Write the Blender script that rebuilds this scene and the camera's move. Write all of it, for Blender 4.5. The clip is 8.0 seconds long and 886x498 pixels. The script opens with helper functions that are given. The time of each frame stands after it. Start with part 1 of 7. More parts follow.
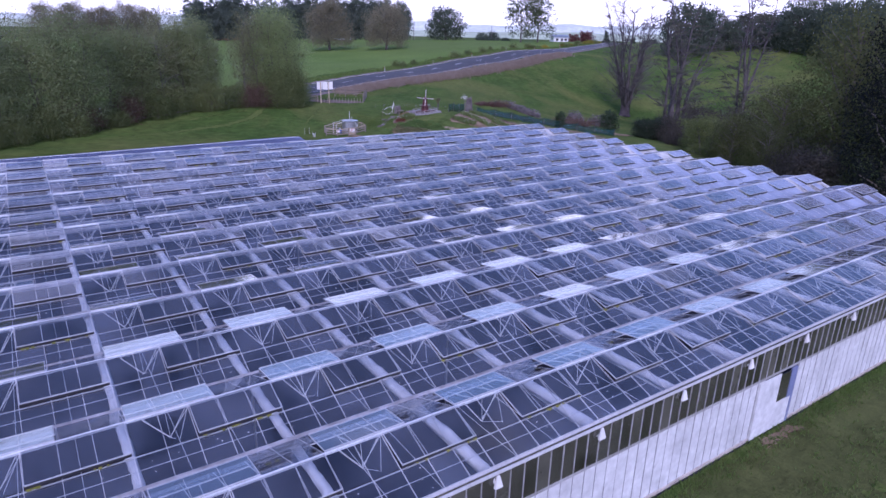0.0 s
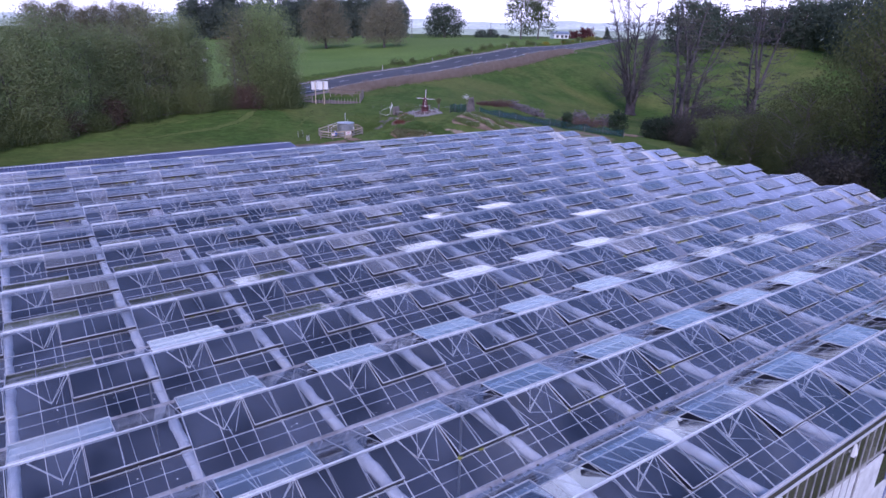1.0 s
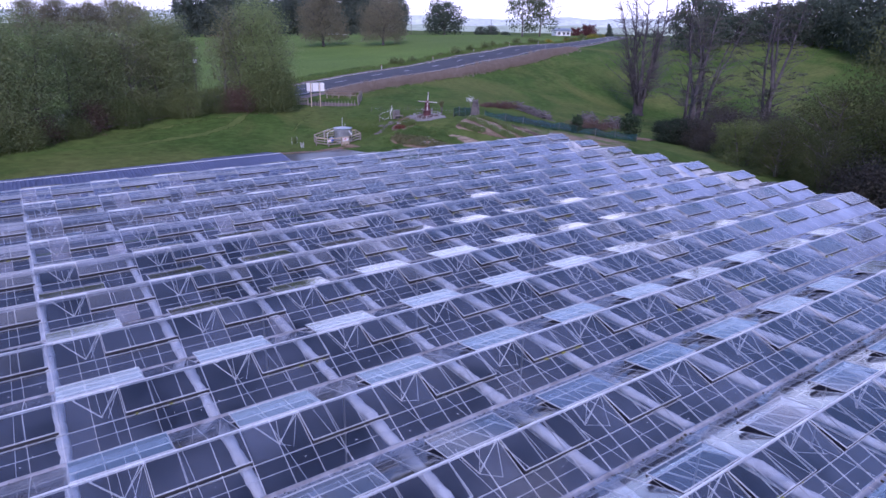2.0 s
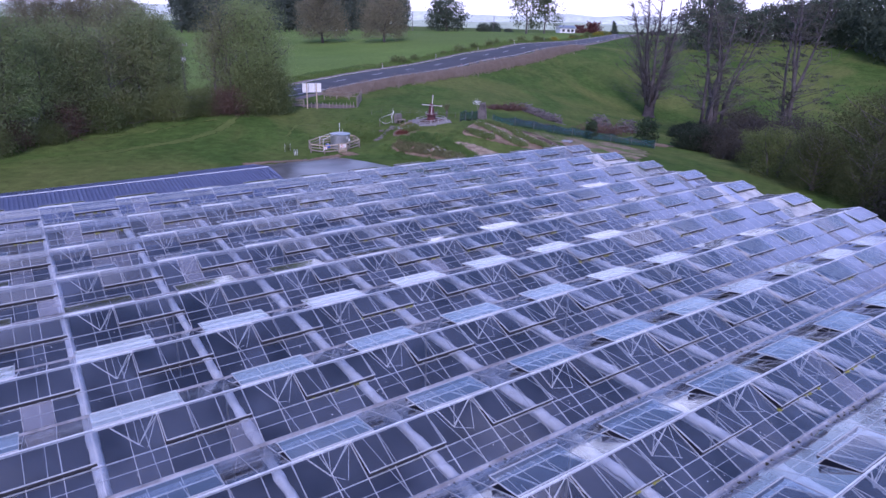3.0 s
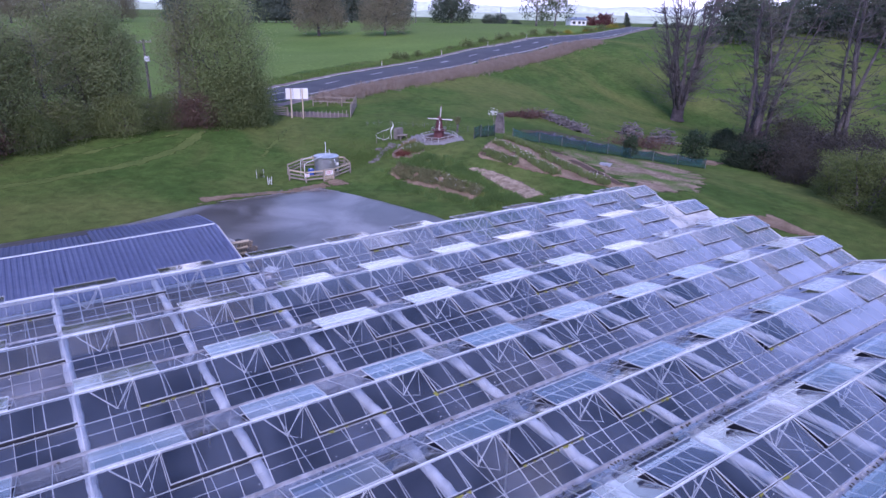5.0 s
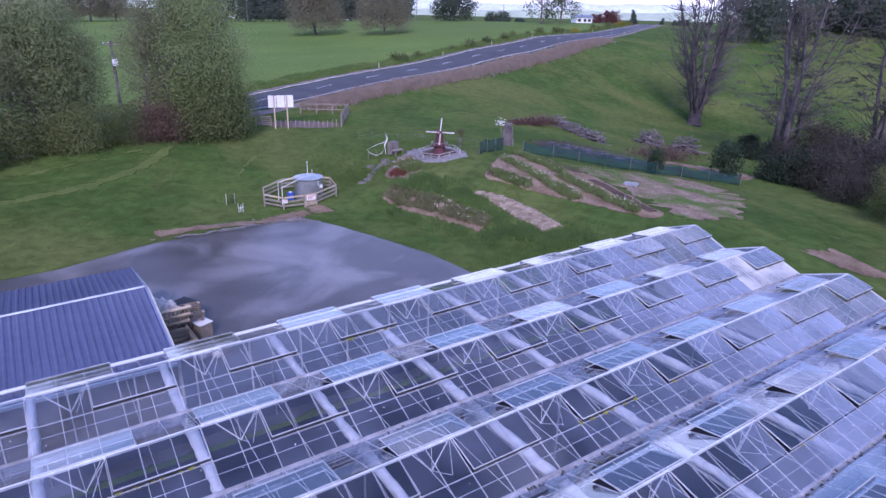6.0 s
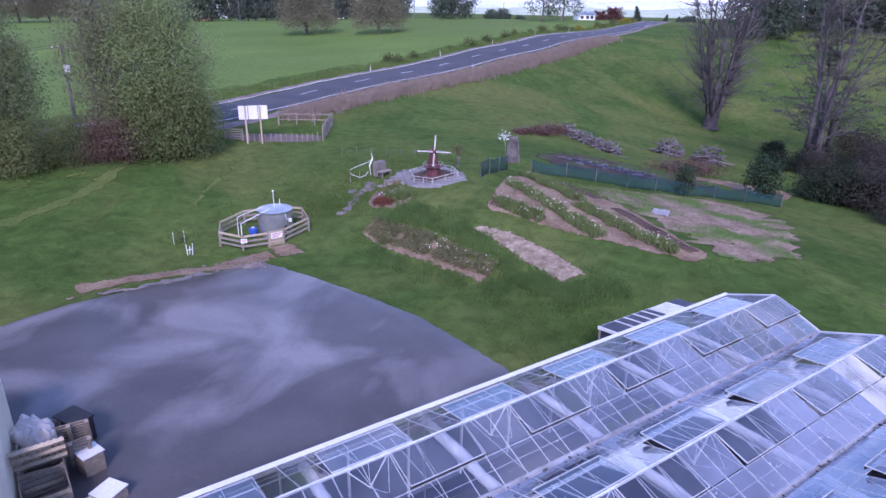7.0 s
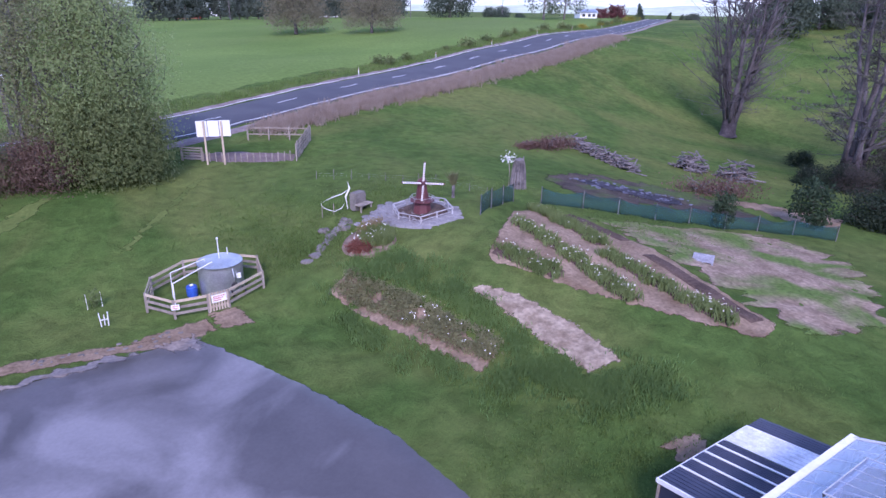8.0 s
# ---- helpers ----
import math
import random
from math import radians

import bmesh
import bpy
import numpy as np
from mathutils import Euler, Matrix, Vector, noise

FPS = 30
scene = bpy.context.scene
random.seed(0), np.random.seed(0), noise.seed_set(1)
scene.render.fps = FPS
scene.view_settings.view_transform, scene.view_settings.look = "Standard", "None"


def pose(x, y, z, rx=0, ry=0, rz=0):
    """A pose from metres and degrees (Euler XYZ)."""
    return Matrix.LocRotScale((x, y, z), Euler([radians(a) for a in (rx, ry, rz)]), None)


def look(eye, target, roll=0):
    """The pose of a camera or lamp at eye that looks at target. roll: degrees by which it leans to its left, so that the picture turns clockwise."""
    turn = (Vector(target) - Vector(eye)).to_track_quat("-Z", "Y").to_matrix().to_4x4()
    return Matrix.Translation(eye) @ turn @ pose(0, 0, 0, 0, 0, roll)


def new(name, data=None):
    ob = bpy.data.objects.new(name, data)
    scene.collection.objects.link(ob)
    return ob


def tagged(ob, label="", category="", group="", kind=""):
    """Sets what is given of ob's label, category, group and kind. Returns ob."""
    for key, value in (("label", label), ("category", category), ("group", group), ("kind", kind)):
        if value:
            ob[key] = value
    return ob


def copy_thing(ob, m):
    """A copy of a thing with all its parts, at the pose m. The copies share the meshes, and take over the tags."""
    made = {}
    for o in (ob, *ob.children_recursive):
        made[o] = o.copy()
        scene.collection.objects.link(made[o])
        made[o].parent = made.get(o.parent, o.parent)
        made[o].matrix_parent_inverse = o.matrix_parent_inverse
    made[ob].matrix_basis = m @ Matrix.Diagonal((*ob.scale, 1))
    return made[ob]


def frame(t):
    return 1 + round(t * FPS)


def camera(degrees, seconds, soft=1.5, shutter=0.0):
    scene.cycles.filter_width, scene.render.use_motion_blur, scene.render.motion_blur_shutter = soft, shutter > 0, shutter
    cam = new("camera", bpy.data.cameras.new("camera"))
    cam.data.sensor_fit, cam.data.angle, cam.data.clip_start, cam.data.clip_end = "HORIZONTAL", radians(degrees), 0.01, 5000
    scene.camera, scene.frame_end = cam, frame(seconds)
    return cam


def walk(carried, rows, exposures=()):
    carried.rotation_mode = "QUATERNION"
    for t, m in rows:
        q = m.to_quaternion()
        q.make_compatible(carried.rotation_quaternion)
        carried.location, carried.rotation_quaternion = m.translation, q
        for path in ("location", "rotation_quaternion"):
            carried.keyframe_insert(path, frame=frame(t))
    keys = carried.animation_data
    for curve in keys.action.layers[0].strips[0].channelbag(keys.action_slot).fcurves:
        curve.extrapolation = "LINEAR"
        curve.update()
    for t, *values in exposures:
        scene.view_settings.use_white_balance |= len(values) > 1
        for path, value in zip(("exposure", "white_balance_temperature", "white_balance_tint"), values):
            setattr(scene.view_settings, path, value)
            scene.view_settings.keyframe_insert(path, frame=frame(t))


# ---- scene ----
cam = camera(71.00, 8.0, soft=1.5)
# seconds, x, y, z, heading, tilt, lean
ROWS = [
    (0.0, -41.613, -46.585, 11.558, -34.42, -19.09, 1.48),
    (0.5, -40.567, -44.768, 11.454, -34.47, -19.18, 1.34),
    (1.0, -39.513, -42.875, 11.462, -34.52, -19.30, 1.20),
    (1.5, -38.438, -40.856, 11.579, -34.58, -19.44, 1.06),
    (3.0, -34.709, -33.931, 11.839, -34.67, -19.91, 1.49),
    (3.5, -33.234, -31.356, 11.941, -34.60, -20.05, 1.69),
    (4.0, -31.684, -28.696, 12.020, -34.56, -20.24, 1.86),
    (5.5, -26.122, -20.057, 12.235, -34.37, -20.83, 1.52),
    (6.0, -23.961, -17.007, 12.174, -34.24, -20.87, 1.46),
    (6.5, -21.706, -13.924, 12.138, -34.20, -20.93, 1.31),
    (7.0, -19.381, -10.792, 12.128, -34.19, -21.05, 1.12),
    (7.5, -17.026, -7.589, 12.134, -34.20, -21.10, 1.05),
    (8.0, -14.639, -4.412, 12.139, -34.31, -21.21, 1.02),
]
walk(cam, [(t, pose(x, y, z, 90 + tilt, 0, head) @ pose(0, 0, 0, 0, 0, lean)) for t, x, y, z, head, tilt, lean in ROWS],
     exposures=[(0.0, 0.8, 5620, 43), (3.5, 0.93, 5640, 43), (5.5, 1.13, 5650, 43), (6.5, 1.19, 5660, 42), (8.0, 1.52, 5660, 42)])

# ---- world and sun: bright broken cloud, soft light ----
world = bpy.data.worlds.new("sky")
scene.world = world
world.use_nodes = True
wn, wl = world.node_tree.nodes, world.node_tree.links
sky = wn.new("ShaderNodeTexSky")
sky.sky_type, sky.sun_disc, sky.sun_elevation, sky.sun_rotation = "NISHITA", False, radians(38), radians(215)
sky.air_density, sky.dust_density, sky.ozone_density = 1.2, 0.4, 4.0
way = wn.new("ShaderNodeTexCoord")
split = wn.new("ShaderNodeSeparateXYZ")
wl.new(way.outputs["Generated"], split.inputs[0])
haze = wn.new("ShaderNodeMapRange")
haze.inputs["From Min"].default_value, haze.inputs["From Max"].default_value = 0.02, 0.25
haze.inputs["To Min"].default_value, haze.inputs["To Max"].default_value = 1.0, 0.0
wl.new(split.outputs["Z"], haze.inputs["Value"])
stretch = wn.new("ShaderNodeVectorMath")
stretch.operation = "MULTIPLY"
stretch.inputs[1].default_value = (1.0, 1.0, 2.6)
wl.new(way.outputs["Generated"], stretch.inputs[0])
cloud = wn.new("ShaderNodeTexNoise")
cloud.inputs["Scale"].default_value, cloud.inputs["Detail"].default_value, cloud.inputs["Roughness"].default_value = 2.6, 6.0, 0.55
wl.new(stretch.outputs[0], cloud.inputs["Vector"])
puff = wn.new("ShaderNodeMapRange")
puff.inputs["From Min"].default_value, puff.inputs["From Max"].default_value = 0.54, 0.78
wl.new(cloud.outputs["Fac"], puff.inputs["Value"])
cover = wn.new("ShaderNodeMath")
cover.operation, cover.use_clamp = "ADD", True
wl.new(haze.outputs[0], cover.inputs[0])
wl.new(puff.outputs[0], cover.inputs[1])
mixed = wn.new("ShaderNodeMix")
mixed.data_type = "RGBA"
wl.new(cover.outputs[0], mixed.inputs["Factor"])
wl.new(sky.outputs[0], mixed.inputs["A"])
mixed.inputs["B"].default_value = (8.6, 9.3, 10.6, 1)
wl.new(mixed.outputs["Result"], wn["Background"].inputs[0])
wn["Background"].inputs[1].default_value = 0.10
sun = new("sun", bpy.data.lights.new("sun", "SUN"))
sun.data.energy, sun.data.angle, sun.data.color = 1.3, radians(14), (1.0, 0.95, 0.88)
sun.matrix_world = look((0, 0, 60), (0 - math.sin(radians(215)) * 60, 0 - math.cos(radians(215)) * 60, 60 - 60 * math.tan(radians(38))))


# ---- materials ----
def surface(name, one, two, rough=0.8, metal=0.0, scale=1.0, fine=18.0, bump=0.0, grain=0.25, own=0.0, spec=0.4, third=None, vast=0.03, band=(0.42, 0.66), patch=None):
    """Two colours mixed by a broad noise, darkened and lit by a fine one; own: how much single objects differ."""
    m = bpy.data.materials.new(name)
    m.use_nodes = True
    n, l = m.node_tree.nodes, m.node_tree.links
    b = n["Principled BSDF"]
    b.inputs["Roughness"].default_value, b.inputs["Metallic"].default_value = rough, metal
    b.inputs["Specular IOR Level"].default_value = spec
    at = n.new("ShaderNodeNewGeometry")
    broad = n.new("ShaderNodeTexNoise")
    broad.inputs["Scale"].default_value, broad.inputs["Detail"].default_value = scale, 4
    small = n.new("ShaderNodeTexNoise")
    small.inputs["Scale"].default_value, small.inputs["Detail"].default_value = fine, 3
    l.new(at.outputs["Position"], broad.inputs["Vector"])
    l.new(at.outputs["Position"], small.inputs["Vector"])
    ramp = n.new("ShaderNodeMapRange")
    ramp.inputs["From Min"].default_value, ramp.inputs["From Max"].default_value = 0.32, 0.68
    l.new(broad.outputs["Fac"], ramp.inputs["Value"])
    mx = n.new("ShaderNodeMix")
    mx.data_type = "RGBA"
    mx.inputs["A"].default_value, mx.inputs["B"].default_value = (*one, 1), (*two, 1)
    fac = ramp.outputs[0]
    if own:
        info = n.new("ShaderNodeObjectInfo")
        add = n.new("ShaderNodeMath")
        add.operation, add.use_clamp = "MULTIPLY_ADD", True
        l.new(info.outputs["Random"], add.inputs[0])
        add.inputs[1].default_value = own
        l.new(fac, add.inputs[2])
        fac = add.outputs[0]
    l.new(fac, mx.inputs["Factor"])
    if third:
        wide = n.new("ShaderNodeTexNoise")
        wide.inputs["Scale"].default_value, wide.inputs["Detail"].default_value = vast, 5
        wide.inputs["Distortion"].default_value = 0.6
        l.new(at.outputs["Position"], wide.inputs["Vector"])
        wr = n.new("ShaderNodeMapRange")
        wr.inputs["From Min"].default_value, wr.inputs["From Max"].default_value = band
        shape = wide.outputs["Fac"]
        # gathers the third colour round one place, as a painted reflection
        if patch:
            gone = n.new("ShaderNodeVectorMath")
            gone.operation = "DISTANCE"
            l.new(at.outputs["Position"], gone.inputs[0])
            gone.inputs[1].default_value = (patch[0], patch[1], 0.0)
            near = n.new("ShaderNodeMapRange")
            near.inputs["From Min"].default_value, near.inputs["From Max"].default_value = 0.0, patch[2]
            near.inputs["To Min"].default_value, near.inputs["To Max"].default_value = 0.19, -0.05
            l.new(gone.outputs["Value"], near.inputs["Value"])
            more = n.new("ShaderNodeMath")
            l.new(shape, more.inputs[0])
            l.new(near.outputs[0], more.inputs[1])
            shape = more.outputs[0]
        l.new(shape, wr.inputs["Value"])
        m3 = n.new("ShaderNodeMix")
        m3.data_type = "RGBA"
        l.new(wr.outputs[0], m3.inputs["Factor"])
        l.new(mx.outputs["Result"], m3.inputs["A"])
        m3.inputs["B"].default_value = (*third, 1)
        mx = m3
    hue = n.new("ShaderNodeHueSaturation")
    val = n.new("ShaderNodeMapRange")
    val.inputs["From Min"].default_value, val.inputs["From Max"].default_value = 0.25, 0.75
    val.inputs["To Min"].default_value, val.inputs["To Max"].default_value = 1 - grain, 1 + grain
    l.new(small.outputs["Fac"], val.inputs["Value"])
    l.new(val.outputs[0], hue.inputs["Value"])
    l.new(mx.outputs["Result"], hue.inputs["Color"])
    l.new(hue.outputs[0], b.inputs["Base Color"])
    if bump:
        bp = n.new("ShaderNodeBump")
        bp.inputs["Strength"].default_value, bp.inputs["Distance"].default_value = 1.0, bump
        l.new(small.outputs["Fac"], bp.inputs["Height"])
        l.new(bp.outputs[0], b.inputs["Normal"])
    return m


def meadow(name, deep, bright, dry):
    """Grass of three greens: broad drifts, knee-wide tussocks and fine blades, each with its own relief."""
    m = bpy.data.materials.new(name)
    m.use_nodes = True
    n, l = m.node_tree.nodes, m.node_tree.links
    b = n["Principled BSDF"]
    b.inputs["Roughness"].default_value, b.inputs["Specular IOR Level"].default_value = 0.95, 0.05
    at = n.new("ShaderNodeNewGeometry")

    def noise(scale, detail, rough, twist, lo, hi, to_lo, to_hi):
        t = n.new("ShaderNodeTexNoise")
        t.inputs["Scale"].default_value, t.inputs["Detail"].default_value = scale, detail
        t.inputs["Roughness"].default_value, t.inputs["Distortion"].default_value = rough, twist
        l.new(at.outputs["Position"], t.inputs["Vector"])
        k = n.new("ShaderNodeMapRange")
        k.inputs["From Min"].default_value, k.inputs["From Max"].default_value = lo, hi
        k.inputs["To Min"].default_value, k.inputs["To Max"].default_value = to_lo, to_hi
        l.new(t.outputs["Fac"], k.inputs["Value"])
        return t, k
    _, drift = noise(0.13, 6, 0.6, 0.4, 0.32, 0.66, 0.0, 1.0)
    _, worn = noise(0.055, 7, 0.62, 0.8, 0.43, 0.64, 0.0, 1.0)
    clump, shade = noise(1.1, 8, 0.68, 0.5, 0.3, 0.7, 0.68, 1.32)
    blade, fleck = noise(11.0, 4, 0.6, 0.0, 0.3, 0.7, 0.84, 1.16)
    one = n.new("ShaderNodeMix")
    one.data_type = "RGBA"
    one.inputs["A"].default_value, one.inputs["B"].default_value = (*deep, 1), (*bright, 1)
    l.new(drift.outputs[0], one.inputs["Factor"])
    two = n.new("ShaderNodeMix")
    two.data_type = "RGBA"
    l.new(worn.outputs[0], two.inputs["Factor"])
    l.new(one.outputs["Result"], two.inputs["A"])
    two.inputs["B"].default_value = (*dry, 1)
    both = n.new("ShaderNodeMath")
    both.operation = "MULTIPLY"
    l.new(shade.outputs[0], both.inputs[0])
    l.new(fleck.outputs[0], both.inputs[1])
    hue = n.new("ShaderNodeHueSaturation")
    l.new(both.outputs[0], hue.inputs["Value"])
    l.new(two.outputs["Result"], hue.inputs["Color"])
    l.new(hue.outputs[0], b.inputs["Base Color"])
    low = n.new("ShaderNodeBump")
    low.inputs["Strength"].default_value, low.inputs["Distance"].default_value = 1.0, 0.16
    l.new(clump.outputs["Fac"], low.inputs["Height"])
    high = n.new("ShaderNodeBump")
    high.inputs["Strength"].default_value, high.inputs["Distance"].default_value = 1.0, 0.03
    l.new(blade.outputs["Fac"], high.inputs["Height"])
    l.new(low.outputs[0], high.inputs["Normal"])
    l.new(high.outputs[0], b.inputs["Normal"])
    return m


def leafage(name, one, two, gap=0.5):
    """Leaves: each leaf its own shade between two greens, some light let through."""
    m = bpy.data.materials.new(name)
    m.use_nodes = True
    n, l = m.node_tree.nodes, m.node_tree.links
    b = n["Principled BSDF"]
    b.inputs["Roughness"].default_value = 0.7
    b.inputs["Specular IOR Level"].default_value = 0.25
    at = n.new("ShaderNodeNewGeometry")
    broad = n.new("ShaderNodeTexNoise")
    broad.inputs["Scale"].default_value = gap
    l.new(at.outputs["Position"], broad.inputs["Vector"])
    s = n.new("ShaderNodeMath")
    s.operation = "MULTIPLY_ADD"
    l.new(at.outputs["Random Per Island"], s.inputs[0])
    s.inputs[1].default_value = 0.2
    t = n.new("ShaderNodeMapRange")
    t.inputs["From Min"].default_value, t.inputs["From Max"].default_value = 0.3, 0.7
    t.inputs["To Min"].default_value, t.inputs["To Max"].default_value = 0.0, 0.45
    l.new(broad.outputs["Fac"], t.inputs["Value"])
    kin = n.new("ShaderNodeObjectInfo")
    single = n.new("ShaderNodeMath")
    single.operation = "MULTIPLY_ADD"
    l.new(kin.outputs["Random"], single.inputs[0])
    single.inputs[1].default_value = 0.35
    l.new(t.outputs[0], single.inputs[2])
    l.new(single.outputs[0], s.inputs[2])
    mx = n.new("ShaderNodeMix")
    mx.data_type = "RGBA"
    mx.inputs["A"].default_value, mx.inputs["B"].default_value = (*one, 1), (*two, 1)
    l.new(s.outputs[0], mx.inputs["Factor"])
    l.new(mx.outputs["Result"], b.inputs["Base Color"])
    thin = n.new("ShaderNodeBsdfTranslucent")
    l.new(mx.outputs["Result"], thin.inputs["Color"])
    both = n.new("ShaderNodeMixShader")
    both.inputs[0].default_value = 0.5
    l.new(b.outputs[0], both.inputs[1])
    l.new(thin.outputs[0], both.inputs[2])
    l.new(both.outputs[0], n["Material Output"].inputs["Surface"])
    return m


def glazing(name, dirt, more, tint=(0.965, 0.975, 0.985), soil=(0.6, 0.6, 0.62), base=0.075, toward=None, blotch=0.8):
    """Thin glass: clear by transparency, gloss by Fresnel, with a film of dirt that differs from pane to pane; toward
    adds painted sky reflection.
    """
    m = bpy.data.materials.new(name)
    m.use_nodes = True
    n, l = m.node_tree.nodes, m.node_tree.links
    n.remove(n["Principled BSDF"])
    clear = n.new("ShaderNodeBsdfTransparent")
    clear.inputs[0].default_value = (*tint, 1)
    gloss = n.new("ShaderNodeBsdfGlossy")
    gloss.inputs["Roughness"].default_value = 0.06
    fres = n.new("ShaderNodeLayerWeight")
    fres.inputs["Blend"].default_value = 0.5
    rise = n.new("ShaderNodeMath")
    rise.operation = "POWER"
    l.new(fres.outputs["Facing"], rise.inputs[0])
    rise.inputs[1].default_value = 3.0
    gl = n.new("ShaderNodeMath")
    gl.operation, gl.use_clamp = "MULTIPLY_ADD", True
    l.new(rise.outputs[0], gl.inputs[0])
    gl.inputs[1].default_value, gl.inputs[2].default_value = 0.9, base
    g = n.new("ShaderNodeMixShader")
    l.new(gl.outputs[0], g.inputs[0])
    l.new(clear.outputs[0], g.inputs[1])
    l.new(gloss.outputs[0], g.inputs[2])
    film = n.new("ShaderNodeBsdfDiffuse")
    film.inputs[0].default_value = (*soil, 1)
    at = n.new("ShaderNodeNewGeometry")
    no = n.new("ShaderNodeTexNoise")
    no.inputs["Scale"].default_value, no.inputs["Detail"].default_value = blotch, 5
    l.new(at.outputs["Position"], no.inputs["Vector"])
    info = n.new("ShaderNodeObjectInfo")
    a = n.new("ShaderNodeMapRange")
    a.inputs["From Min"].default_value, a.inputs["From Max"].default_value = 0.35, 0.75
    a.inputs["To Min"].default_value, a.inputs["To Max"].default_value = (dirt * 0.1, dirt * 2.6) if toward else (dirt * 0.3, dirt * 1.4)
    l.new(no.outputs["Fac"], a.inputs["Value"])
    p = n.new("ShaderNodeMath")
    p.operation = "POWER"
    l.new(info.outputs["Random"], p.inputs[0])
    p.inputs[1].default_value = 5.0
    q = n.new("ShaderNodeMath")
    q.operation, q.use_clamp = "MULTIPLY_ADD", True
    l.new(p.outputs[0], q.inputs[0])
    q.inputs[1].default_value = more
    film_share = a.outputs[0]
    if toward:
        # whitewash film plus painted sky reflection, thicker towards gable, away from yard, in clouds
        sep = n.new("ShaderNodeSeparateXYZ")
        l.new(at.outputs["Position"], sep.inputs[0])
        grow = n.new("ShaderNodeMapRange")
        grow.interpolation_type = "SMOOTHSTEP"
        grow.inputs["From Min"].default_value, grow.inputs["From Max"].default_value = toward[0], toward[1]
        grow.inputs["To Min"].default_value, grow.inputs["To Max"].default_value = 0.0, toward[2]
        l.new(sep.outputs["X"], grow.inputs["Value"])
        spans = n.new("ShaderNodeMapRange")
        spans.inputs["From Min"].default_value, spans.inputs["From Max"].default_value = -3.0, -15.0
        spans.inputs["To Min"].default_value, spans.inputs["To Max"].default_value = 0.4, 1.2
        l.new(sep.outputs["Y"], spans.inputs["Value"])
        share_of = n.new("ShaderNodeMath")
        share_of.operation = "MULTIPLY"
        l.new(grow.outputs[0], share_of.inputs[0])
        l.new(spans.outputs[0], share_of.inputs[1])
        wash_sheen = n.new("ShaderNodeTexNoise")
        wash_sheen.inputs["Scale"].default_value, wash_sheen.inputs["Detail"].default_value = 0.7, 7
        l.new(at.outputs["Position"], wash_sheen.inputs["Vector"])
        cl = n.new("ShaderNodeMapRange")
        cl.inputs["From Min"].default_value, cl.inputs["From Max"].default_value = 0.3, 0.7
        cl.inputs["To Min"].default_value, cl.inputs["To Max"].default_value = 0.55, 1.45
        l.new(wash_sheen.outputs["Fac"], cl.inputs["Value"])
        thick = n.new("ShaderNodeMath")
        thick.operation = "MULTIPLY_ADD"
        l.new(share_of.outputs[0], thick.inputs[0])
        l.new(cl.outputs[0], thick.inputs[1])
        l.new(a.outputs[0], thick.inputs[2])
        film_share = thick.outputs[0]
    l.new(film_share, q.inputs[2])
    f = n.new("ShaderNodeMixShader")
    l.new(q.outputs[0], f.inputs[0])
    l.new(g.outputs[0], f.inputs[1])
    l.new(film.outputs[0], f.inputs[2])
    l.new(f.outputs[0], n["Material Output"].inputs["Surface"])
    return m


def feathered(m, reach=0.4, scale=2.2):
    """Lets a patch of soil thin out into the grass towards its rim, in an uneven line."""
    n, l = m.node_tree.nodes, m.node_tree.links
    rim = n.new("ShaderNodeAttribute")
    rim.attribute_name = "rim"
    at = n.new("ShaderNodeNewGeometry")
    t = n.new("ShaderNodeTexNoise")
    t.inputs["Scale"].default_value, t.inputs["Detail"].default_value, t.inputs["Roughness"].default_value = scale, 7, 0.65
    l.new(at.outputs["Position"], t.inputs["Vector"])
    near = n.new("ShaderNodeMapRange")
    near.inputs["From Max"].default_value = reach
    near.inputs["To Min"].default_value, near.inputs["To Max"].default_value = -0.32, 0.26
    l.new(rim.outputs["Fac"], near.inputs["Value"])
    add = n.new("ShaderNodeMath")
    l.new(near.outputs[0], add.inputs[0])
    l.new(t.outputs["Fac"], add.inputs[1])
    cut = n.new("ShaderNodeMapRange")
    cut.inputs["From Min"].default_value, cut.inputs["From Max"].default_value = 0.4, 0.52
    l.new(add.outputs[0], cut.inputs["Value"])
    mix = n.new("ShaderNodeMixShader")
    l.new(cut.outputs[0], mix.inputs[0])
    l.new(n.new("ShaderNodeBsdfTransparent").outputs[0], mix.inputs[1])
    l.new(n["Principled BSDF"].outputs[0], mix.inputs[2])
    l.new(mix.outputs[0], n["Material Output"].inputs["Surface"])
    return m


GRASS = meadow("meadow grass", (0.045, 0.086, 0.02), (0.083, 0.135, 0.032), (0.124, 0.147, 0.044))
FIELD = surface("far pasture grass", (0.1, 0.165, 0.04), (0.145, 0.22, 0.056), 0.95, scale=0.05, fine=2.0, bump=0.05, grain=0.2, spec=0.05, third=(0.12, 0.175, 0.05), vast=0.02)
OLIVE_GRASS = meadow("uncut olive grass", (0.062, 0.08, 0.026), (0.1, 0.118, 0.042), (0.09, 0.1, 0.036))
TRACK = feathered(surface("pale trodden grass", (0.084, 0.122, 0.033), (0.12, 0.155, 0.045), 0.95, scale=0.4, fine=5.0, bump=0.05, grain=0.2, spec=0.05), 0.6, 1.2)
ROUGH_GRASS = leafage("rough grass", (0.115, 0.185, 0.05), (0.17, 0.25, 0.068), 0.6)
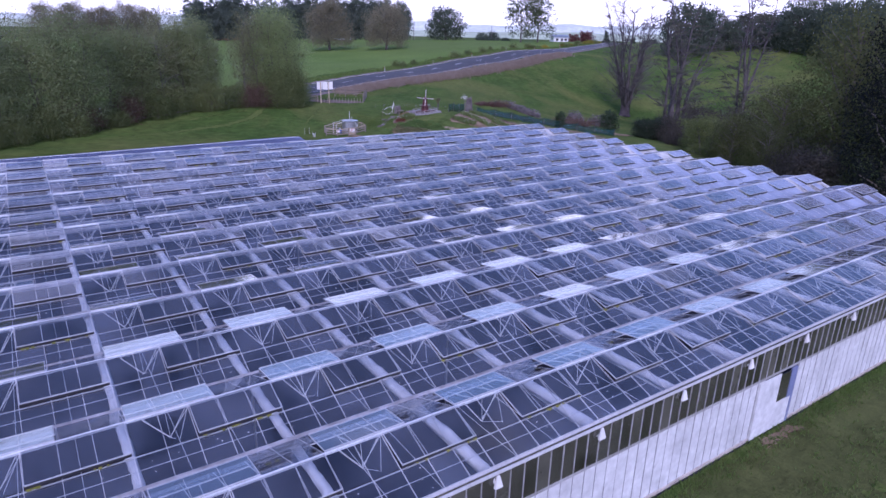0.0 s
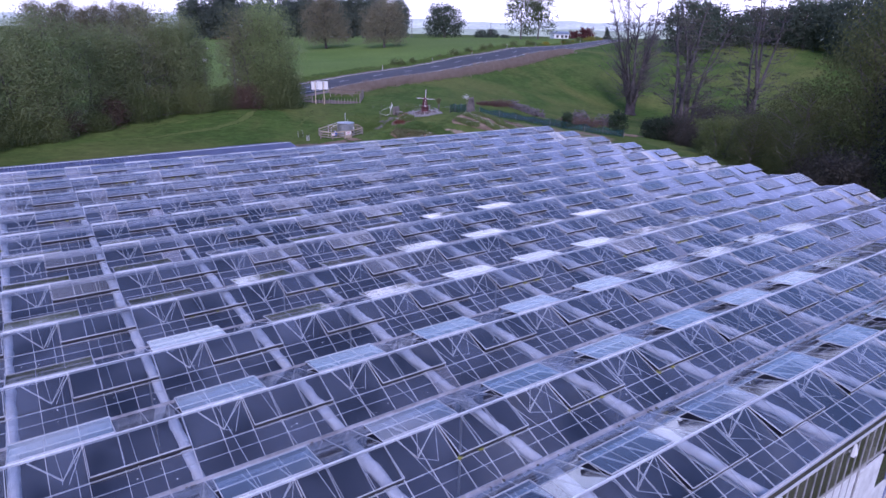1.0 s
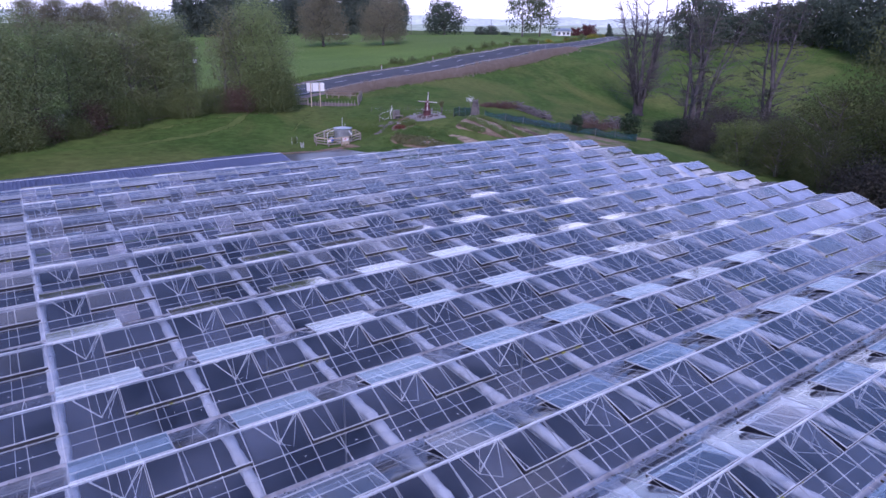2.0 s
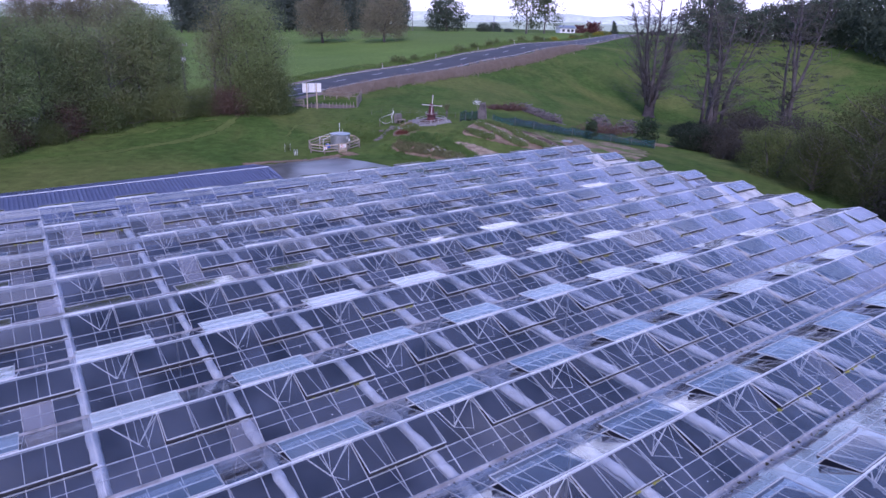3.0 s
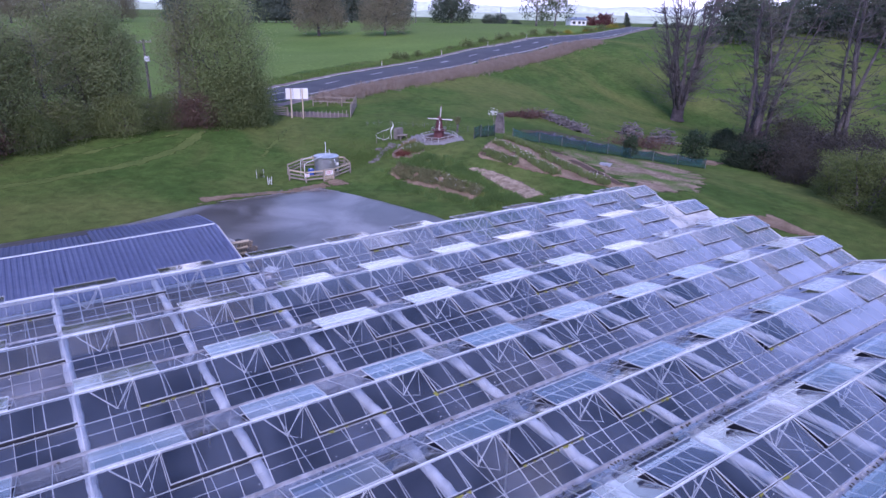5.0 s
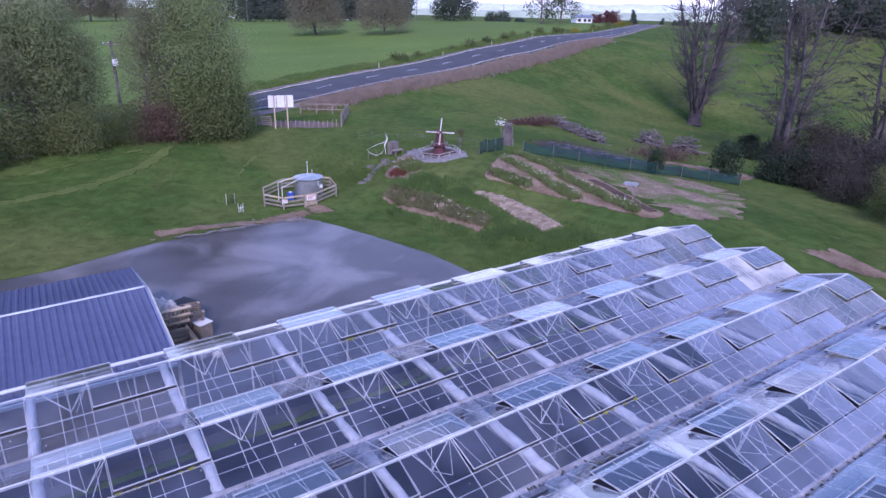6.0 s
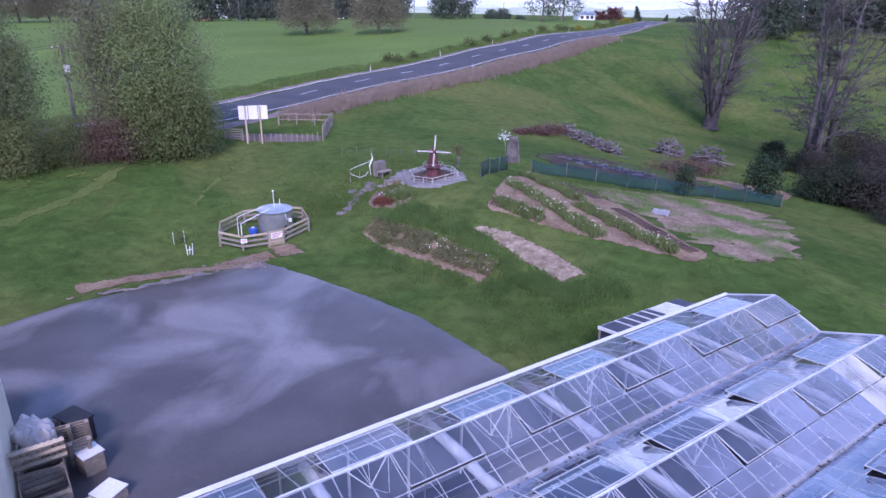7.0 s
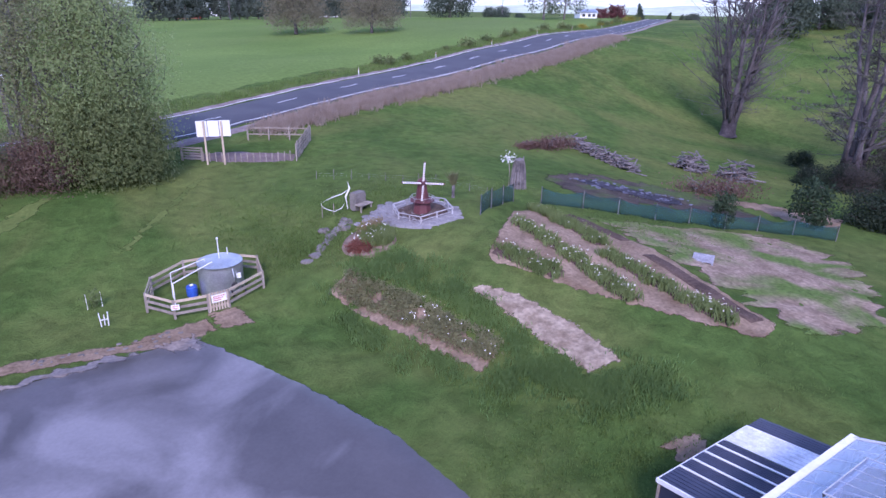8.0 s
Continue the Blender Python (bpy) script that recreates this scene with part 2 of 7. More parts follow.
# third and patch: worn pale asphalt plus sky reflection painted into the colour
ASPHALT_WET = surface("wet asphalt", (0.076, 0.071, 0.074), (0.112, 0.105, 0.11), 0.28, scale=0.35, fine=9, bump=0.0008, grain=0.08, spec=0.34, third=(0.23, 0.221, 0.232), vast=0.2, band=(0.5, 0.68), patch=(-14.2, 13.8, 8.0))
ROAD = surface("road asphalt", (0.055, 0.055, 0.065), (0.078, 0.077, 0.085), 0.7, scale=0.3, fine=6, grain=0.12)
LINE = surface("road paint", (0.6, 0.6, 0.6), (0.75, 0.75, 0.74), 0.7, scale=1.5, fine=9)
SOIL = feathered(surface("bare soil", (0.165, 0.115, 0.076), (0.3, 0.223, 0.158), 0.95, scale=0.7, fine=7, bump=0.05, grain=0.3, spec=0.1))
PALE_SOIL = feathered(surface("pale crumbled soil", (0.2, 0.15, 0.105), (0.38, 0.305, 0.225), 0.95, scale=2.2, fine=6, bump=0.06, grain=0.3, spec=0.1), 0.5, 3.0)
MUD = feathered(surface("mud washed on asphalt", (0.19, 0.15, 0.125), (0.32, 0.265, 0.225), 0.8, scale=1.6, fine=7, bump=0.03, grain=0.3, spec=0.2, third=(0.2, 0.18, 0.175), vast=0.55, band=(0.46, 0.56)), 0.7, 1.4)
DARK_SOIL = surface("dark tilled soil", (0.075, 0.052, 0.042), (0.12, 0.085, 0.068), 0.95, scale=1.2, fine=9, bump=0.06, grain=0.35, spec=0.1)
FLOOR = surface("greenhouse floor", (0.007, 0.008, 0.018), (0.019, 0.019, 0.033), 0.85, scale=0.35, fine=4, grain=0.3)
STONE = surface("pale stone", (0.09, 0.078, 0.07), (0.185, 0.166, 0.15), 0.85, scale=1.6, fine=12, bump=0.02, own=0.4)
PAVING = surface("paving stone", (0.15, 0.138, 0.138), (0.25, 0.235, 0.235), 0.8, scale=1.0, fine=10, own=0.5)
# toward: extra film near the gable, painted for the bright sky's reflection
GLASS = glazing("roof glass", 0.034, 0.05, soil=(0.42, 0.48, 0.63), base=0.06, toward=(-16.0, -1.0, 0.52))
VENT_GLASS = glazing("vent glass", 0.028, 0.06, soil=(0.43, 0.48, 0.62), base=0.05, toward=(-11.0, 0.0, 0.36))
WASHED = glazing("whitewashed glass", 0.36, 0.1, soil=(0.4, 0.41, 0.46))
# pale film that paints a bright cloud's reflection onto the glass
CLOUD_GLARE = glazing("painted cloud reflection on glass", 0.62, 0.1, soil=(0.72, 0.71, 0.7), blotch=0.9)
HAZY = glazing("hazy glass", 0.25, 0.14, soil=(0.42, 0.43, 0.5))
BAND_GLASS = glazing("dirty wall glass", 0.34, 0.35, tint=(0.22, 0.25, 0.23), soil=(0.16, 0.16, 0.13))
ALU = surface("weathered aluminium", (0.5, 0.51, 0.54), (0.66, 0.67, 0.7), 0.5, 0.1, scale=0.8, fine=12, grain=0.12)
RIDGE = surface("pale ridge metal", (0.62, 0.65, 0.7), (0.82, 0.85, 0.88), 0.5, 0.1, scale=1.5, fine=9, grain=0.15)
GUTTER = surface("gutter metal with silt", (0.5, 0.52, 0.58), (0.33, 0.34, 0.39), 0.6, 0.2, scale=1.4, fine=5, grain=0.3)
MOSS = surface("gutter moss and silt", (0.05, 0.05, 0.035), (0.11, 0.1, 0.06), 0.95, scale=2.0, fine=20, grain=0.4)
PALE_DEBRIS = surface("pale leaf litter", (0.42, 0.41, 0.4), (0.62, 0.62, 0.63), 0.9, scale=3.0, fine=20, grain=0.3)
YELLOW_MOSS = surface("yellow-green moss", (0.16, 0.17, 0.03), (0.3, 0.3, 0.06), 0.95, scale=3.0, fine=20, grain=0.3)
WHITE = surface("white painted steel", (0.7, 0.7, 0.71), (0.8, 0.8, 0.8), 0.5, scale=0.7, fine=9, grain=0.08)
FABRIC = surface("screen fabric", (0.58, 0.59, 0.63), (0.78, 0.79, 0.82), 0.85, scale=2.4, fine=10, bump=0.02, grain=0.18)
SHEET = surface("white wall sheet", (0.5, 0.51, 0.52), (0.68, 0.69, 0.7), 0.6, scale=1.1, fine=5, grain=0.16, own=0.4)
STEEL_BLUE = surface("blue-grey coated steel", (0.2, 0.235, 0.4), (0.255, 0.29, 0.46), 0.42, 0.1, scale=0.25, fine=4, grain=0.08)
CREAM = surface("cream wall cladding", (0.72, 0.66, 0.53), (0.8, 0.75, 0.62), 0.6, scale=0.5, fine=6, grain=0.1)
GALV = surface("galvanised steel", (0.4, 0.41, 0.43), (0.58, 0.59, 0.61), 0.34, 0.75, scale=1.5, fine=14, grain=0.15)
TIMBER = surface("grey weathered timber", (0.18, 0.15, 0.125), (0.31, 0.265, 0.225), 0.85, scale=2.0, fine=22, bump=0.01, grain=0.3, own=0.4)
PALE_TIMBER = surface("pale sawn timber", (0.38, 0.3, 0.22), (0.48, 0.4, 0.3), 0.85, scale=2.0, fine=22, grain=0.25, own=0.4)
LOG = surface("bleached log bark", (0.05, 0.046, 0.05), (0.19, 0.17, 0.168), 0.9, scale=1.5, fine=10, grain=0.35, own=0.5)
BARK = surface("tree bark", (0.1, 0.085, 0.075), (0.19, 0.165, 0.15), 0.95, scale=1.2, fine=7, bump=0.03, grain=0.35)
GREY_BARK = surface("grey bare bark", (0.066, 0.058, 0.06), (0.125, 0.112, 0.115), 0.95, scale=0.8, fine=5, bump=0.03, grain=0.3)
DARK_BARK = surface("dark trunk bark", (0.035, 0.028, 0.031), (0.075, 0.063, 0.067), 0.95, scale=1.0, fine=5, bump=0.05, grain=0.35)
NET = surface("green windbreak net", (0.01, 0.05, 0.053), (0.018, 0.078, 0.078), 0.9, scale=0.8, fine=8, grain=0.15)
nn, nl = NET.node_tree.nodes, NET.node_tree.links
weave = nn.new("ShaderNodeMixShader")
weave.inputs[0].default_value = 0.55
nl.new(nn["Principled BSDF"].outputs[0], weave.inputs[1])
nl.new(nn.new("ShaderNodeBsdfTransparent").outputs[0], weave.inputs[2])
nl.new(weave.outputs[0], nn["Material Output"].inputs["Surface"])
WORN = feathered(surface("soil worn through grass", (0.19, 0.138, 0.1), (0.315, 0.243, 0.182), 0.95, scale=0.9, fine=5, bump=0.05, grain=0.35, spec=0.05, third=(0.1, 0.155, 0.042), vast=0.26, band=(0.42, 0.58)), 1.5, 0.8)
MILL_RED = surface("dark red stained wood", (0.085, 0.026, 0.032), (0.125, 0.042, 0.044), 0.6, scale=2, fine=20, grain=0.2)
RED = surface("red paint", (0.42, 0.05, 0.035), (0.5, 0.08, 0.06), 0.55, scale=2, fine=14)
BLACK = surface("dark plastic", (0.02, 0.02, 0.024), (0.035, 0.034, 0.038), 0.5, scale=2, fine=14)
BLUE = surface("blue plastic", (0.03, 0.08, 0.36), (0.04, 0.11, 0.45), 0.45, scale=2, fine=14)
BAG = surface("white woven bag", (0.52, 0.47, 0.45), (0.68, 0.63, 0.6), 0.8, scale=2, fine=9, bump=0.02, grain=0.15)
PETAL = surface("white petals", (0.75, 0.75, 0.74), (0.85, 0.84, 0.8), 0.8, scale=3, fine=20)
CREAM_PETAL = surface("cream petals", (0.6, 0.57, 0.48), (0.78, 0.76, 0.68), 0.8, scale=3, fine=20)
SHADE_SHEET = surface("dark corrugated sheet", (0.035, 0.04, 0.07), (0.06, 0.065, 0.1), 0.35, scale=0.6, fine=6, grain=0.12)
ROOF_RED = surface("red iron roof", (0.3, 0.05, 0.04), (0.36, 0.08, 0.06), 0.6, scale=1, fine=6)
DRY = leafage("dry roadside grass", (0.26, 0.2, 0.155), (0.5, 0.41, 0.34), 0.9)
BRUSH = leafage("dead brushwood", (0.12, 0.07, 0.055), (0.25, 0.16, 0.125), 0.8)
DITCH = feathered(surface("damp ditch earth", (0.05, 0.04, 0.034), (0.095, 0.075, 0.062), 0.9, scale=0.8, fine=6, bump=0.08, grain=0.4, spec=0.1, third=(0.07, 0.1, 0.034), vast=0.22, band=(0.5, 0.6)), 1.2, 0.9)
LEAF_BELT = leafage("belt leaves", (0.15, 0.192, 0.082), (0.285, 0.33, 0.158), 0.25)
LEAF_THIN = leafage("thin brownish belt leaves", (0.155, 0.168, 0.082), (0.29, 0.3, 0.158), 0.3)
LEAF_BUSH = leafage("evergreen bush leaves", (0.085, 0.12, 0.045), (0.24, 0.28, 0.11), 0.9)
LEAF_RED = leafage("reddish twigs and leaves", (0.12, 0.08, 0.06), (0.23, 0.155, 0.115), 0.5)
LEAF_DARK = leafage("dark conifer leaves", (0.05, 0.072, 0.056), (0.125, 0.16, 0.105), 0.3)
LEAF_WILLOW = leafage("willow leaves", (0.045, 0.066, 0.024), (0.18, 0.195, 0.075), 0.35)
PINE = leafage("pine tufts", (0.075, 0.08, 0.06), (0.17, 0.17, 0.125), 0.3)
LEAF_SCRUB = leafage("dark brown scrub", (0.05, 0.045, 0.04), (0.11, 0.1, 0.075), 0.4)
LEAF_PALE = leafage("pale entrance tree leaves", (0.21, 0.275, 0.105), (0.33, 0.41, 0.175), 0.35)
LEAF_FAR = leafage("far field tree leaves", (0.17, 0.155, 0.1), (0.3, 0.275, 0.18), 0.15)
LEAF_POPLAR = leafage("far poplar leaves", (0.088, 0.116, 0.1), (0.14, 0.175, 0.135), 0.1)
LEAF_IRIS = leafage("iris blades", (0.13, 0.185, 0.06), (0.27, 0.33, 0.13), 1.2)
LEAF_PERENNIAL = leafage("perennial leaves", (0.1, 0.115, 0.055), (0.34, 0.33, 0.17), 2.5)
RUST = leafage("rust leaves", (0.2, 0.07, 0.05), (0.36, 0.17, 0.12), 1.5)
LEAF_BROWN = leafage("yellow-brown leaves", (0.17, 0.13, 0.06), (0.36, 0.27, 0.13), 1.5)
LEAF_MAPLE = leafage("maroon leaves", (0.13, 0.045, 0.045), (0.2, 0.08, 0.075), 0.3)


# ---- building helpers ----
def box(bm, x0, x1, y0, y1, z0, z1, m=None):
    vs = [bm.verts.new((x, y, z) if m is None else m @ Vector((x, y, z))) for z in (z0, z1) for x, y in ((x0, y0), (x1, y0), (x1, y1), (x0, y1))]
    for f in ((3, 2, 1, 0), (4, 5, 6, 7), (0, 1, 5, 4), (1, 2, 6, 5), (2, 3, 7, 6), (3, 0, 4, 7)):
        bm.faces.new([vs[i] for i in f])


def bar(bm, a, b, w, h=None):
    """A square bar from a to b."""
    a, b = Vector(a), Vector(b)
    d = b - a
    m = Matrix.Translation(a) @ d.to_track_quat("Z", "Y").to_matrix().to_4x4()
    h = w if h is None else h
    box(bm, -w / 2, w / 2, -h / 2, h / 2, 0, d.length, m)


def tube(bm, path, radii, sides=7, cap=True):
    """A round tapered tube along a path."""
    rings = []
    for i, p in enumerate(path):
        d = Vector(path[min(i + 1, len(path) - 1)]) - Vector(path[max(i - 1, 0)])
        q = d.to_track_quat("Z", "Y")
        rings.append([bm.verts.new(Vector(p) + q @ Vector((radii[i] * math.cos(6.28319 * k / sides), radii[i] * math.sin(6.28319 * k / sides), 0))) for k in range(sides)])
    for a, b in zip(rings, rings[1:]):
        for k in range(sides):
            bm.faces.new((a[k], a[(k + 1) % sides], b[(k + 1) % sides], b[k]))
    if cap:
        bm.faces.new(rings[0][::-1])
        bm.faces.new(rings[-1])


def mesh_of(name, bm, material, smooth=False):
    me = bpy.data.meshes.new(name)
    bm.to_mesh(me)
    bm.free()
    me.materials.append(material)
    if smooth:
        for p in me.polygons:
            p.use_smooth = True
    return me


def part(name, bm, material, parent, label="", smooth=False, at=None):
    ob = new(name, mesh_of(name, bm, material, smooth))
    ob.parent = parent
    if at is not None:
        ob.matrix_basis = at
    return tagged(ob, label)


def share(name, me, parent, at=None):
    ob = new(name, me)
    ob.parent = parent
    if at is not None:
        ob.matrix_basis = at
    return ob


def thing(name, m, label, category, group="", kind=""):
    ob = new(name)
    ob.matrix_basis = m
    return tagged(ob, label, category, group, kind)


def rng(seed):
    return np.random.RandomState(seed)


# ---- the lie of the land ----
SPOT = np.array([(-25, -42, -.3), (6, -18, -.8), (-30, 12, 0), (-9, 21.5, 0), (-5, 12, 0), (-30, 26, .3), (-14.6, 38, 1.6), (-4, 41, 1.5), (-60, 30, .6),
                 (1.5, 23, 2.15), (-3, 24.5, .5), (5.8, 18.6, 2.0), (2.7, 15.7, 1.9), (-1.5, 10.8, .25), (1, 6.5, .35), (7.2, 6.2, .55), (12.3, 12.4, .6), (10, 21.5, 1.4), (28, 14, -1.5),
                 (35, 36, -1.4), (47, 29, -3.2), (71, 48, -4.8), (32, 42, 0), (-2, 52.8, 2.3), (16, 61.3, 3.45), (49, 76.6, 5.45), (75, 89, 7.0), (115, 107.7, 7.8), (36, 100, 4.8), (0, 130, 3.4), (150, 60, 8), (60, -20, -3), (170, 120, 9.5)], float)


def spline(d):
    return d * d * np.log(d + 1e-9)


def fit_land():
    n = len(SPOT)
    k = spline(np.hypot(SPOT[:, None, 0] - SPOT[None, :, 0], SPOT[:, None, 1] - SPOT[None, :, 1]) / 20) + np.eye(n) * 0.02
    q = np.c_[np.ones(n), SPOT[:, :2] / 20]
    m = np.zeros((n + 3, n + 3))
    m[:n, :n], m[:n, n:], m[n:, :n] = k, q, q.T
    return np.linalg.solve(m, np.r_[SPOT[:, 2], 0, 0, 0])


LAND = fit_land()


def land(x, y):
    """Height of the ground at arrays x, y."""
    x, y = np.asarray(x, float), np.asarray(y, float)
    r = np.hypot(x - 20, y - 40)
    s = np.minimum(1, 180 / np.maximum(r, 1e-6))
    xx, yy = 20 + (x - 20) * s, 40 + (y - 40) * s
    d = np.hypot(xx[..., None] - SPOT[:, 0], yy[..., None] - SPOT[:, 1]) / 20
    h = spline(d) @ LAND[:-3] + LAND[-3] + LAND[-2] * xx / 20 + LAND[-1] * yy / 20
    far = np.clip((r - 180) / 300, 0, 1)
    h = h * (1 - far) + 5.0 * far
    # the levelled platform of greenhouse and yard
    dx = np.maximum(np.maximum(-56 - x, x - (-4.5)), 0)
    dx = np.where(y < -0.5, np.maximum(np.maximum(-56 - x, x - 1.5), 0), dx)
    dy = np.maximum(np.maximum(-39.5 - y, y - 17.5), 0)
    w = np.clip(1 - np.hypot(dx, dy) / 2.2, 0, 1)
    w = w * w * (3 - 2 * w)
    h = h + 0.05 * np.sin(x * 1.7 + 2 * np.sin(y * 0.9)) * np.sin(y * 1.3 + 1.5 * np.sin(x * 0.6)) * np.clip(2 - r / 120, 0, 1)
    return h * (1 - w) + w * np.where(y < -1, -0.3, np.where(y < 2, -0.3 + 0.1 * (y + 1), 0.0))


def lie(x, y):
    return float(land(np.array([x]), np.array([y]))[0])


def grown(lo, hi, fine_lo, fine_hi, step, factor):
    """Grid lines: even in the middle, wider and wider outside."""
    v = list(np.arange(fine_lo, fine_hi + 1e-6, step))
    d = step
    while v[-1] < hi:
        d *= factor
        v.append(min(v[-1] + d, hi))
    d = step
    while v[0] > lo:
        d *= factor
        v.insert(0, max(v[0] - d, lo))
    return np.array(v)


def sheet(name, xs, ys, zs, material):
    """A mesh from a grid of places (arrays of rows and columns)."""
    r, c = xs.shape
    me = bpy.data.meshes.new(name)
    i = np.arange(r * c).reshape(r, c)
    f = np.stack([i[:-1, :-1], i[:-1, 1:], i[1:, 1:], i[1:, :-1]], -1).reshape(-1, 4)
    me.from_pydata(np.stack([xs, ys, zs], -1).reshape(-1, 3).tolist(), [], f.tolist())
    me.materials.append(material)
    for p in me.polygons:
        p.use_smooth = True
    return me


gx, gy = np.meshgrid(grown(-3000, 3000, -60, 60, 0.75, 1.09), grown(-2500, 3500, -60, 75, 0.75, 1.09))
gz = land(gx, gy)
gz = gz - 0.12 * ((gx > -53) & (gx < -7.2) & (gy > 0.5) & (gy < 13.5) | (gx > -17) & (gx < -11) & (gy > 0.5) & (gy < 17))
tagged(new("ground", sheet("ground", gx, gy, gz, GRASS)), "rolling green meadow grass with worn tracks", "ground", kind="structure")


def draped(name, left, right, n, k, material, lift=0.03, ragged=0.0, seed=1, parent=None):
    """A strip of ground between two edge lines, laid on the land; ragged: how far the edges wander."""
    r = rng(seed)

    def along(line):
        line = np.array(line, float)
        d = np.r_[0, np.cumsum(np.hypot(*np.diff(line, axis=0).T))]
        t = np.linspace(0, d[-1], n)
        return np.c_[np.interp(t, d, line[:, 0]), np.interp(t, d, line[:, 1])]
    a, b = along(left), along(right)
    u = np.linspace(0, 1, k)[None, :]
    x = a[:, :1] * (1 - u) + b[:, :1] * u
    y = a[:, 1:] * (1 - u) + b[:, 1:] * u
    across = (b - a) / np.maximum(np.hypot(*(b - a).T), 1e-6)[:, None]
    for side, wt in ((r.rand(n) - 0.5, (1 - u) ** 6), (r.rand(n) - 0.5, u ** 6)):
        side = (side + np.roll(side, 1)) * ragged
        x += across[:, :1] * side[:, None] * wt
        y += across[:, 1:] * side[:, None] * wt
    z = land(x, y) + lift
    z[:, 0] -= lift + 0.06
    z[:, -1] -= lift + 0.06
    z[0] -= lift + 0.06
    z[-1] -= lift + 0.06
    me = sheet(name, x, y, z, material)
    far = np.minimum(np.minimum(np.hypot(x - x[:, :1], y - y[:, :1]), np.hypot(x - x[:, -1:], y - y[:, -1:])), np.minimum(np.hypot(x - x[:1], y - y[:1]), np.hypot(x - x[-1:], y - y[-1:])))
    rim = me.attributes.new("rim", "FLOAT", "POINT")
    rim.data.foreach_set("value", far.astype(np.float32).ravel())
    ob = new(name, me)
    ob.parent = parent
    return ob


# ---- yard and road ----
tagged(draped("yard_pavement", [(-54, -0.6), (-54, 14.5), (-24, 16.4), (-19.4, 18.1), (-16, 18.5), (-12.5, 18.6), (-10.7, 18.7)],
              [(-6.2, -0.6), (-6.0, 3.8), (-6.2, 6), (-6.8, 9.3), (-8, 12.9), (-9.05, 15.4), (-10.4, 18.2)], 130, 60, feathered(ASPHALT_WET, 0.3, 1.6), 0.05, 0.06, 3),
       "wet grey asphalt yard, worn patches and painted cloud reflections", "yard", kind="structure")

ROAD_MID = [(-60, 30), (-30, 41), (-10, 49.3), (-2, 52.8), (16, 61.3), (49, 76.6), (75, 88.9), (115, 107.7), (150, 128), (190, 152), (240, 185)]
ROAD_HALF = 3.5


def beside(line, off):
    line = np.array(line, float)
    d = np.gradient(line, axis=0)
    d /= np.hypot(*d.T)[:, None]
    return [(p[0] - off * q[1], p[1] + off * q[0]) for p, q in zip(line, d)]


def smooth_line(line, n):
    line = np.array(line, float)
    d = np.r_[0, np.cumsum(np.hypot(*np.diff(line, axis=0).T))]
    t = np.linspace(0, d[-1], n)
    x, y = np.interp(t, d, line[:, 0]), np.interp(t, d, line[:, 1])
    for _ in range(12):
        x[1:-1], y[1:-1] = (x[:-2] + 2 * x[1:-1] + x[2:]) / 4, (y[:-2] + 2 * y[1:-1] + y[2:]) / 4
    return list(zip(x, y))


ROAD_LINE = smooth_line(ROAD_MID, 240)
road = tagged(draped("road", beside(ROAD_LINE, ROAD_HALF), beside(ROAD_LINE, -ROAD_HALF), 320, 7, ROAD, 0.16), "grey asphalt country road with white markings", "road", kind="structure")


def marking(off, a, b, name):
    seg = np.array(beside(ROAD_LINE, off))[a:b]
    one, two = np.array(beside(seg, 0.08)), np.array(beside(seg, -0.08))
    x, y = np.stack([one[:, 0], two[:, 0]], 1), np.stack([one[:, 1], two[:, 1]], 1)
    ob = new(name, sheet(name, x, y, land(x, y) + 0.185, LINE))
    ob.parent = road
    return ob


marking(-3.0, 20, 235, "edge_line")
marking(3.0, 20, 235, "edge_line")
for i in range(30, 228, 7):
    marking(0.0, i, i + 3, "centre_dash")

# ---- greenhouse: twelve ridged spans of glass on posts ----
BAY, SPAN, EAVE, RISE, COUNT, BAYS = 3.14, 3.2, 3.0, 0.614, 12, 16
STRIP = 0.046
SLOPE = math.hypot(SPAN / 2, RISE)
PANE = BAY / 5
LEFT, DEPTH = -BAY * BAYS + STRIP, SPAN * COUNT
PITCH = math.degrees(math.atan2(RISE, SPAN / 2))


def slope_frame(k, near):
    """Frame on a roof slope: x along the ridge, y up the slope from the gutter, z out of the glass."""
    yg = -SPAN * (k + 1) if near else -SPAN * k
    return pose(0, yg, EAVE, PITCH if near else PITCH, 0, 0 if near else 180)


def pane_mesh(name, w, h, material):
    bm = bmesh.new()
    box(bm, -w / 2, w / 2, 0, h, -0.002, 0.002)
    return mesh_of(name, bm, material)


VENT_LEN = 0.88
LOW = SLOPE - VENT_LEN - 0.05
panes = {(w, up): pane_mesh("pane", PANE - 0.02, VENT_LEN if up else LOW - 0.06, (GLASS, WASHED, HAZY, CLOUD_GLARE)[w]) for w in range(4) for up in (0, 1)}


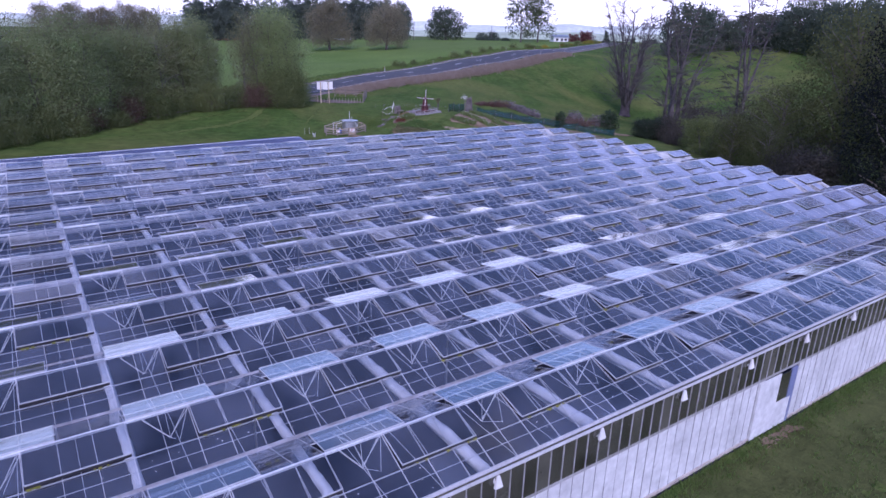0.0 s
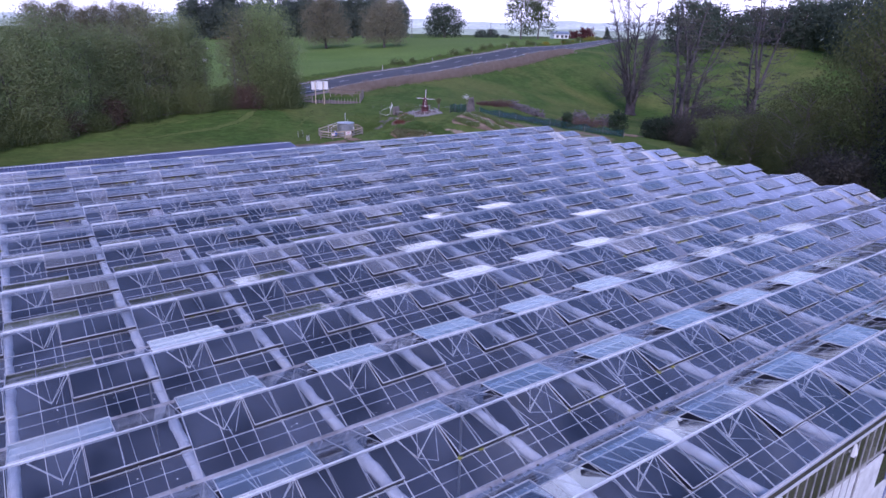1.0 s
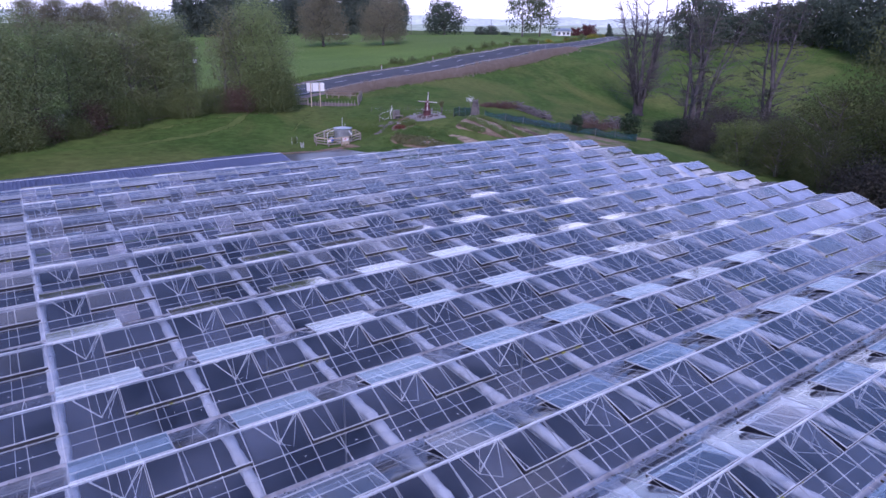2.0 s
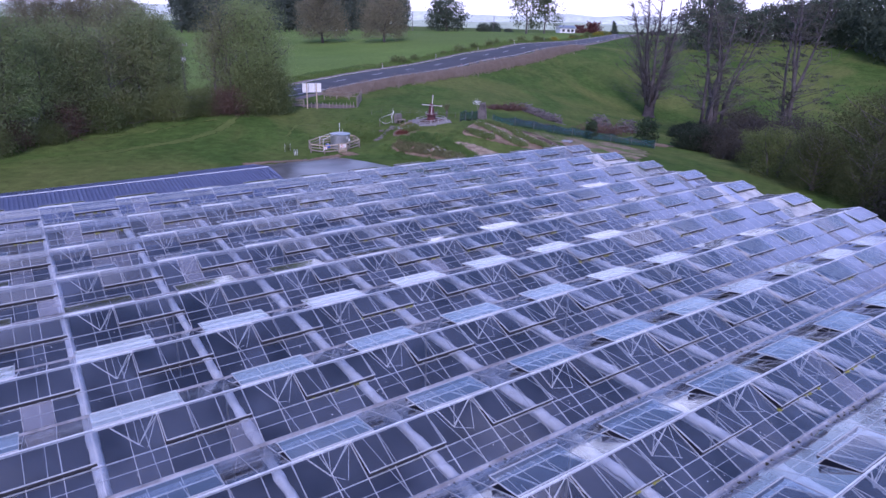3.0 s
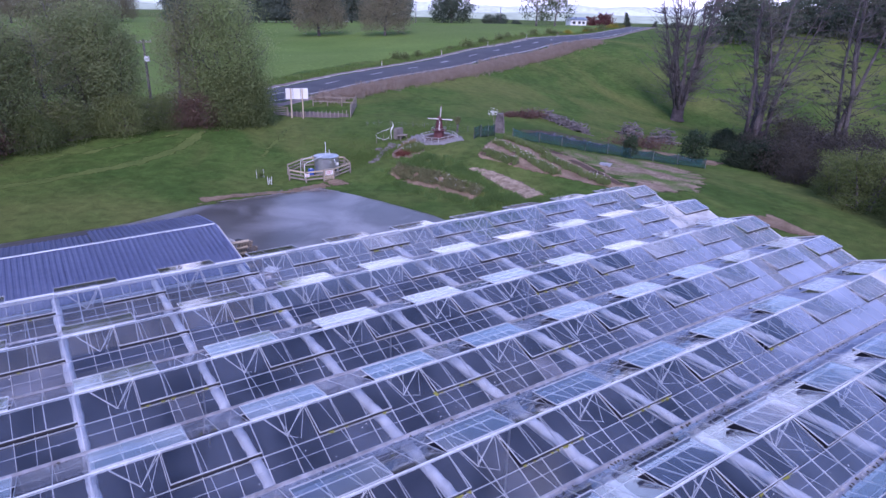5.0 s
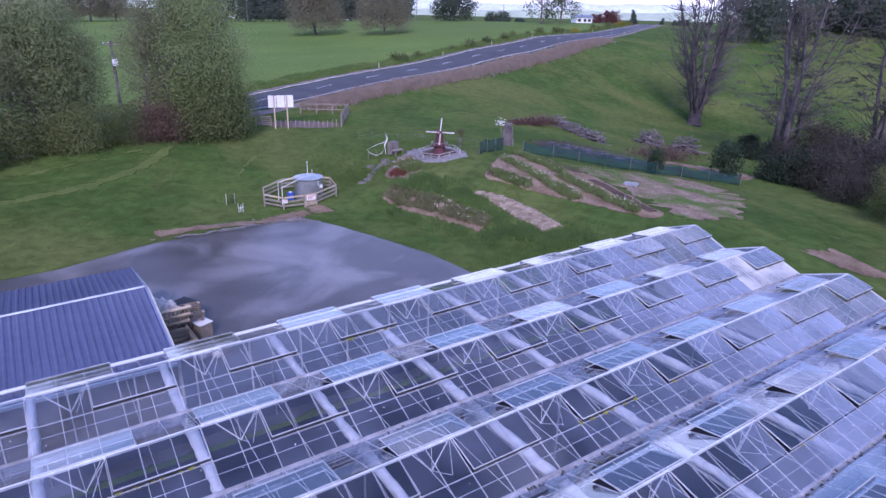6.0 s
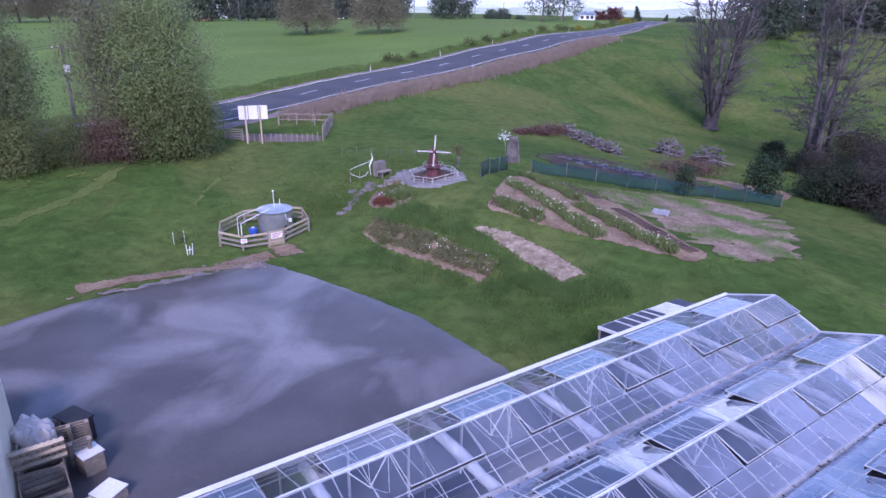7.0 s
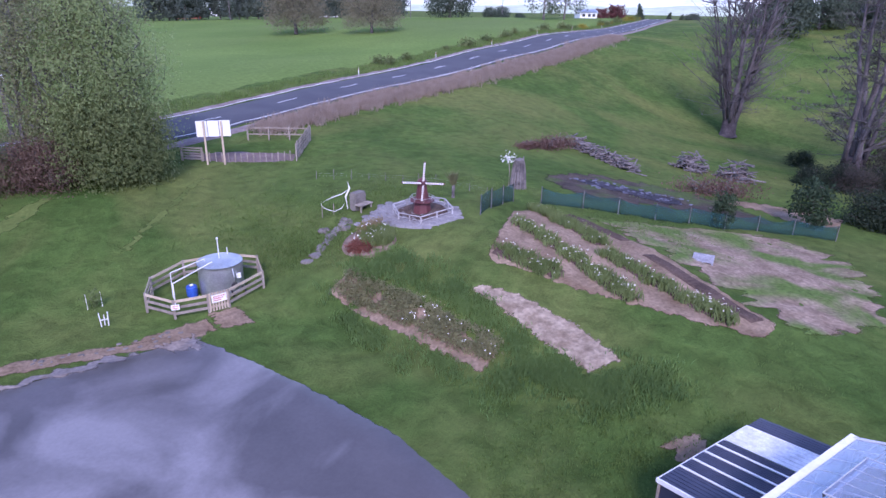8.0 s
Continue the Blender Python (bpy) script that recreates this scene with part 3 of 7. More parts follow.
def vent_frame_mesh():
    bm = bmesh.new()
    w = PANE * 3 - 0.04
    for x in (-w / 2, w / 2 - 0.012):
        box(bm, x, x + 0.012, 0, VENT_LEN, -0.02, 0.01)
    for x in (-w / 6, w / 6):
        box(bm, x - 0.003, x + 0.003, 0.035, VENT_LEN - 0.035, -0.006, 0.008)
    box(bm, -w / 2 + 0.012, w / 2 - 0.012, 0, 0.014, -0.022, 0.01)
    box(bm, -w / 2 + 0.012, w / 2 - 0.012, VENT_LEN - 0.018, VENT_LEN, -0.018, 0.012)
    return mesh_of("vent_frame", bm, surface("dull vent aluminium", (0.42, 0.44, 0.48), (0.56, 0.58, 0.62), 0.55, 0.1, scale=0.8, fine=12, grain=0.12))


vent_frame = vent_frame_mesh()
# dark strip added under the vent's edge for the shade in its slot
gap_shade_bm = bmesh.new()
box(gap_shade_bm, -PANE * 1.5 + 0.03, PANE * 1.5 - 0.03, 0.0, 0.02, -0.1, -0.0225)
vent_seal = mesh_of("vent_seal", gap_shade_bm, BLACK)
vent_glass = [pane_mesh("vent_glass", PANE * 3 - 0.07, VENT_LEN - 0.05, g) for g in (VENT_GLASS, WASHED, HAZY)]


def strut_mesh():
    """Fan of thin rods that push the vents open, from a point under the ridge."""
    bm = bmesh.new()
    bar(bm, (0, 0, -0.66), (-0.5, 0, -0.03), 0.024)
    bar(bm, (0, 0, -0.66), (0.36, 0, -0.03), 0.014)
    bar(bm, (0.03, 0.05, -0.64), (0.45, 0.04, -0.03), 0.013)
    bar(bm, (0, 0, -0.66), (-0.04, 0, -0.03), 0.01)
    bar(bm, (0.42, 0, -0.03), (0.1, -0.62, -0.36), 0.009)
    bar(bm, (-0.5, 0, -0.03), (-0.2, 0.62, -0.36), 0.009)
    bar(bm, (0, 0, -0.66), (0, -0.72, -0.24), 0.009)
    return mesh_of("vent_strut", bm, WHITE)


strut = strut_mesh()
pick = rng(11)
for k in range(COUNT):
    span = thing("greenhouse_span", pose(0, 0, 0), "glazed greenhouse roof span with vents ajar", "greenhouse", "spans of the greenhouse roof")
    top = -SPAN * (k + 0.5)
    bm = bmesh.new()
    box(bm, LEFT, 0, top - 0.013, top + 0.013, EAVE + RISE - 0.05, EAVE + RISE - 0.004)
    box(bm, LEFT, 0, top - 0.017, top + 0.017, EAVE + RISE, EAVE + RISE + 0.016)
    part("ridge_beam", bm, RIDGE, span, "pale metal ridge beam")
    bm = bmesh.new()
    yg = -SPAN * (k + 1)
    outer = k == COUNT - 1
    wide = 0.05 if outer else 0.11
    for y0, y1, z0, z1 in ((yg - wide, yg + 0.11, EAVE - 0.1, EAVE - 0.085), (yg - wide - 0.015, yg - wide - 0.0002, EAVE - 0.1, EAVE - 0.01), (yg + 0.1102, yg + 0.125, EAVE - 0.1, EAVE - 0.01)):
        box(bm, LEFT, 0.12, y0, y1, z0, z1)
    part("gutter", bm, ALU if outer else GUTTER, span, "silted metal gutter")
    for near in (True, False):
        fr = slope_frame(k, near)
        sx = 1 if near else -1
        bars, cross = bmesh.new(), bmesh.new()
        for i in range(BAYS * 5 + 1):
            x = LEFT + i * PANE
            if x > -0.01:
                x = -0.02
            thick = 0.0095 if i % 5 else 0.013
            box(bars, sx * x - thick / 2, sx * x + thick / 2, 0.1, SLOPE - 0.05, -0.026, 0.006, fr)
        tagged(part("glazing_bar", bars, ALU, span), kind="stuff")
        a, b = sorted((sx * LEFT, sx * -0.02))
        box(cross, a, b, LOW - 0.008, LOW + 0.012, -0.03, -0.006, fr)
        box(cross, a, b, 0.46, 0.472, -0.045, -0.032, fr)
        part("purlin", cross, ALU, span)
        for s in range(BAYS):
            x0 = STRIP - BAY * (s + 1)
            vent = (2, 3, 4) if near else (0, 1, 2)
            for i in range(5):
                x = x0 + (i + 0.5) * PANE
                u = pick.rand()
                w = 1 if (s < 1 and u < 0.4) or (s < 2 and u < 0.15) else 2 if u < (0.2 if s > 6 and k < 4 else 0.014) else 0
                # some gable panes carry the painted cloud reflection
                if near and s == 0 and k in (1, 4, 5, 8) and u < 0.8:
                    w = 3
                if s == 0 and i == 4:
                    x -= 0.02
                share("pane", panes[w, 0], span, fr @ pose(sx * x, 0.07, 0.001 + 0.002 * pick.rand(), pick.uniform(-0.07, 0.07), pick.uniform(-0.07, 0.07), 0))
                if i not in vent:
                    share("pane", panes[w, 1], span, fr @ pose(sx * x, LOW + 0.03, 0.006, pick.uniform(-0.07, 0.07), pick.uniform(-0.07, 0.07), 0))
            xv = x0 + (vent[0] + 1.5) * PANE
            open_by = pick.uniform(4.6, 7.0) if near else pick.uniform(10.5, 13.5)
            flap = share("roof_vent", vent_frame, span, fr @ pose(sx * xv, SLOPE - 0.03, 0.035) @ pose(0, 0, 0, -open_by, 0, 0) @ pose(0, -VENT_LEN, 0))
            share("vent_seal", vent_seal, flap)
            share("vent_glass", vent_glass[1 if s < 2 and pick.rand() < 0.35 else 0], flap, pose(0, 0.03, 0.004))
    for s in range(BAYS):
        share("vent_strut", strut, span, pose(STRIP - BAY * (s + 0.735), top, EAVE + RISE - 0.04))
    moss, crumbs, spots = bmesh.new(), bmesh.new(), bmesh.new()
    x = LEFT
    while x < -0.3:
        d = pick.uniform(0.012, 0.06)
        if pick.rand() < 0.85:
            mid = yg + pick.uniform(-0.06, 0.06)
            h = pick.uniform(0.008, 0.03)
            m = pose(x, mid, EAVE - 0.084, 0, 0, pick.uniform(-30, 30))
            box(crumbs if pick.rand() < 0.45 else moss, -d / 2, d / 2, -pick.uniform(0.012, 0.045), pick.uniform(0.012, 0.045), 0, h, m)
        x += d + pick.uniform(0.0, 0.06) * (5 if pick.rand() < 0.12 else 1)
    if not outer:
        tagged(part("gutter_debris", crumbs, PALE_DEBRIS, span, "pale leaf litter and silt in the gutter"), kind="stuff")
    else:
        crumbs.free()
    fr = slope_frame(k, True)
    for _ in range(70):
        q = pick.uniform(0.004, 0.01)
        m = fr @ pose(LEFT + pick.rand() * (-0.4 - LEFT), pick.uniform(0.15, LOW - 0.1), 0.0045, 0, 0, pick.uniform(0, 180))
        box(spots, -q, q, -q * pick.uniform(1, 3.5), q, 0, 0.003, m)
    tagged(part("glass_dirt", spots, PETAL, span, "small white droppings on the glass"), kind="stuff")
    tuft = bmesh.new()
    for s in range(3, BAYS):
        if pick.rand() < 0.45:
            x0 = STRIP - BAY * (s + 1) + 2 * PANE
            for _ in range(pick.randint(2, 9)):
                q = pick.uniform(0.015, 0.04)
                m = fr @ pose(x0 + pick.rand() * 3 * PANE, LOW + 0.02, 0.0, 0, 0, pick.uniform(0, 180))
                box(tuft, -q * 1.6, q * 1.6, -q, q, 0, q * 0.8, m)
    tagged(part("vent_moss", tuft, YELLOW_MOSS, span, "yellow-green moss under the vents"), kind="stuff")
    if outer:
        moss.clear()
        box(moss, LEFT, 0, yg - 0.03, yg + 0.05, EAVE - 0.084, EAVE - 0.06)
    tagged(part("silt", moss, MOSS, span, "dark silt and moss in the gutter"), kind="stuff")
    if k == 0:
        bm = bmesh.new()
        box(bm, LEFT, 0.12, -0.05, 0.12, EAVE - 0.12, EAVE + 0.01)
        part("gutter", bm, WHITE, span, "white outer gutter")
    bm = bmesh.new()
    for ya in (-SPAN * k, -SPAN * (k + 1)):
        bar(bm, (0.0, ya, EAVE), (0.0, top, EAVE + RISE), 0.06)
    part("gable_trim", bm, ALU, span)

post_bm = bmesh.new()
box(post_bm, -0.02, 0.02, -0.02, 0.02, 0, EAVE - 0.1 + 0.3)
post_me = mesh_of("greenhouse_post", post_bm, GALV)
for s in range(0, BAYS + 1, 2):
    for j in range(0, COUNT + 1, 2):
        tagged(share("greenhouse_post", post_me, None, pose(STRIP - BAY * s - (0.08 if s == 0 else 0), -SPAN * j + (-0.06 if j == 0 else 0.06 if j == COUNT else 0), -0.3)), "slim grey steel post under the gutter", "post", "posts of the greenhouse")


def screen_bundle(x, seed):
    """Gathered shade cloth hung along a truss, sagging between its ties."""
    r = rng(seed)
    bm = bmesh.new()
    n = COUNT * 16
    path, rad = [], []
    full = 0.125
    for i in range(n + 1):
        y = -DEPTH * i / n
        full = min(max(full + r.uniform(-0.009, 0.009), 0.11), 0.145)
        path.append((x + 0.007 * r.randn(), y, EAVE - 0.27 - 0.03 * abs(math.sin(math.pi * i / 8)) + 0.01 * r.randn()))
        rad.append(full + 0.007 * r.randn())
    tube(bm, path, rad, 8)
    return mesh_of("shade_cloth", bm, FABRIC, True)


for s in range(1, BAYS):
    cloth = thing("shade_screen", pose(0, 0, 0), "gathered white shade cloth hung below the glass", "screen", "shade screens of the greenhouse")
    share("shade_cloth", screen_bundle(STRIP - BAY * s, 40 + s), cloth)
    bm = bmesh.new()
    box(bm, STRIP - BAY * s - 0.025, STRIP - BAY * s + 0.025, -DEPTH, 0, EAVE - 0.5, EAVE - 0.45)
    part("truss_beam", bm, WHITE, cloth)
    bm = bmesh.new()
    for q in (0.3, 0.66):
        x = STRIP - BAY * (s + q)
        box(bm, x - 0.005, x + 0.005, -DEPTH, 0, EAVE - 0.5, EAVE - 0.488)
    tagged(part("support_wire", bm, WHITE, cloth, "thin pale wires that carry the cloth"), kind="stuff")

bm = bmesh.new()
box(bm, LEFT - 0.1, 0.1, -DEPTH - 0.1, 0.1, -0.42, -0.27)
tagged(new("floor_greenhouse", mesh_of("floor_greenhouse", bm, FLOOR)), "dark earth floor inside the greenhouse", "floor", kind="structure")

# side wall towards the open grass
wall = thing("wall_greenhouse_side", pose(0, 0, 0), "white sheeted greenhouse wall with a dark glass band", "wall", kind="structure")
yw = -DEPTH
MULL = BAY / 8
cut = rng(5)
sheet_bm = bmesh.new()
box(sheet_bm, -MULL / 2 + 0.012, MULL / 2 - 0.012, -0.012, 0.012, 0, 2.06)
sheet_me = mesh_of("wall_panel", sheet_bm, SHEET)
band_bm = bmesh.new()
box(band_bm, -MULL / 2 + 0.015, MULL / 2 - 0.015, -0.003, 0.003, 0, 1.02)
band_me = mesh_of("wall_pane", band_bm, BAND_GLASS)
mull_bm = bmesh.new()
box(mull_bm, -0.006, 0.006, -0.018, 0.02, 0, 3.1)
mull_me = mesh_of("mullion", mull_bm, surface("stained mullion", (0.26, 0.26, 0.27), (0.42, 0.42, 0.44), 0.7, scale=1.5, fine=10))
short_bm = bmesh.new()
box(short_bm, -0.006, 0.006, -0.018, 0.02, 0, 1.05)
short_me = mesh_of("mullion", short_bm, mull_me.materials[0])
bracket_bm = bmesh.new()
vs = [bracket_bm.verts.new(p) for p in ((-0.04, -0.03, 0.34), (0.04, -0.03, 0.34), (0.13, -0.07, 0), (-0.13, -0.07, 0), (-0.04, 0.0, 0.34), (0.04, 0.0, 0.34), (0.13, 0.0, 0), (-0.13, 0.0, 0))]
for f in ((0, 3, 2, 1), (4, 5, 6, 7), (0, 1, 5, 4), (1, 2, 6, 5), (2, 3, 7, 6), (3, 0, 4, 7)):
    bracket_bm.faces.new([vs[i] for i in f])
bracket_me = mesh_of("gutter_bracket", bracket_bm, WHITE)
for i in range(BAYS * 8):
    x = STRIP - MULL * (i + 0.5)
    door_here = -24.0 < x < -22.0
    if not door_here:
        share("wall_panel", sheet_me, wall, pose(x, yw + cut.uniform(-0.006, 0.006), -0.3 + cut.uniform(0.0, 0.06), cut.uniform(-0.25, 0.25), 0, 0))
    share("wall_pane", band_me, wall, pose(x, yw, 1.86))
    share("mullion", short_me if door_here else mull_me, wall, pose(STRIP - MULL * (i + 1), yw - 0.005, -0.25 if not door_here else 1.8))
for s in range(1, BAYS + 1):
    share("gutter_bracket", bracket_me, wall, pose(STRIP - BAY * s, yw - 0.05, EAVE - 0.42) @ Matrix.Diagonal((0.8, 1, 0.85, 1)))
bm = bmesh.new()
box(bm, LEFT, 0, yw - 0.02, yw + 0.02, 1.79, 1.86)
part("wall_rail", bm, surface("stained rail", (0.25, 0.25, 0.24), (0.4, 0.4, 0.4), 0.7), wall)
bm = bmesh.new()
box(bm, LEFT, -24.32, yw - 0.06, yw + 0.03, -0.42, -0.18)
box(bm, -22.0, 0, yw - 0.06, yw + 0.03, -0.42, -0.18)
part("wall_footing", bm, surface("stained concrete", (0.4, 0.35, 0.32), (0.55, 0.5, 0.46), 0.9, scale=1.2, fine=8), wall, "rough concrete footing")
door = thing("sliding_door", pose(-23.15, yw - 0.05, -0.28), "white sliding door with a dark window", "door", kind="structure")
bm = bmesh.new()
box(bm, -1.1, 0.95, -0.02, 0.02, 0.0, 1.0)
box(bm, -1.1, 0.1, -0.02, 0.02, 1.0, 2.05)
part("door_leaf", bm, SHEET, door)
bm = bmesh.new()
box(bm, 0.1, 0.72, -0.012, 0.012, 1.0, 1.98)
part("door_window", bm, BAND_GLASS, door, "dark door window")
bm = bmesh.new()
box(bm, 0.72, 0.95, -0.03, 0.022, 1.0, 2.05)
box(bm, 0.951, 1.04, -0.04, 0.03, 0.0, 2.05)
part("door_post", bm, STEEL_BLUE, door, "blue-grey door post")

# other outer walls
for name, x0, x1, y0, y1 in (("wall_greenhouse_end", -0.03, 0.03, -DEPTH + 0.04, -0.04), ("wall_greenhouse_far_end", LEFT - 0.03, LEFT + 0.03, -DEPTH + 0.04, -0.04), ("wall_greenhouse_back", LEFT, 0, -0.03, 0.03)):
    w = thing(name, pose(0, 0, 0), "glazed greenhouse wall on a low white base", "wall", kind="structure")
    bm = bmesh.new()
    box(bm, x0, x1, y0, y1, -0.42, 0.5)
    part("wall_base", bm, SHADE_SHEET if "back" in name else SHEET, w)
    bm = bmesh.new()
    inset = 0.026
    if x1 - x0 < 1:
        box(bm, x0 + inset, x1 - inset, y0, y1, 0.5, EAVE - 0.13)
    else:
        box(bm, x0, x1, y0 + inset, y1 - inset, 0.5, EAVE - 0.13)
    part("wall_glass", bm, GLASS if "back" in name else WASHED, w)
    bm = bmesh.new()
    n = int(max(x1 - x0, y1 - y0) / 1.6)
    for i in range(n + 1):
        if x1 - x0 < 1:
            y = y0 + 0.03 + (y1 - y0 - 0.06) * i / n
            box(bm, x0 - 0.01, x1 + 0.01, y - 0.02, y + 0.02, 0.5, EAVE - 0.13)
        else:
            x = x0 + 0.03 + (x1 - x0 - 0.06) * i / n
            box(bm, x - 0.02, x + 0.02, y0 - 0.01, y1 + 0.01, 0.5, EAVE - 0.13)
    part("wall_bars", bm, ALU, w)
for k in range(COUNT):
    bm = bmesh.new()
    vs = [bm.verts.new(p) for x in (-0.012, -0.008) for p in ((x, -SPAN * k - 0.06, EAVE - 0.1), (x, -SPAN * (k + 0.5), EAVE + RISE - 0.05), (x, -SPAN * (k + 1) + 0.06, EAVE - 0.1))]
    for f in ((0, 1, 2), (5, 4, 3), (0, 3, 4, 1), (1, 4, 5, 2), (2, 5, 3, 0)):
        bm.faces.new([vs[i] for i in f])
    share("gable_pane", mesh_of("gable_pane", bm, WASHED), bpy.data.objects["wall_greenhouse_end"])

# ---- trees ----
def leaves_mesh(name, centres, sizes, material, seed, droop=0.0, out=None):
    """Many small leaf pieces: one pointed quad each, turned every way, or facing outwards from their clump."""
    r = rng(seed)
    n = len(centres)
    if out is None:
        w = r.randn(n, 3)
    else:
        w = out / np.maximum(np.linalg.norm(out, axis=1), 1e-6)[:, None] + r.randn(n, 3) * 0.45
    w /= np.linalg.norm(w, axis=1)[:, None]
    u = r.randn(n, 3)
    u[:, 2] -= droop
    u -= (u * w).sum(1)[:, None] * w
    u /= np.linalg.norm(u, axis=1)[:, None]
    v = np.cross(w, u)
    s = sizes[:, None] * 0.5
    c = centres
    q = np.stack([c - u * s * 1.25, c - v * s * 0.8, c + u * s * 1.25, c + v * s * 0.8], 1).reshape(-1, 3)
    me = bpy.data.meshes.new(name)
    me.from_pydata(q.tolist(), [], np.arange(n * 4).reshape(-1, 4).tolist())
    me.materials.append(material)
    return me


def limb_path(start, out, up, n, r, bend=0.25):
    p = [Vector(start)]
    d = Vector((out[0], out[1], up))
    step = d.length / n
    d.normalize()
    for _ in range(n):
        d = (d + Vector((r.uniform(-bend, bend), r.uniform(-bend, bend), r.uniform(-bend * 0.4, bend)))).normalized()
        p.append(p[-1] + d * step)
    return p


def make_tree(name, label, category, height, trunk, spread, base, shape, leaves, size, leaf_mat, bark_mat, seed, limbs=16, stems=1, twigs=0, droop=0.0, clump=0.6):
    """A tree at the origin: tapered trunk with limbs, and a crown of clumps of leaves. shape: crown radius by height share."""
    r = rng(seed)
    tree = thing(name, pose(0, 0, -500), label, category)
    bm = bmesh.new()
    ends = []
    for s in range(stems):
        a = 6.283 * s / stems + r.rand()
        lean = (0 if stems == 1 else 0.16) * height
        top = limb_path((0.15 * stems * math.cos(a) if stems > 1 else 0, 0.15 * stems * math.sin(a) if stems > 1 else 0, -0.3), (lean * math.cos(a) * r.uniform(.5, 1.2), lean * math.sin(a) * r.uniform(.5, 1.2)), height * r.uniform(0.85, 0.98), 9, r, 0.07)
        tube(bm, top, [trunk * (1 - 0.93 * (i / 9) ** 0.8) + 0.02 for i in range(10)], 7)
        for i in range(limbs // stems):
            t = base + (0.97 - base) * (i + r.rand()) / (limbs // stems)
            j = min(int(t * 9), 8)
            f = t * 9 - j
            st = top[j] * (1 - f) + top[j + 1] * f
            ang = r.rand() * 6.283
            ln = max(0.4, spread * shape(t) * r.uniform(0.7, 1.1))
            pth = limb_path(st, (math.cos(ang) * ln, math.sin(ang) * ln), ln * r.uniform(0.25, 0.8), 5, r, 0.22)
            rr = max(0.02, trunk * 0.38 * (1 - t * 0.75))
            tube(bm, pth, [rr * (1 - 0.85 * q / 5) + 0.008 for q in range(6)], 5, False)
            ends += pth[1:]
            for _ in range(twigs):
                q = pth[r.randint(1, 6)]
                tw = limb_path(q, (r.uniform(-1, 1) * ln * 0.4, r.uniform(-1, 1) * ln * 0.4), ln * r.uniform(0.1, 0.45), 3, r, 0.3)
                tube(bm, tw, [0.026, 0.018, 0.012, 0.006], 3, False)
                ends.append(tw[-1])
    part("trunk", bm, bark_mat, tree, smooth=True)
    if leaves:
        z = r.rand(leaves * 3)
        keep = base * 0.75 + (1 - base * 0.75) * z
        w = np.array([max(shape(t), 0.02) for t in keep])
        prob = w * w / (w * w).max()
        keep = keep[r.rand(len(keep)) < prob ** 0.8][:leaves]
        # clumps on the crown's shell and at the limbs' ends
        m = len(keep)
        nc = max(12, m // 55)
        cz = r.choice(keep, nc)
        ca = r.rand(nc) * 6.283
        cr = spread * np.array([shape(t) for t in cz]) * (0.45 + 0.55 * np.sqrt(r.rand(nc)))
        cc = np.c_[cr * np.cos(ca), cr * np.sin(ca), cz * height]
        if ends:
            e = np.array([tuple(p) for p in ends])
            cc = np.r_[cc, e[r.randint(0, len(e), nc // 2)]]
        own = cc[r.randint(0, len(cc), m)]
        away = r.randn(m, 3) * np.array([clump, clump, clump * 0.75])
        c = own + away
        c[:, 2] = np.maximum(c[:, 2], 0.05)
        out = away / clump + c * np.array([1, 1, 0]) / spread * 0.8 + np.array([0, 0, 0.55])
        me = leaves_mesh("crown", c, size * r.uniform(0.6, 1.4, m), leaf_mat, seed + 1, droop, out)
        tagged(share("crown", me, tree), kind="stuff")
    return tree


def place(tree, x, y, turn, s=1.0, tall=1.0, group="", sink=0.1):
    ob = copy_thing(tree, pose(x, y, lie(x, y) - sink, 0, 0, turn) @ Matrix.Diagonal((s, s, s * tall, 1)))
    return tagged(ob, group=group)


def drop(tree):
    for o in (*tree.children_recursive, tree):
        bpy.data.objects.remove(o)


def columnar(t):
    return 0.35 + 0.65 * math.sin(math.pi * min(1, max(0, t * 0.85 + 0.12))) if t < 0.97 else 0.2


def dome(t):
    return max(0.05, math.sqrt(max(0.0, 1 - ((t - 0.45) / 0.56) ** 2)))


def cone(t):
    return max(0.04, 1.02 - t)


def bushy(t):
    return max(0.1, math.sqrt(max(0.0, 1 - ((t - 0.35) / 0.66) ** 2)))


belt_a = make_tree("shelterbelt_tree", "tall leafy shelterbelt tree with dull green foliage", "tree", 13.5, 0.2, 2.9, 0.06, columnar, 17000, 0.125, LEAF_BELT, BARK, 101, 26, twigs=3, clump=0.62)
belt_b = make_tree("shelterbelt_tree", "slender shelterbelt tree with thin brownish green foliage", "tree", 12.5, 0.15, 2.5, 0.08, columnar, 9000, 0.12, LEAF_THIN, LOG, 102, 30, twigs=5, clump=0.6)
entry = make_tree("entrance_tree", "airy leafy tree with pale green foliage", "tree", 13.5, 0.17, 2.9, 0.06, columnar, 17000, 0.11, LEAF_PALE, GREY_BARK, 105, 30, twigs=5, clump=0.8)
bush_a = make_tree("evergreen_bush", "dense dark evergreen bush at the belt's foot", "bush", 4.2, 0.12, 2.3, 0.05, bushy, 13000, 0.11, LEAF_BUSH, BARK, 103, 14, clump=0.5)
bush_r = make_tree("russet_shrub", "russet brown shrub of bare twigs and leaves", "bush", 3.6, 0.08, 1.9, 0.05, bushy, 5200, 0.12, LEAF_RED, BARK, 104, 18, twigs=8, clump=0.5)
r = rng(71)
BELT = [(-60, 13), (-43.4, 26.6), (-32.8, 34.4), (-26, 37.8), (-20.6, 41)]
pts = smooth_line(BELT, 18)
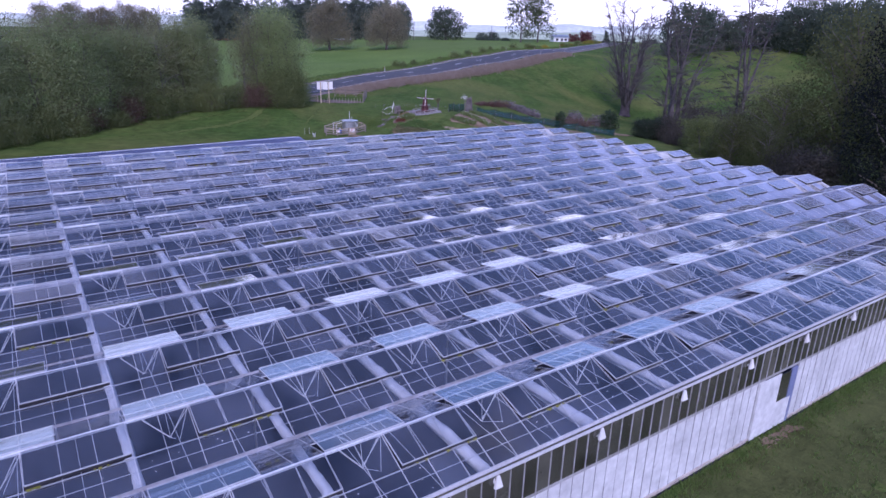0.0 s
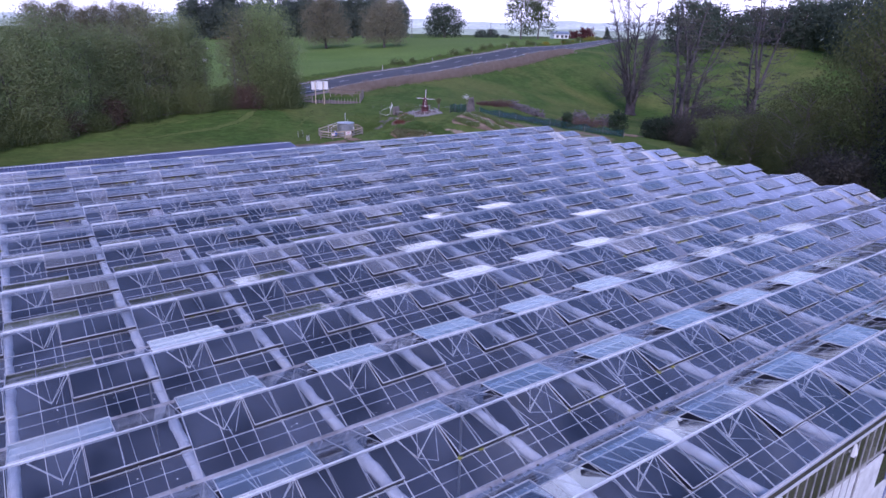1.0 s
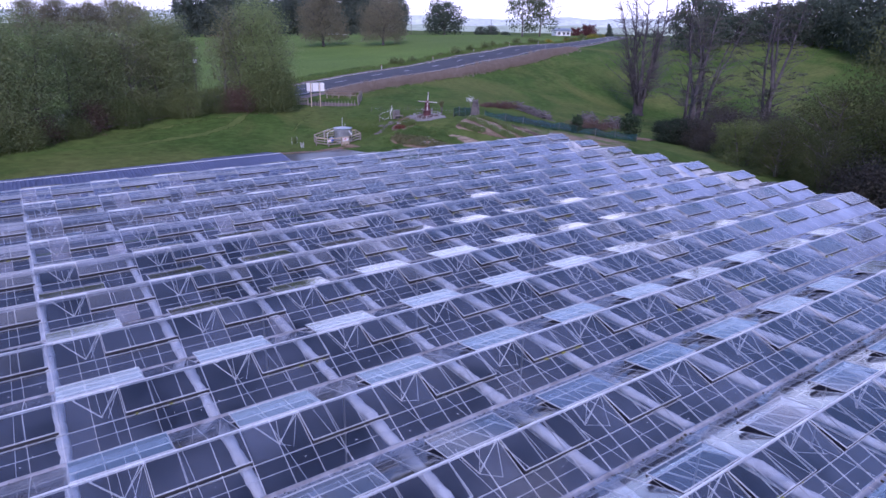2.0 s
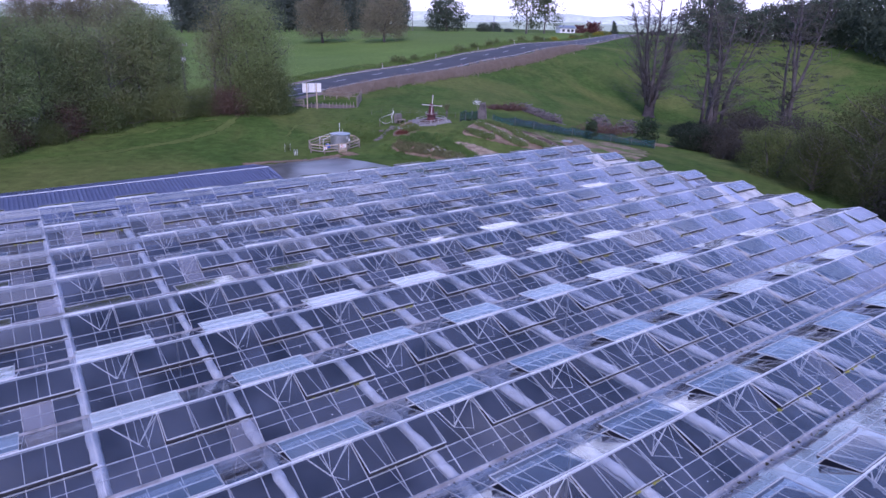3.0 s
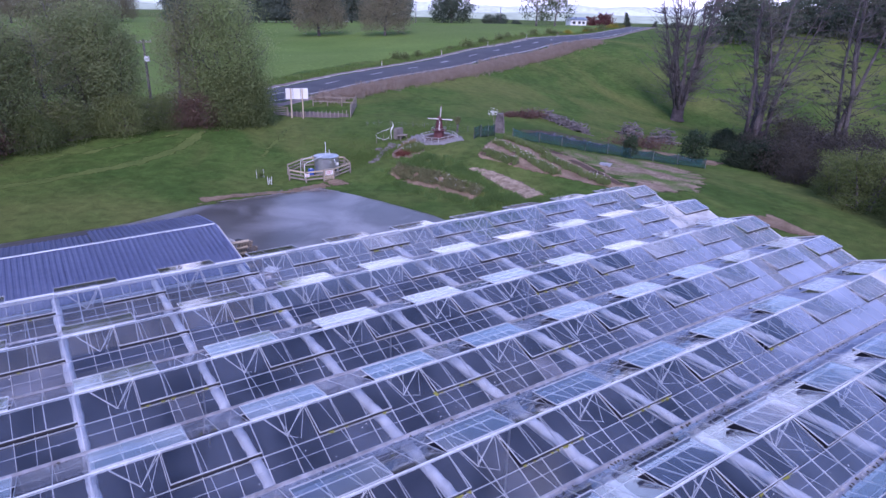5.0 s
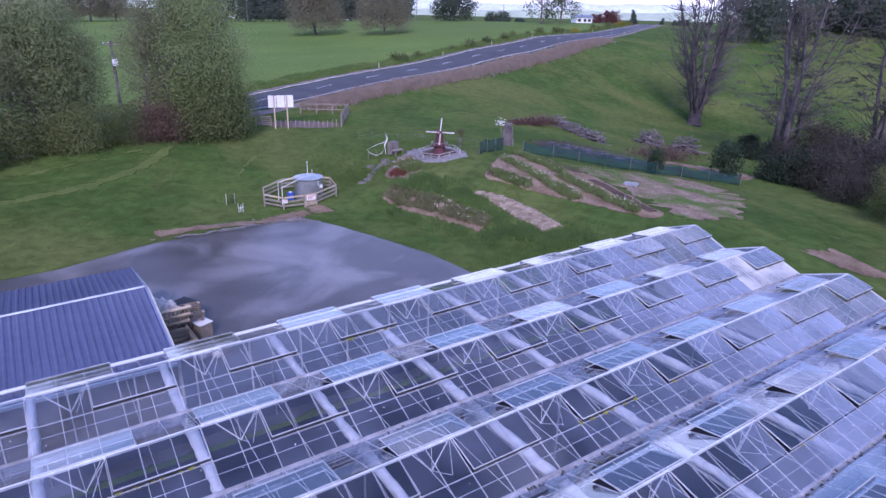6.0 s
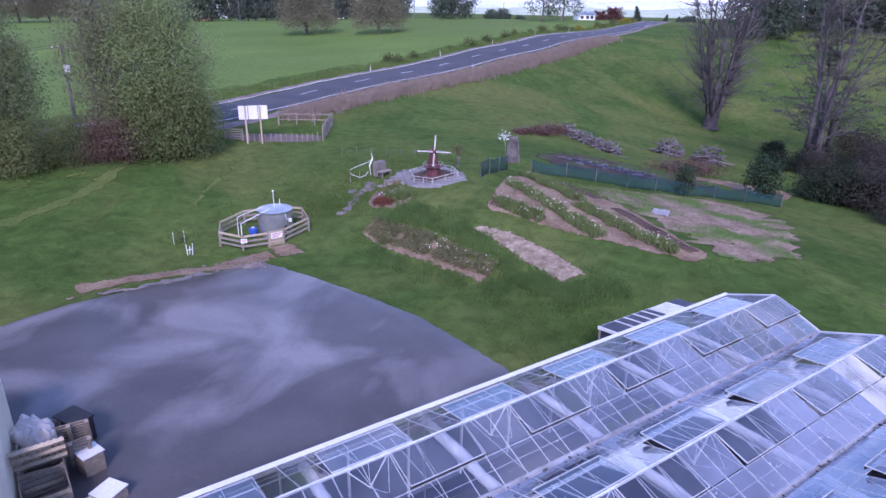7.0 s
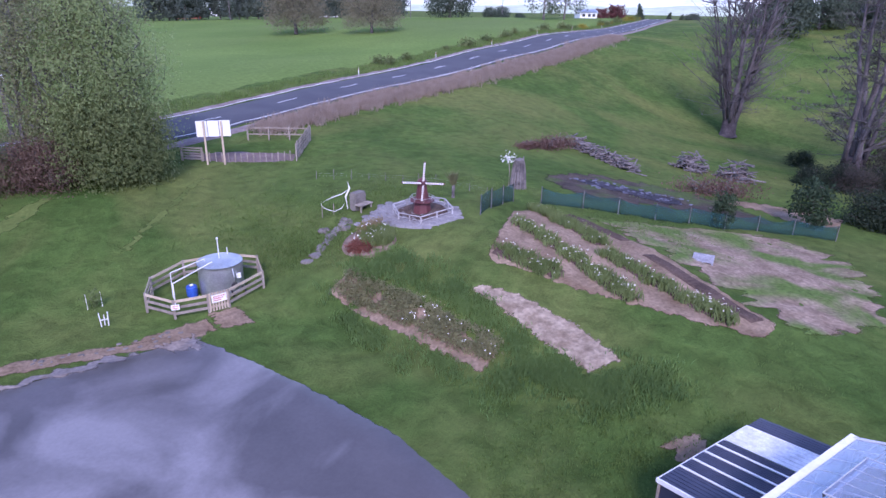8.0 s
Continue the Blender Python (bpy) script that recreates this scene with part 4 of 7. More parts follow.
for i, (x, y) in enumerate(pts):
    place(belt_a if r.rand() < 0.7 else belt_b, x + r.uniform(-0.8, 0.8), y + r.uniform(-0.4, 1.6), r.rand() * 360, r.uniform(0.85, 1.1), r.uniform(0.77, 0.9), "trees of the shelterbelt")
    if r.rand() < 0.5:
        place(belt_b if r.rand() < 0.6 else belt_a, x + r.uniform(-1.5, 1.5), y + r.uniform(3, 5), r.rand() * 360, r.uniform(0.85, 1.1), r.uniform(0.85, 1.0), "trees of the shelterbelt")
    place(bush_a if r.rand() < 0.6 else bush_r, x + r.uniform(-1, 1), y - r.uniform(0.2, 1.2), r.rand() * 360, r.uniform(0.6, 0.95), r.uniform(0.7, 1.0), "bushes at the belt's foot")
for x, y, s in ((-17.2, 39.2, 0.75), (-15.6, 38.8, 0.6), (-20.5, 38.2, 0.9)):
    place(bush_r if s < 0.7 else bush_a, x, y, s * 400, s, 0.9, "bushes at the belt's foot")
for x, y, s, tl in ((-9.0, 41.0, 0.95, 1.0), (-11.0, 40.4, 1.0, 0.98), (-10.4, 43.4, 0.95, 1.05)):
    place(entry, x, y, x * 77, s, tl, "trees beside the field entrance")
for x, y, s, tl in ((-13.0, 41.6, 1.0, 1.0), (-14.8, 42.4, 0.9, 0.95), (-9.4, 42.4, 1.0, 1.0)):
    place(belt_b, x, y, x * 77, s, tl, "trees beside the field entrance")
for x, y, s, tl in ((-20.2, 41.4, 0.85, 0.82), (-21.6, 42.6, 0.95, 0.86)):
    place(belt_a, x, y, x * 77, s, tl, "trees of the shelterbelt")
for x, y, s in ((-8.9, 39.3, 0.95), (-10.0, 38.9, 1.05), (-11.4, 38.9, 1.0)):
    place(bush_a, x, y, x * 50, s, 1.2, "bushes beside the field entrance")
for x, y, s in ((-13.6, 38.7, 0.85), (-14.8, 39.5, 0.8)):
    place(bush_r, x, y, x * 50, s, 0.95, "bushes beside the field entrance")
drop(belt_b), drop(bush_r), drop(belt_a), drop(entry)

# trees of the far fields
willow = make_tree("field_tree", "round field tree just coming into leaf", "tree", 12.5, 0.42, 6.4, 0.2, dome, 20000, 0.22, LEAF_FAR, GREY_BARK, 111, 30, twigs=6, clump=0.9)
poplar = make_tree("far_poplar", "tall grey-green poplar in a far row", "tree", 21.0, 0.35, 3.4, 0.12, columnar, 4200, 0.62, LEAF_POPLAR, BARK, 112, 14, clump=1.0)
oak = make_tree("dark_tree", "dark spreading tree beyond the road", "tree", 13.0, 0.5, 8.0, 0.12, dome, 7000, 0.5, LEAF_DARK, BARK, 113, 26, clump=1.1)
airy = make_tree("airy_tree", "tall airy tree with light green leaves", "tree", 19.0, 0.4, 7.0, 0.2, dome, 4200, 0.42, leafage("airy leaves", (0.075, 0.1, 0.05), (0.13, 0.16, 0.085), 0.2), BARK, 114, 30, twigs=6, clump=1.0)
conifer = make_tree("conifer", "dark upright conifer with dense needles", "tree", 14.0, 0.3, 3.6, 0.05, cone, 5200, 0.42, LEAF_DARK, BARK, 115, 30, clump=0.5)
maple = make_tree("maroon_tree", "low maroon leaved garden tree", "tree", 6.0, 0.18, 4.0, 0.1, dome, 1800, 0.5, LEAF_MAPLE, BARK, 116, 14, clump=0.7)
for x, y, s in ((42, 140, 1.12), (53, 124, 1.0), (-24, 286, 1.2), (-13, 290, 1.25), (-3, 292, 1.15), (7, 292, 1.25), (17, 296, 1.1)):
    place(willow, x, y, x * 7, s, 1.0, "trees in the far field", 0.3)
r = rng(81)
ROW = [(31.6 + 2.55 * i, 264.9 - 0.7 * i) for i in range(9)] + [(57.9 + 3.0 * i, 257.6 - 1.34 * i) for i in range(22)]
for x, y in ROW:
    x, y, s = x + r.uniform(-0.8, 0.8), y + r.uniform(-4, 4), r.uniform(0.9, 1.04)
    place(poplar, x, y, x * 7, s, s, "far row of poplars", 0.3)
for x, y, s, tl in ((121, 193, 1.05, 1.0), (213, 287, 0.5, 0.9), (225, 291, 0.55, 0.9), (133, 79, 0.95, 1.2), (152, 78, 0.85, 0.85), (169, 79, 0.9, 0.9), (168, 70, 0.95, 0.9), (162, 60, 1, 1), (161, 50, 1, 1.1), (155, 40, 1.1, 1.2), (174, 99, 0.8, 1.2), (148, 31, 1.1, 1.1)):
    place(oak, x, y, x * 7, s, tl, "dark trees beyond the road", 0.3)
for x, y, s, tl in ((131, 154, 1.0, 1.05), (140, 154, 0.95, 1.1), (179, 70, 0.8, 1.15), (183, 64, 0.8, 1.15)):
    place(airy, x, y, x * 7, s, tl, "airy trees beyond the road", 0.3)
for x, y, s, tl in ((217, 187, 0.6, 0.9), (248, 195, 0.45, 0.7), (252, 191, 0.4, 0.65)):
    place(conifer, x, y, x * 7, s, tl, "conifers beyond the road", 0.3)
for x, y, s in ((195, 188, 0.8), (203, 187, 1.05)):
    place(maple, x, y, x * 7, s, 0.95, "maroon garden trees", 0.3)
for x, y, s in ((246, 181, 0.45), (175, 228, 0.3), (174, 216, 0.3)):
    place(oak, x, y, x * 7, s, 0.6, "dark bushes beyond the road", 0.3)
drop(willow), drop(poplar), drop(airy), drop(maple)


# the wooded gully beyond the gable
def vase_tree(name, label, fork, trunk, stems, length, fan, twigs, tufts_each, seed):
    """A short thick trunk that forks into many upright stems with fine twigs."""
    r = rng(seed)
    tree = thing(name, pose(0, 0, -500), label, "tree")
    bm = bmesh.new()
    tube(bm, [(0, 0, -0.6), (0, 0, 0.1), (0.02, 0, 0.6), (0.1, 0, fork * 0.6), (0.1, 0, fork)], [trunk * 1.5, trunk * 1.2, trunk * 0.9, trunk * 0.85, trunk * 0.7], 12)
    part("trunk", bm, DARK_BARK, tree, "dark thick trunk", smooth=True)
    fine = bmesh.new()
    tips = []
    for k in range(stems):
        a = 6.283 * (k + r.uniform(-0.3, 0.3)) / stems
        ln = length * r.uniform(0.75, 1.1)
        out = fan * ln * r.uniform(0.25, 1.2)
        at = trunk * 0.55
        path = limb_path((at * math.cos(a), at * math.sin(a), fork * r.uniform(0.45, 0.9)), (out * math.cos(a), out * math.sin(a)), ln, 10, r, 0.12)
        bm = bmesh.new()
        r0 = trunk * r.uniform(0.13, 0.28)
        tube(bm, path, [r0 * (1 - 0.9 * i / 10) + 0.02 for i in range(11)], 6)
        part("stem", bm, GREY_BARK, tree, smooth=True)
        for _ in range(twigs):
            i = r.randint(1, 11)
            b = a + r.uniform(-1.8, 1.8)
            w = r.uniform(1.5, 7.6) * (1.15 - i / 14)
            tw = limb_path(path[i], (w * math.cos(b), w * math.sin(b)), w * r.uniform(-0.1, 0.9), 4, r, 0.28)
            tube(fine, tw, [0.065, 0.05, 0.035, 0.024, 0.012], 3, False)
            tips.append(tw[-1])
            for _ in range(3):
                q = tw[r.randint(1, 5)]
                sub = limb_path(q, (r.uniform(-1, 1), r.uniform(-1, 1)), r.uniform(0, 1.3), 2, r, 0.3)
                tube(fine, sub, [0.03, 0.02, 0.01], 3, False)
                tips.append(sub[-1])
    tagged(part("twig_spray", fine, GREY_BARK, tree, "fine grey twigs"), kind="stuff")
    if tufts_each:
        e = np.array([tuple(p) for p in tips])
        e = e[r.rand(len(e)) < 0.2]
        c = np.repeat(e, tufts_each, 0)
        c = c + r.randn(*c.shape) * np.array([0.42, 0.42, 0.08])
        tagged(share("needle_spray", leaves_mesh("needle_spray", c, r.uniform(0.12, 0.26, len(c)), PINE, seed + 1), tree), "dark flat tufts of needles", kind="stuff")
    return tree


bare = vase_tree("bare_tree", "huge leafless grey tree forking into upright stems", 3.8, 1.2, 13, 22, 0.26, 52, 0, 121)
place(bare, 71.6, 48.0, 20, 1.0, 1.0)
sparse = vase_tree("sparse_pine", "tall sparse pine with dark tufts of needles", 3.4, 1.3, 4, 21, 0.17, 36, 44, 122)
place(sparse, 54.0, 23.6, 40, 0.95, 1.0, "sparse pines in the gully")
place(sparse, 59.5, 25.0, 150, 0.85, 0.95, "sparse pines in the gully")
place(sparse, 67, 18.0, 250, 1.0, 1.1, "sparse pines in the gully")
drop(bare), drop(sparse)
young = make_tree("young_pine", "young bushy pine with a short bare stem", "tree", 3.6, 0.06, 1.25, 0.22, bushy, 2600, 0.16, leafage("young pine needles", (0.035, 0.065, 0.035), (0.08, 0.12, 0.06), 0.8), BARK, 125, 16, twigs=4, clump=0.25)
for x, y, s, tl in ((29.2, 15.2, 1.0, 1.0), (20.4, 16.15, 0.55, 1.25)):
    place(young, x, y, x * 17, s, tl, "young pines by the net")
drop(young)
big_willow = make_tree("willow_tree", "large leafy willow with yellow-green leaves", "tree", 15.0, 0.5, 6.2, 0.06, bushy, 26000, 0.16, LEAF_WILLOW, BARK, 123, 40, clump=0.85)
for x, y, s, tl in ((30.5, -15.5, 1.0, 1.12), (26.5, -11, 0.8, 0.75), (36, -6, 0.5, 0.85), (34, -19, 1.0, 1.15)):
    place(big_willow, x, y, x * 31, s, tl, "willows in the gully")
for x, y, s in ((23, -8, 0.42), (21, -13, 0.4), (33, -2, 0.4)):
    place(big_willow, x, y, x * 53, s, 0.85, "low willows by the gully")
low_willow = make_tree("low_willow", "low ragged willow bush with fresh yellow-green leaves", "bush", 6.4, 0.12, 2.7, 0.04, bushy, 9000, 0.13, leafage("fresh willow leaves", (0.1, 0.135, 0.045), (0.27, 0.31, 0.11), 0.6), BARK, 129, 22, stems=3, clump=0.42)
for x, y, s in ((26.4, -2.6, 0.9), (30.4, 1.4, 0.75), (40.4, 12.8, 0.5)):
    place(low_willow, x, y, x * 53, s, 0.9, "low willows by the gully")
drop(low_willow)
scrub = make_tree("gully_scrub", "brown and dark green scrub filling the gully", "bush", 4.5, 0.12, 3.4, 0.04, bushy, 8000, 0.17, LEAF_SCRUB, GREY_BARK, 127, 20, twigs=8, clump=0.8)
for x, y, s in ((33, 6, 0.55), (37, 9.5, 0.8), (42, 9, 1.0), (47, 6, 1.1), (46, 13, 0.7), (52, 12, 0.9), (57, 17, 0.9), (50.4, 21.0, 0.55), (38, 3, 0.9), (62, 22, 1.1), (34, 0, 0.8), (19, -17, 0.7), (16.5, -20, 0.8)):
    place(scrub, x, y, x * 53, s, 0.9, "scrub in the gully")
drop(scrub)
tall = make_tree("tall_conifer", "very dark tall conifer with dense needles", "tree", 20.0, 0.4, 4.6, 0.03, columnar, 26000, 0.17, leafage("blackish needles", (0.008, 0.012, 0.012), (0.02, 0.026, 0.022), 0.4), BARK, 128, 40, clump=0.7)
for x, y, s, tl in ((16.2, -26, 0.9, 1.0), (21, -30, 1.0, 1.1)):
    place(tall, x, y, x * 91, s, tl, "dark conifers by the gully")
bush_d = make_tree("dark_bush", "dark low bush in the gully", "bush", 3.4, 0.12, 2.4, 0.05, bushy, 7000, 0.16, leafage("dark bush leaves", (0.018, 0.032, 0.022), (0.055, 0.08, 0.045), 0.6), BARK, 126, 14, twigs=4, clump=0.55)
for x, y, s in ((35.9, 13.6, 0.8), (37.6, 12.2, 0.95), (48.8, 24.6, 0.6), (52.0, 22.8, 0.75), (56, 21.4, 0.7), (63.5, 33, 0.6)):
    place(bush_d, x, y, x * 17, s, 0.9, "dark bushes in the gully")
for x, y, s in ((150, 30, 1.1), (160, 15, 1.2), (140, 8, 1.1), (110, -10, 1.2), (95, -20, 1.2), (80, -30, 1.2)):
    place(oak, x, y, x * 17, s, 1.1, "dark trees behind the gully")
drop(big_willow), drop(oak), drop(conifer), drop(bush_a), drop(bush_d), drop(tall)

# far hills, beyond the fields; the distance haze is painted into their colours
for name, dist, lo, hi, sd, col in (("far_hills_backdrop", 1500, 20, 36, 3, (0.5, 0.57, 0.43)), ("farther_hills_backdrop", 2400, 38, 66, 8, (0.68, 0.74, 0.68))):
    a = np.linspace(-60, 130, 200)
    rr = rng(sd)
    ph = rr.rand(6) * 6.28
    prof = sum(np.sin(np.radians(a) * f + p) / (1 + i * 0.5) for i, (f, p) in enumerate(zip((4, 9, 17, 31, 57, 90), ph)))
    prof = (prof - prof.min()) / (prof.max() - prof.min())
    up = np.linspace(0, 1, 6)[:, None]
    dd = dist + up * 220
    x = -40 + dd * np.sin(np.radians(a))[None, :]
    y = -45 + dd * np.cos(np.radians(a))[None, :]
    z = -5 + (lo + (hi - lo) * prof)[None, :] * np.sin(up * math.pi / 2)
    tagged(new(name, sheet(name, x, y, z, surface(name, col, tuple(c * 0.85 for c in col), 1.0, scale=0.01, fine=0.05, grain=0.15, spec=0.0))), "pale hills on the horizon with haze painted in", "hills", kind="structure")

# ---- blue roofed shed behind the greenhouse ----
shed = thing("shed", pose(-21.4, 0, 0), "long shed with a ribbed blue-grey steel roof", "shed")
SX = -33.0
bm = bmesh.new()
box(bm, 0.05, 0.15, 1.15, 8.7, -0.3, 2.12)
part("end_wall", bm, CREAM, shed, "cream end wall")
bm = bmesh.new()
vs = [bm.verts.new(p) for x in (0.051, 0.149) for p in ((x, 1.15, 2.12), (x, 5.7, 2.64), (x, 8.7, 2.12))]
for f in ((0, 1, 2), (5, 4, 3), (0, 3, 4, 1), (1, 4, 5, 2), (2, 5, 3, 0)):
    bm.faces.new([vs[i] for i in f])
part("gable_panel", bm, CREAM, shed)
SKEW = 0.045
slant = Matrix(((1, 0, 0, 0), (SKEW, 1, 0, 0), (0, 0, 1, 0), (0, 0, 0, 1)))
bm = bmesh.new()
box(bm, SX, 0.048, 7.9, 8.02, -0.3, 2.26, slant)
box(bm, SX, 0.048, 1.15, 1.27, -0.3, 2.12)
part("side_wall", bm, TIMBER, shed, "weathered brown side wall")
for x0, x1, y0, z0, far in ((SX, 0.0, 0.86, 2.16, 0), (-5.04, 0.0, 9.2, 2.2, 1), (SX, -5.08, 8.3, 2.33, 1)):
    bm = bmesh.new()
    n = int((x1 - x0) / 0.042)
    rows = []
    for y, z, k in ((y0, z0, SKEW * far), (5.7, 2.71, SKEW)):
        rows.append([bm.verts.new((x1 - i * 0.042, y + k * (x1 - i * 0.042), z + (0.0, 0.034, 0.034, 0.0, 0.0)[i % 5])) for i in range(n + 1)])
    for i in range(n):
        q = (rows[0][i], rows[0][i + 1], rows[1][i + 1], rows[1][i])
        bm.faces.new(q if far else q[::-1])
    bmesh.ops.solidify(bm, geom=bm.faces[:], thickness=0.012)
    part("roof_sheet", bm, STEEL_BLUE, shed, "ribbed blue-grey roof sheet")
bm = bmesh.new()
box(bm, SX, 0.0, 5.64, 5.76, 2.735, 2.76, slant)
part("ridge_cap", bm, RIDGE, shed, "pale ridge cap")
bm = bmesh.new()
bar(bm, (0.02, 0.86, 2.15), (0.02, 5.61, 2.71), 0.05, 0.07)
bar(bm, (0.02, 9.2, 2.19), (0.02, 5.79, 2.71), 0.05, 0.07)
part("barge_trim", bm, STEEL_BLUE, shed)
bm = bmesh.new()
box(bm, SX, 0.0, 0.73, 0.845, 2.06, 2.15)
part("shed_gutter", bm, WHITE, shed, "white roof gutter")


# ---- bins and bags beside the shed ----
def slatted_bin(x, y, turn, tip=0.0, lift=0.0, label="slatted wooden field bin of grey boards"):
    b = thing("slatted_bin", pose(x, y, lie(x, y) + 0.05 + lift, tip, 0, turn), label, "crate", "bins beside the shed")
    for px, py in ((-0.5, -0.5), (0.44, -0.5), (0.44, 0.44), (-0.5, 0.44)):
        bm = bmesh.new()
        box(bm, px, px + 0.06, py, py + 0.06, 0.1, 0.78)
        part("corner_post", bm, TIMBER, b)
    for k in range(3):
        bm = bmesh.new()
        box(bm, -0.53, 0.53, -0.5 + k * 0.46, -0.42 + k * 0.46, 0, 0.098)
        part("skid", bm, TIMBER, b)
    for k in range(4):
        z = 0.14 + k * 0.17
        for side in range(4):
            bm = bmesh.new()
            m = pose(0, 0, 0, 0, 0, 90 * side)
            box(bm, -0.52, 0.52, -0.525, -0.502, z, z + 0.12, m)
            part("slat", bm, TIMBER if (k + side) % 3 else PALE_TIMBER, b)
    for k in range(7):
        bm = bmesh.new()
        box(bm, -0.5, 0.5, -0.48 + k * 0.14, -0.38 + k * 0.14, 0.1, 0.12)
        part("bottom_board", bm, TIMBER, b)
    return b


def pallet(x, y, z, turn, tip=0.0, roll=0.0, label="wooden pallet of grey boards", mat=None):
    p = thing("pallet", pose(x, y, z, tip, roll, turn), label, "pallet", "pallets")
    for k in range(9):
        bm = bmesh.new()
        box(bm, -0.6 + k * 0.138, -0.518 + k * 0.138, -0.5, 0.5, 0.1, 0.122)
        part("board", bm, mat or TIMBER, p)
    for k in range(3):
        bm = bmesh.new()
        box(bm, -0.6, 0.604, -0.5 + k * 0.45, -0.4 + k * 0.45, 0.0, 0.099)
        part("bearer", bm, mat or TIMBER, p)
    return p


slatted_bin(-20.62, 5.0, 4)
slatted_bin(-20.64, 6.17, -3)
slatted_bin(-20.6, 7.35, 3, label="slatted wooden field bin under white bags")
pallet(-20.62, 5.45, lie(-20.7, 5) + 1.36, 2, -58, 0, "pale grey pallet propped on the bins", PALE_TIMBER)
pallet(-19.95, 6.1, lie(-20, 5.6) + 0.62, 95, 0, 62, "grey pallet leaning on the bins")
pallet(-19.9, 6.95, lie(-20, 6.7) + 0.62, 88, 0, 66, "dark grey pallet leaning on the bins")


def draped_bag(name, label, x, y, z, wx, wy, high, seed):
    """An emptied bag hung over a heap: a rounded top with folds running down its sides."""
    r = rng(seed)
    bm = bmesh.new()
    n, m = 44, 9
    ph = r.rand(3) * 6.28
    rings = []
    for j in range(m + 1):
        u = j / m
        ring = []
        for k in range(n):
            a = 6.28319 * k / n
            c, d = math.cos(a), math.sin(a)
            crease = noise.noise(Vector((c * 1.3 + ph[0], d * 1.3, u * 1.1 + ph[1]))) * 0.42 + noise.noise(Vector((c * 4 + ph[2], d * 4, u * 2.5))) * 0.2
            fold = 1 + crease * (0.3 + 0.7 * u)
            rad = math.sin(min(u * 1.35, 1) * math.pi / 2) * (0.88 + 0.12 * u) * fold
            drop_by = high * (1 - math.cos(u * math.pi * 0.5)) * (1 + 0.55 * noise.noise(Vector((c + ph[1], d, 2.0))))
            dent = 0.26 * noise.noise(Vector((c * rad * 2.2 + ph[2], d * rad * 2.2, 5.0)))
            ring.append(bm.verts.new((wx * rad * c, wy * rad * d, high - drop_by + dent)))
        rings.append(ring)
    for p, q in zip(rings, rings[1:]):
        for k in range(n):
            bm.faces.new((p[k], q[k], q[(k + 1) % n], p[(k + 1) % n]))
    bmesh.ops.remove_doubles(bm, verts=rings[0], dist=0.06)
    bmesh.ops.solidify(bm, geom=bm.faces[:], thickness=0.012)
    ob = new(name, mesh_of(name, bm, BAG, True))
    ob.matrix_basis = pose(x, y, z, 0, 0, r.rand() * 90)
    return tagged(ob, label, "bag", "bulk bags beside the shed")


def lump(name, label, category, x, y, z, sx, sy, sz, material, seed, group=""):
    """A soft sagging bag or a stone: a rounded lump with folds."""
    r = rng(seed)
    bm = bmesh.new()
    bmesh.ops.create_icosphere(bm, subdivisions=3, radius=1.0)
    f = r.randn(5, 3) * 1.6
    ph = r.rand(5) * 6.28
    for v in bm.verts:
        n = v.co.normalized()
        k = 1 + sum(0.07 * math.sin(3 * n.dot(Vector(a)) + p) for a, p in zip(f, ph))
        v.co = Vector((n.x * sx, n.y * sy, n.z * sz)) * k
        v.co.z = max(v.co.z, -sz * 0.72)
    ob = new(name, mesh_of(name, bm, material, True))
    ob.matrix_basis = pose(x, y, z + sz * 0.72, 0, 0, r.rand() * 90)
    return tagged(ob, label, category, group)


zb = lie(-20.5, 7) + 0.9
draped_bag("bulk_bag", "slumped white woven bulk bag over the bins", -20.78, 7.25, zb, 0.46, 0.5, 0.5, 200)
draped_bag("bulk_bag", "slumped white woven bulk bag over the bins", -20.55, 6.75, zb - 0.1, 0.36, 0.42, 0.66, 201)
for i, (x, y, s) in enumerate(((-20.0, 4.35, 0.24), (-19.7, 4.55, 0.2), (-19.55, 4.2, 0.16))):
    lump("small_bag", "small white plastic bag on the wet asphalt", "bag", x, y, lie(x, y) + 0.04, s, s * 0.9, s * 0.8, BAG, 210 + i, "small bags beside the shed")
tub = thing("dark_bin", pose(-19.75, 7.75, lie(-19.75, 7.75) + 0.05, 0, 0, 28), "black plastic bin on the wet asphalt", "bin")
bm = bmesh.new()
box(bm, -0.3, 0.3, -0.45, 0.45, 0, 0.75)
bmesh.ops.bevel(bm, geom=bm.edges[:], offset=0.04, segments=2)
part("bin_body", bm, BLACK, tub)
bm = bmesh.new()
box(bm, -0.33, 0.33, -0.48, 0.48, 0.752, 0.82)
part("bin_rim", bm, BLACK, tub)
for x, y, turn, w, h in ((-19.55, 6.05, 20, 0.26, 0.6), (-19.3, 4.5, 35, 0.3, 0.34)):
    carton = thing("pale_carton", pose(x, y, lie(x, y) + 0.05, 0, 0, turn), "pale grey box standing on the asphalt", "box", "boxes beside the shed")
    bm = bmesh.new()
    box(bm, -w, w, -w, w, 0, h)
    part("box_body", bm, TIMBER, carton)
    bm = bmesh.new()
    box(bm, -w - 0.03, w + 0.03, -w - 0.03, w + 0.03, h + 0.002, h + 0.03)
    part("box_lid", bm, WHITE, carton, "pale lid")

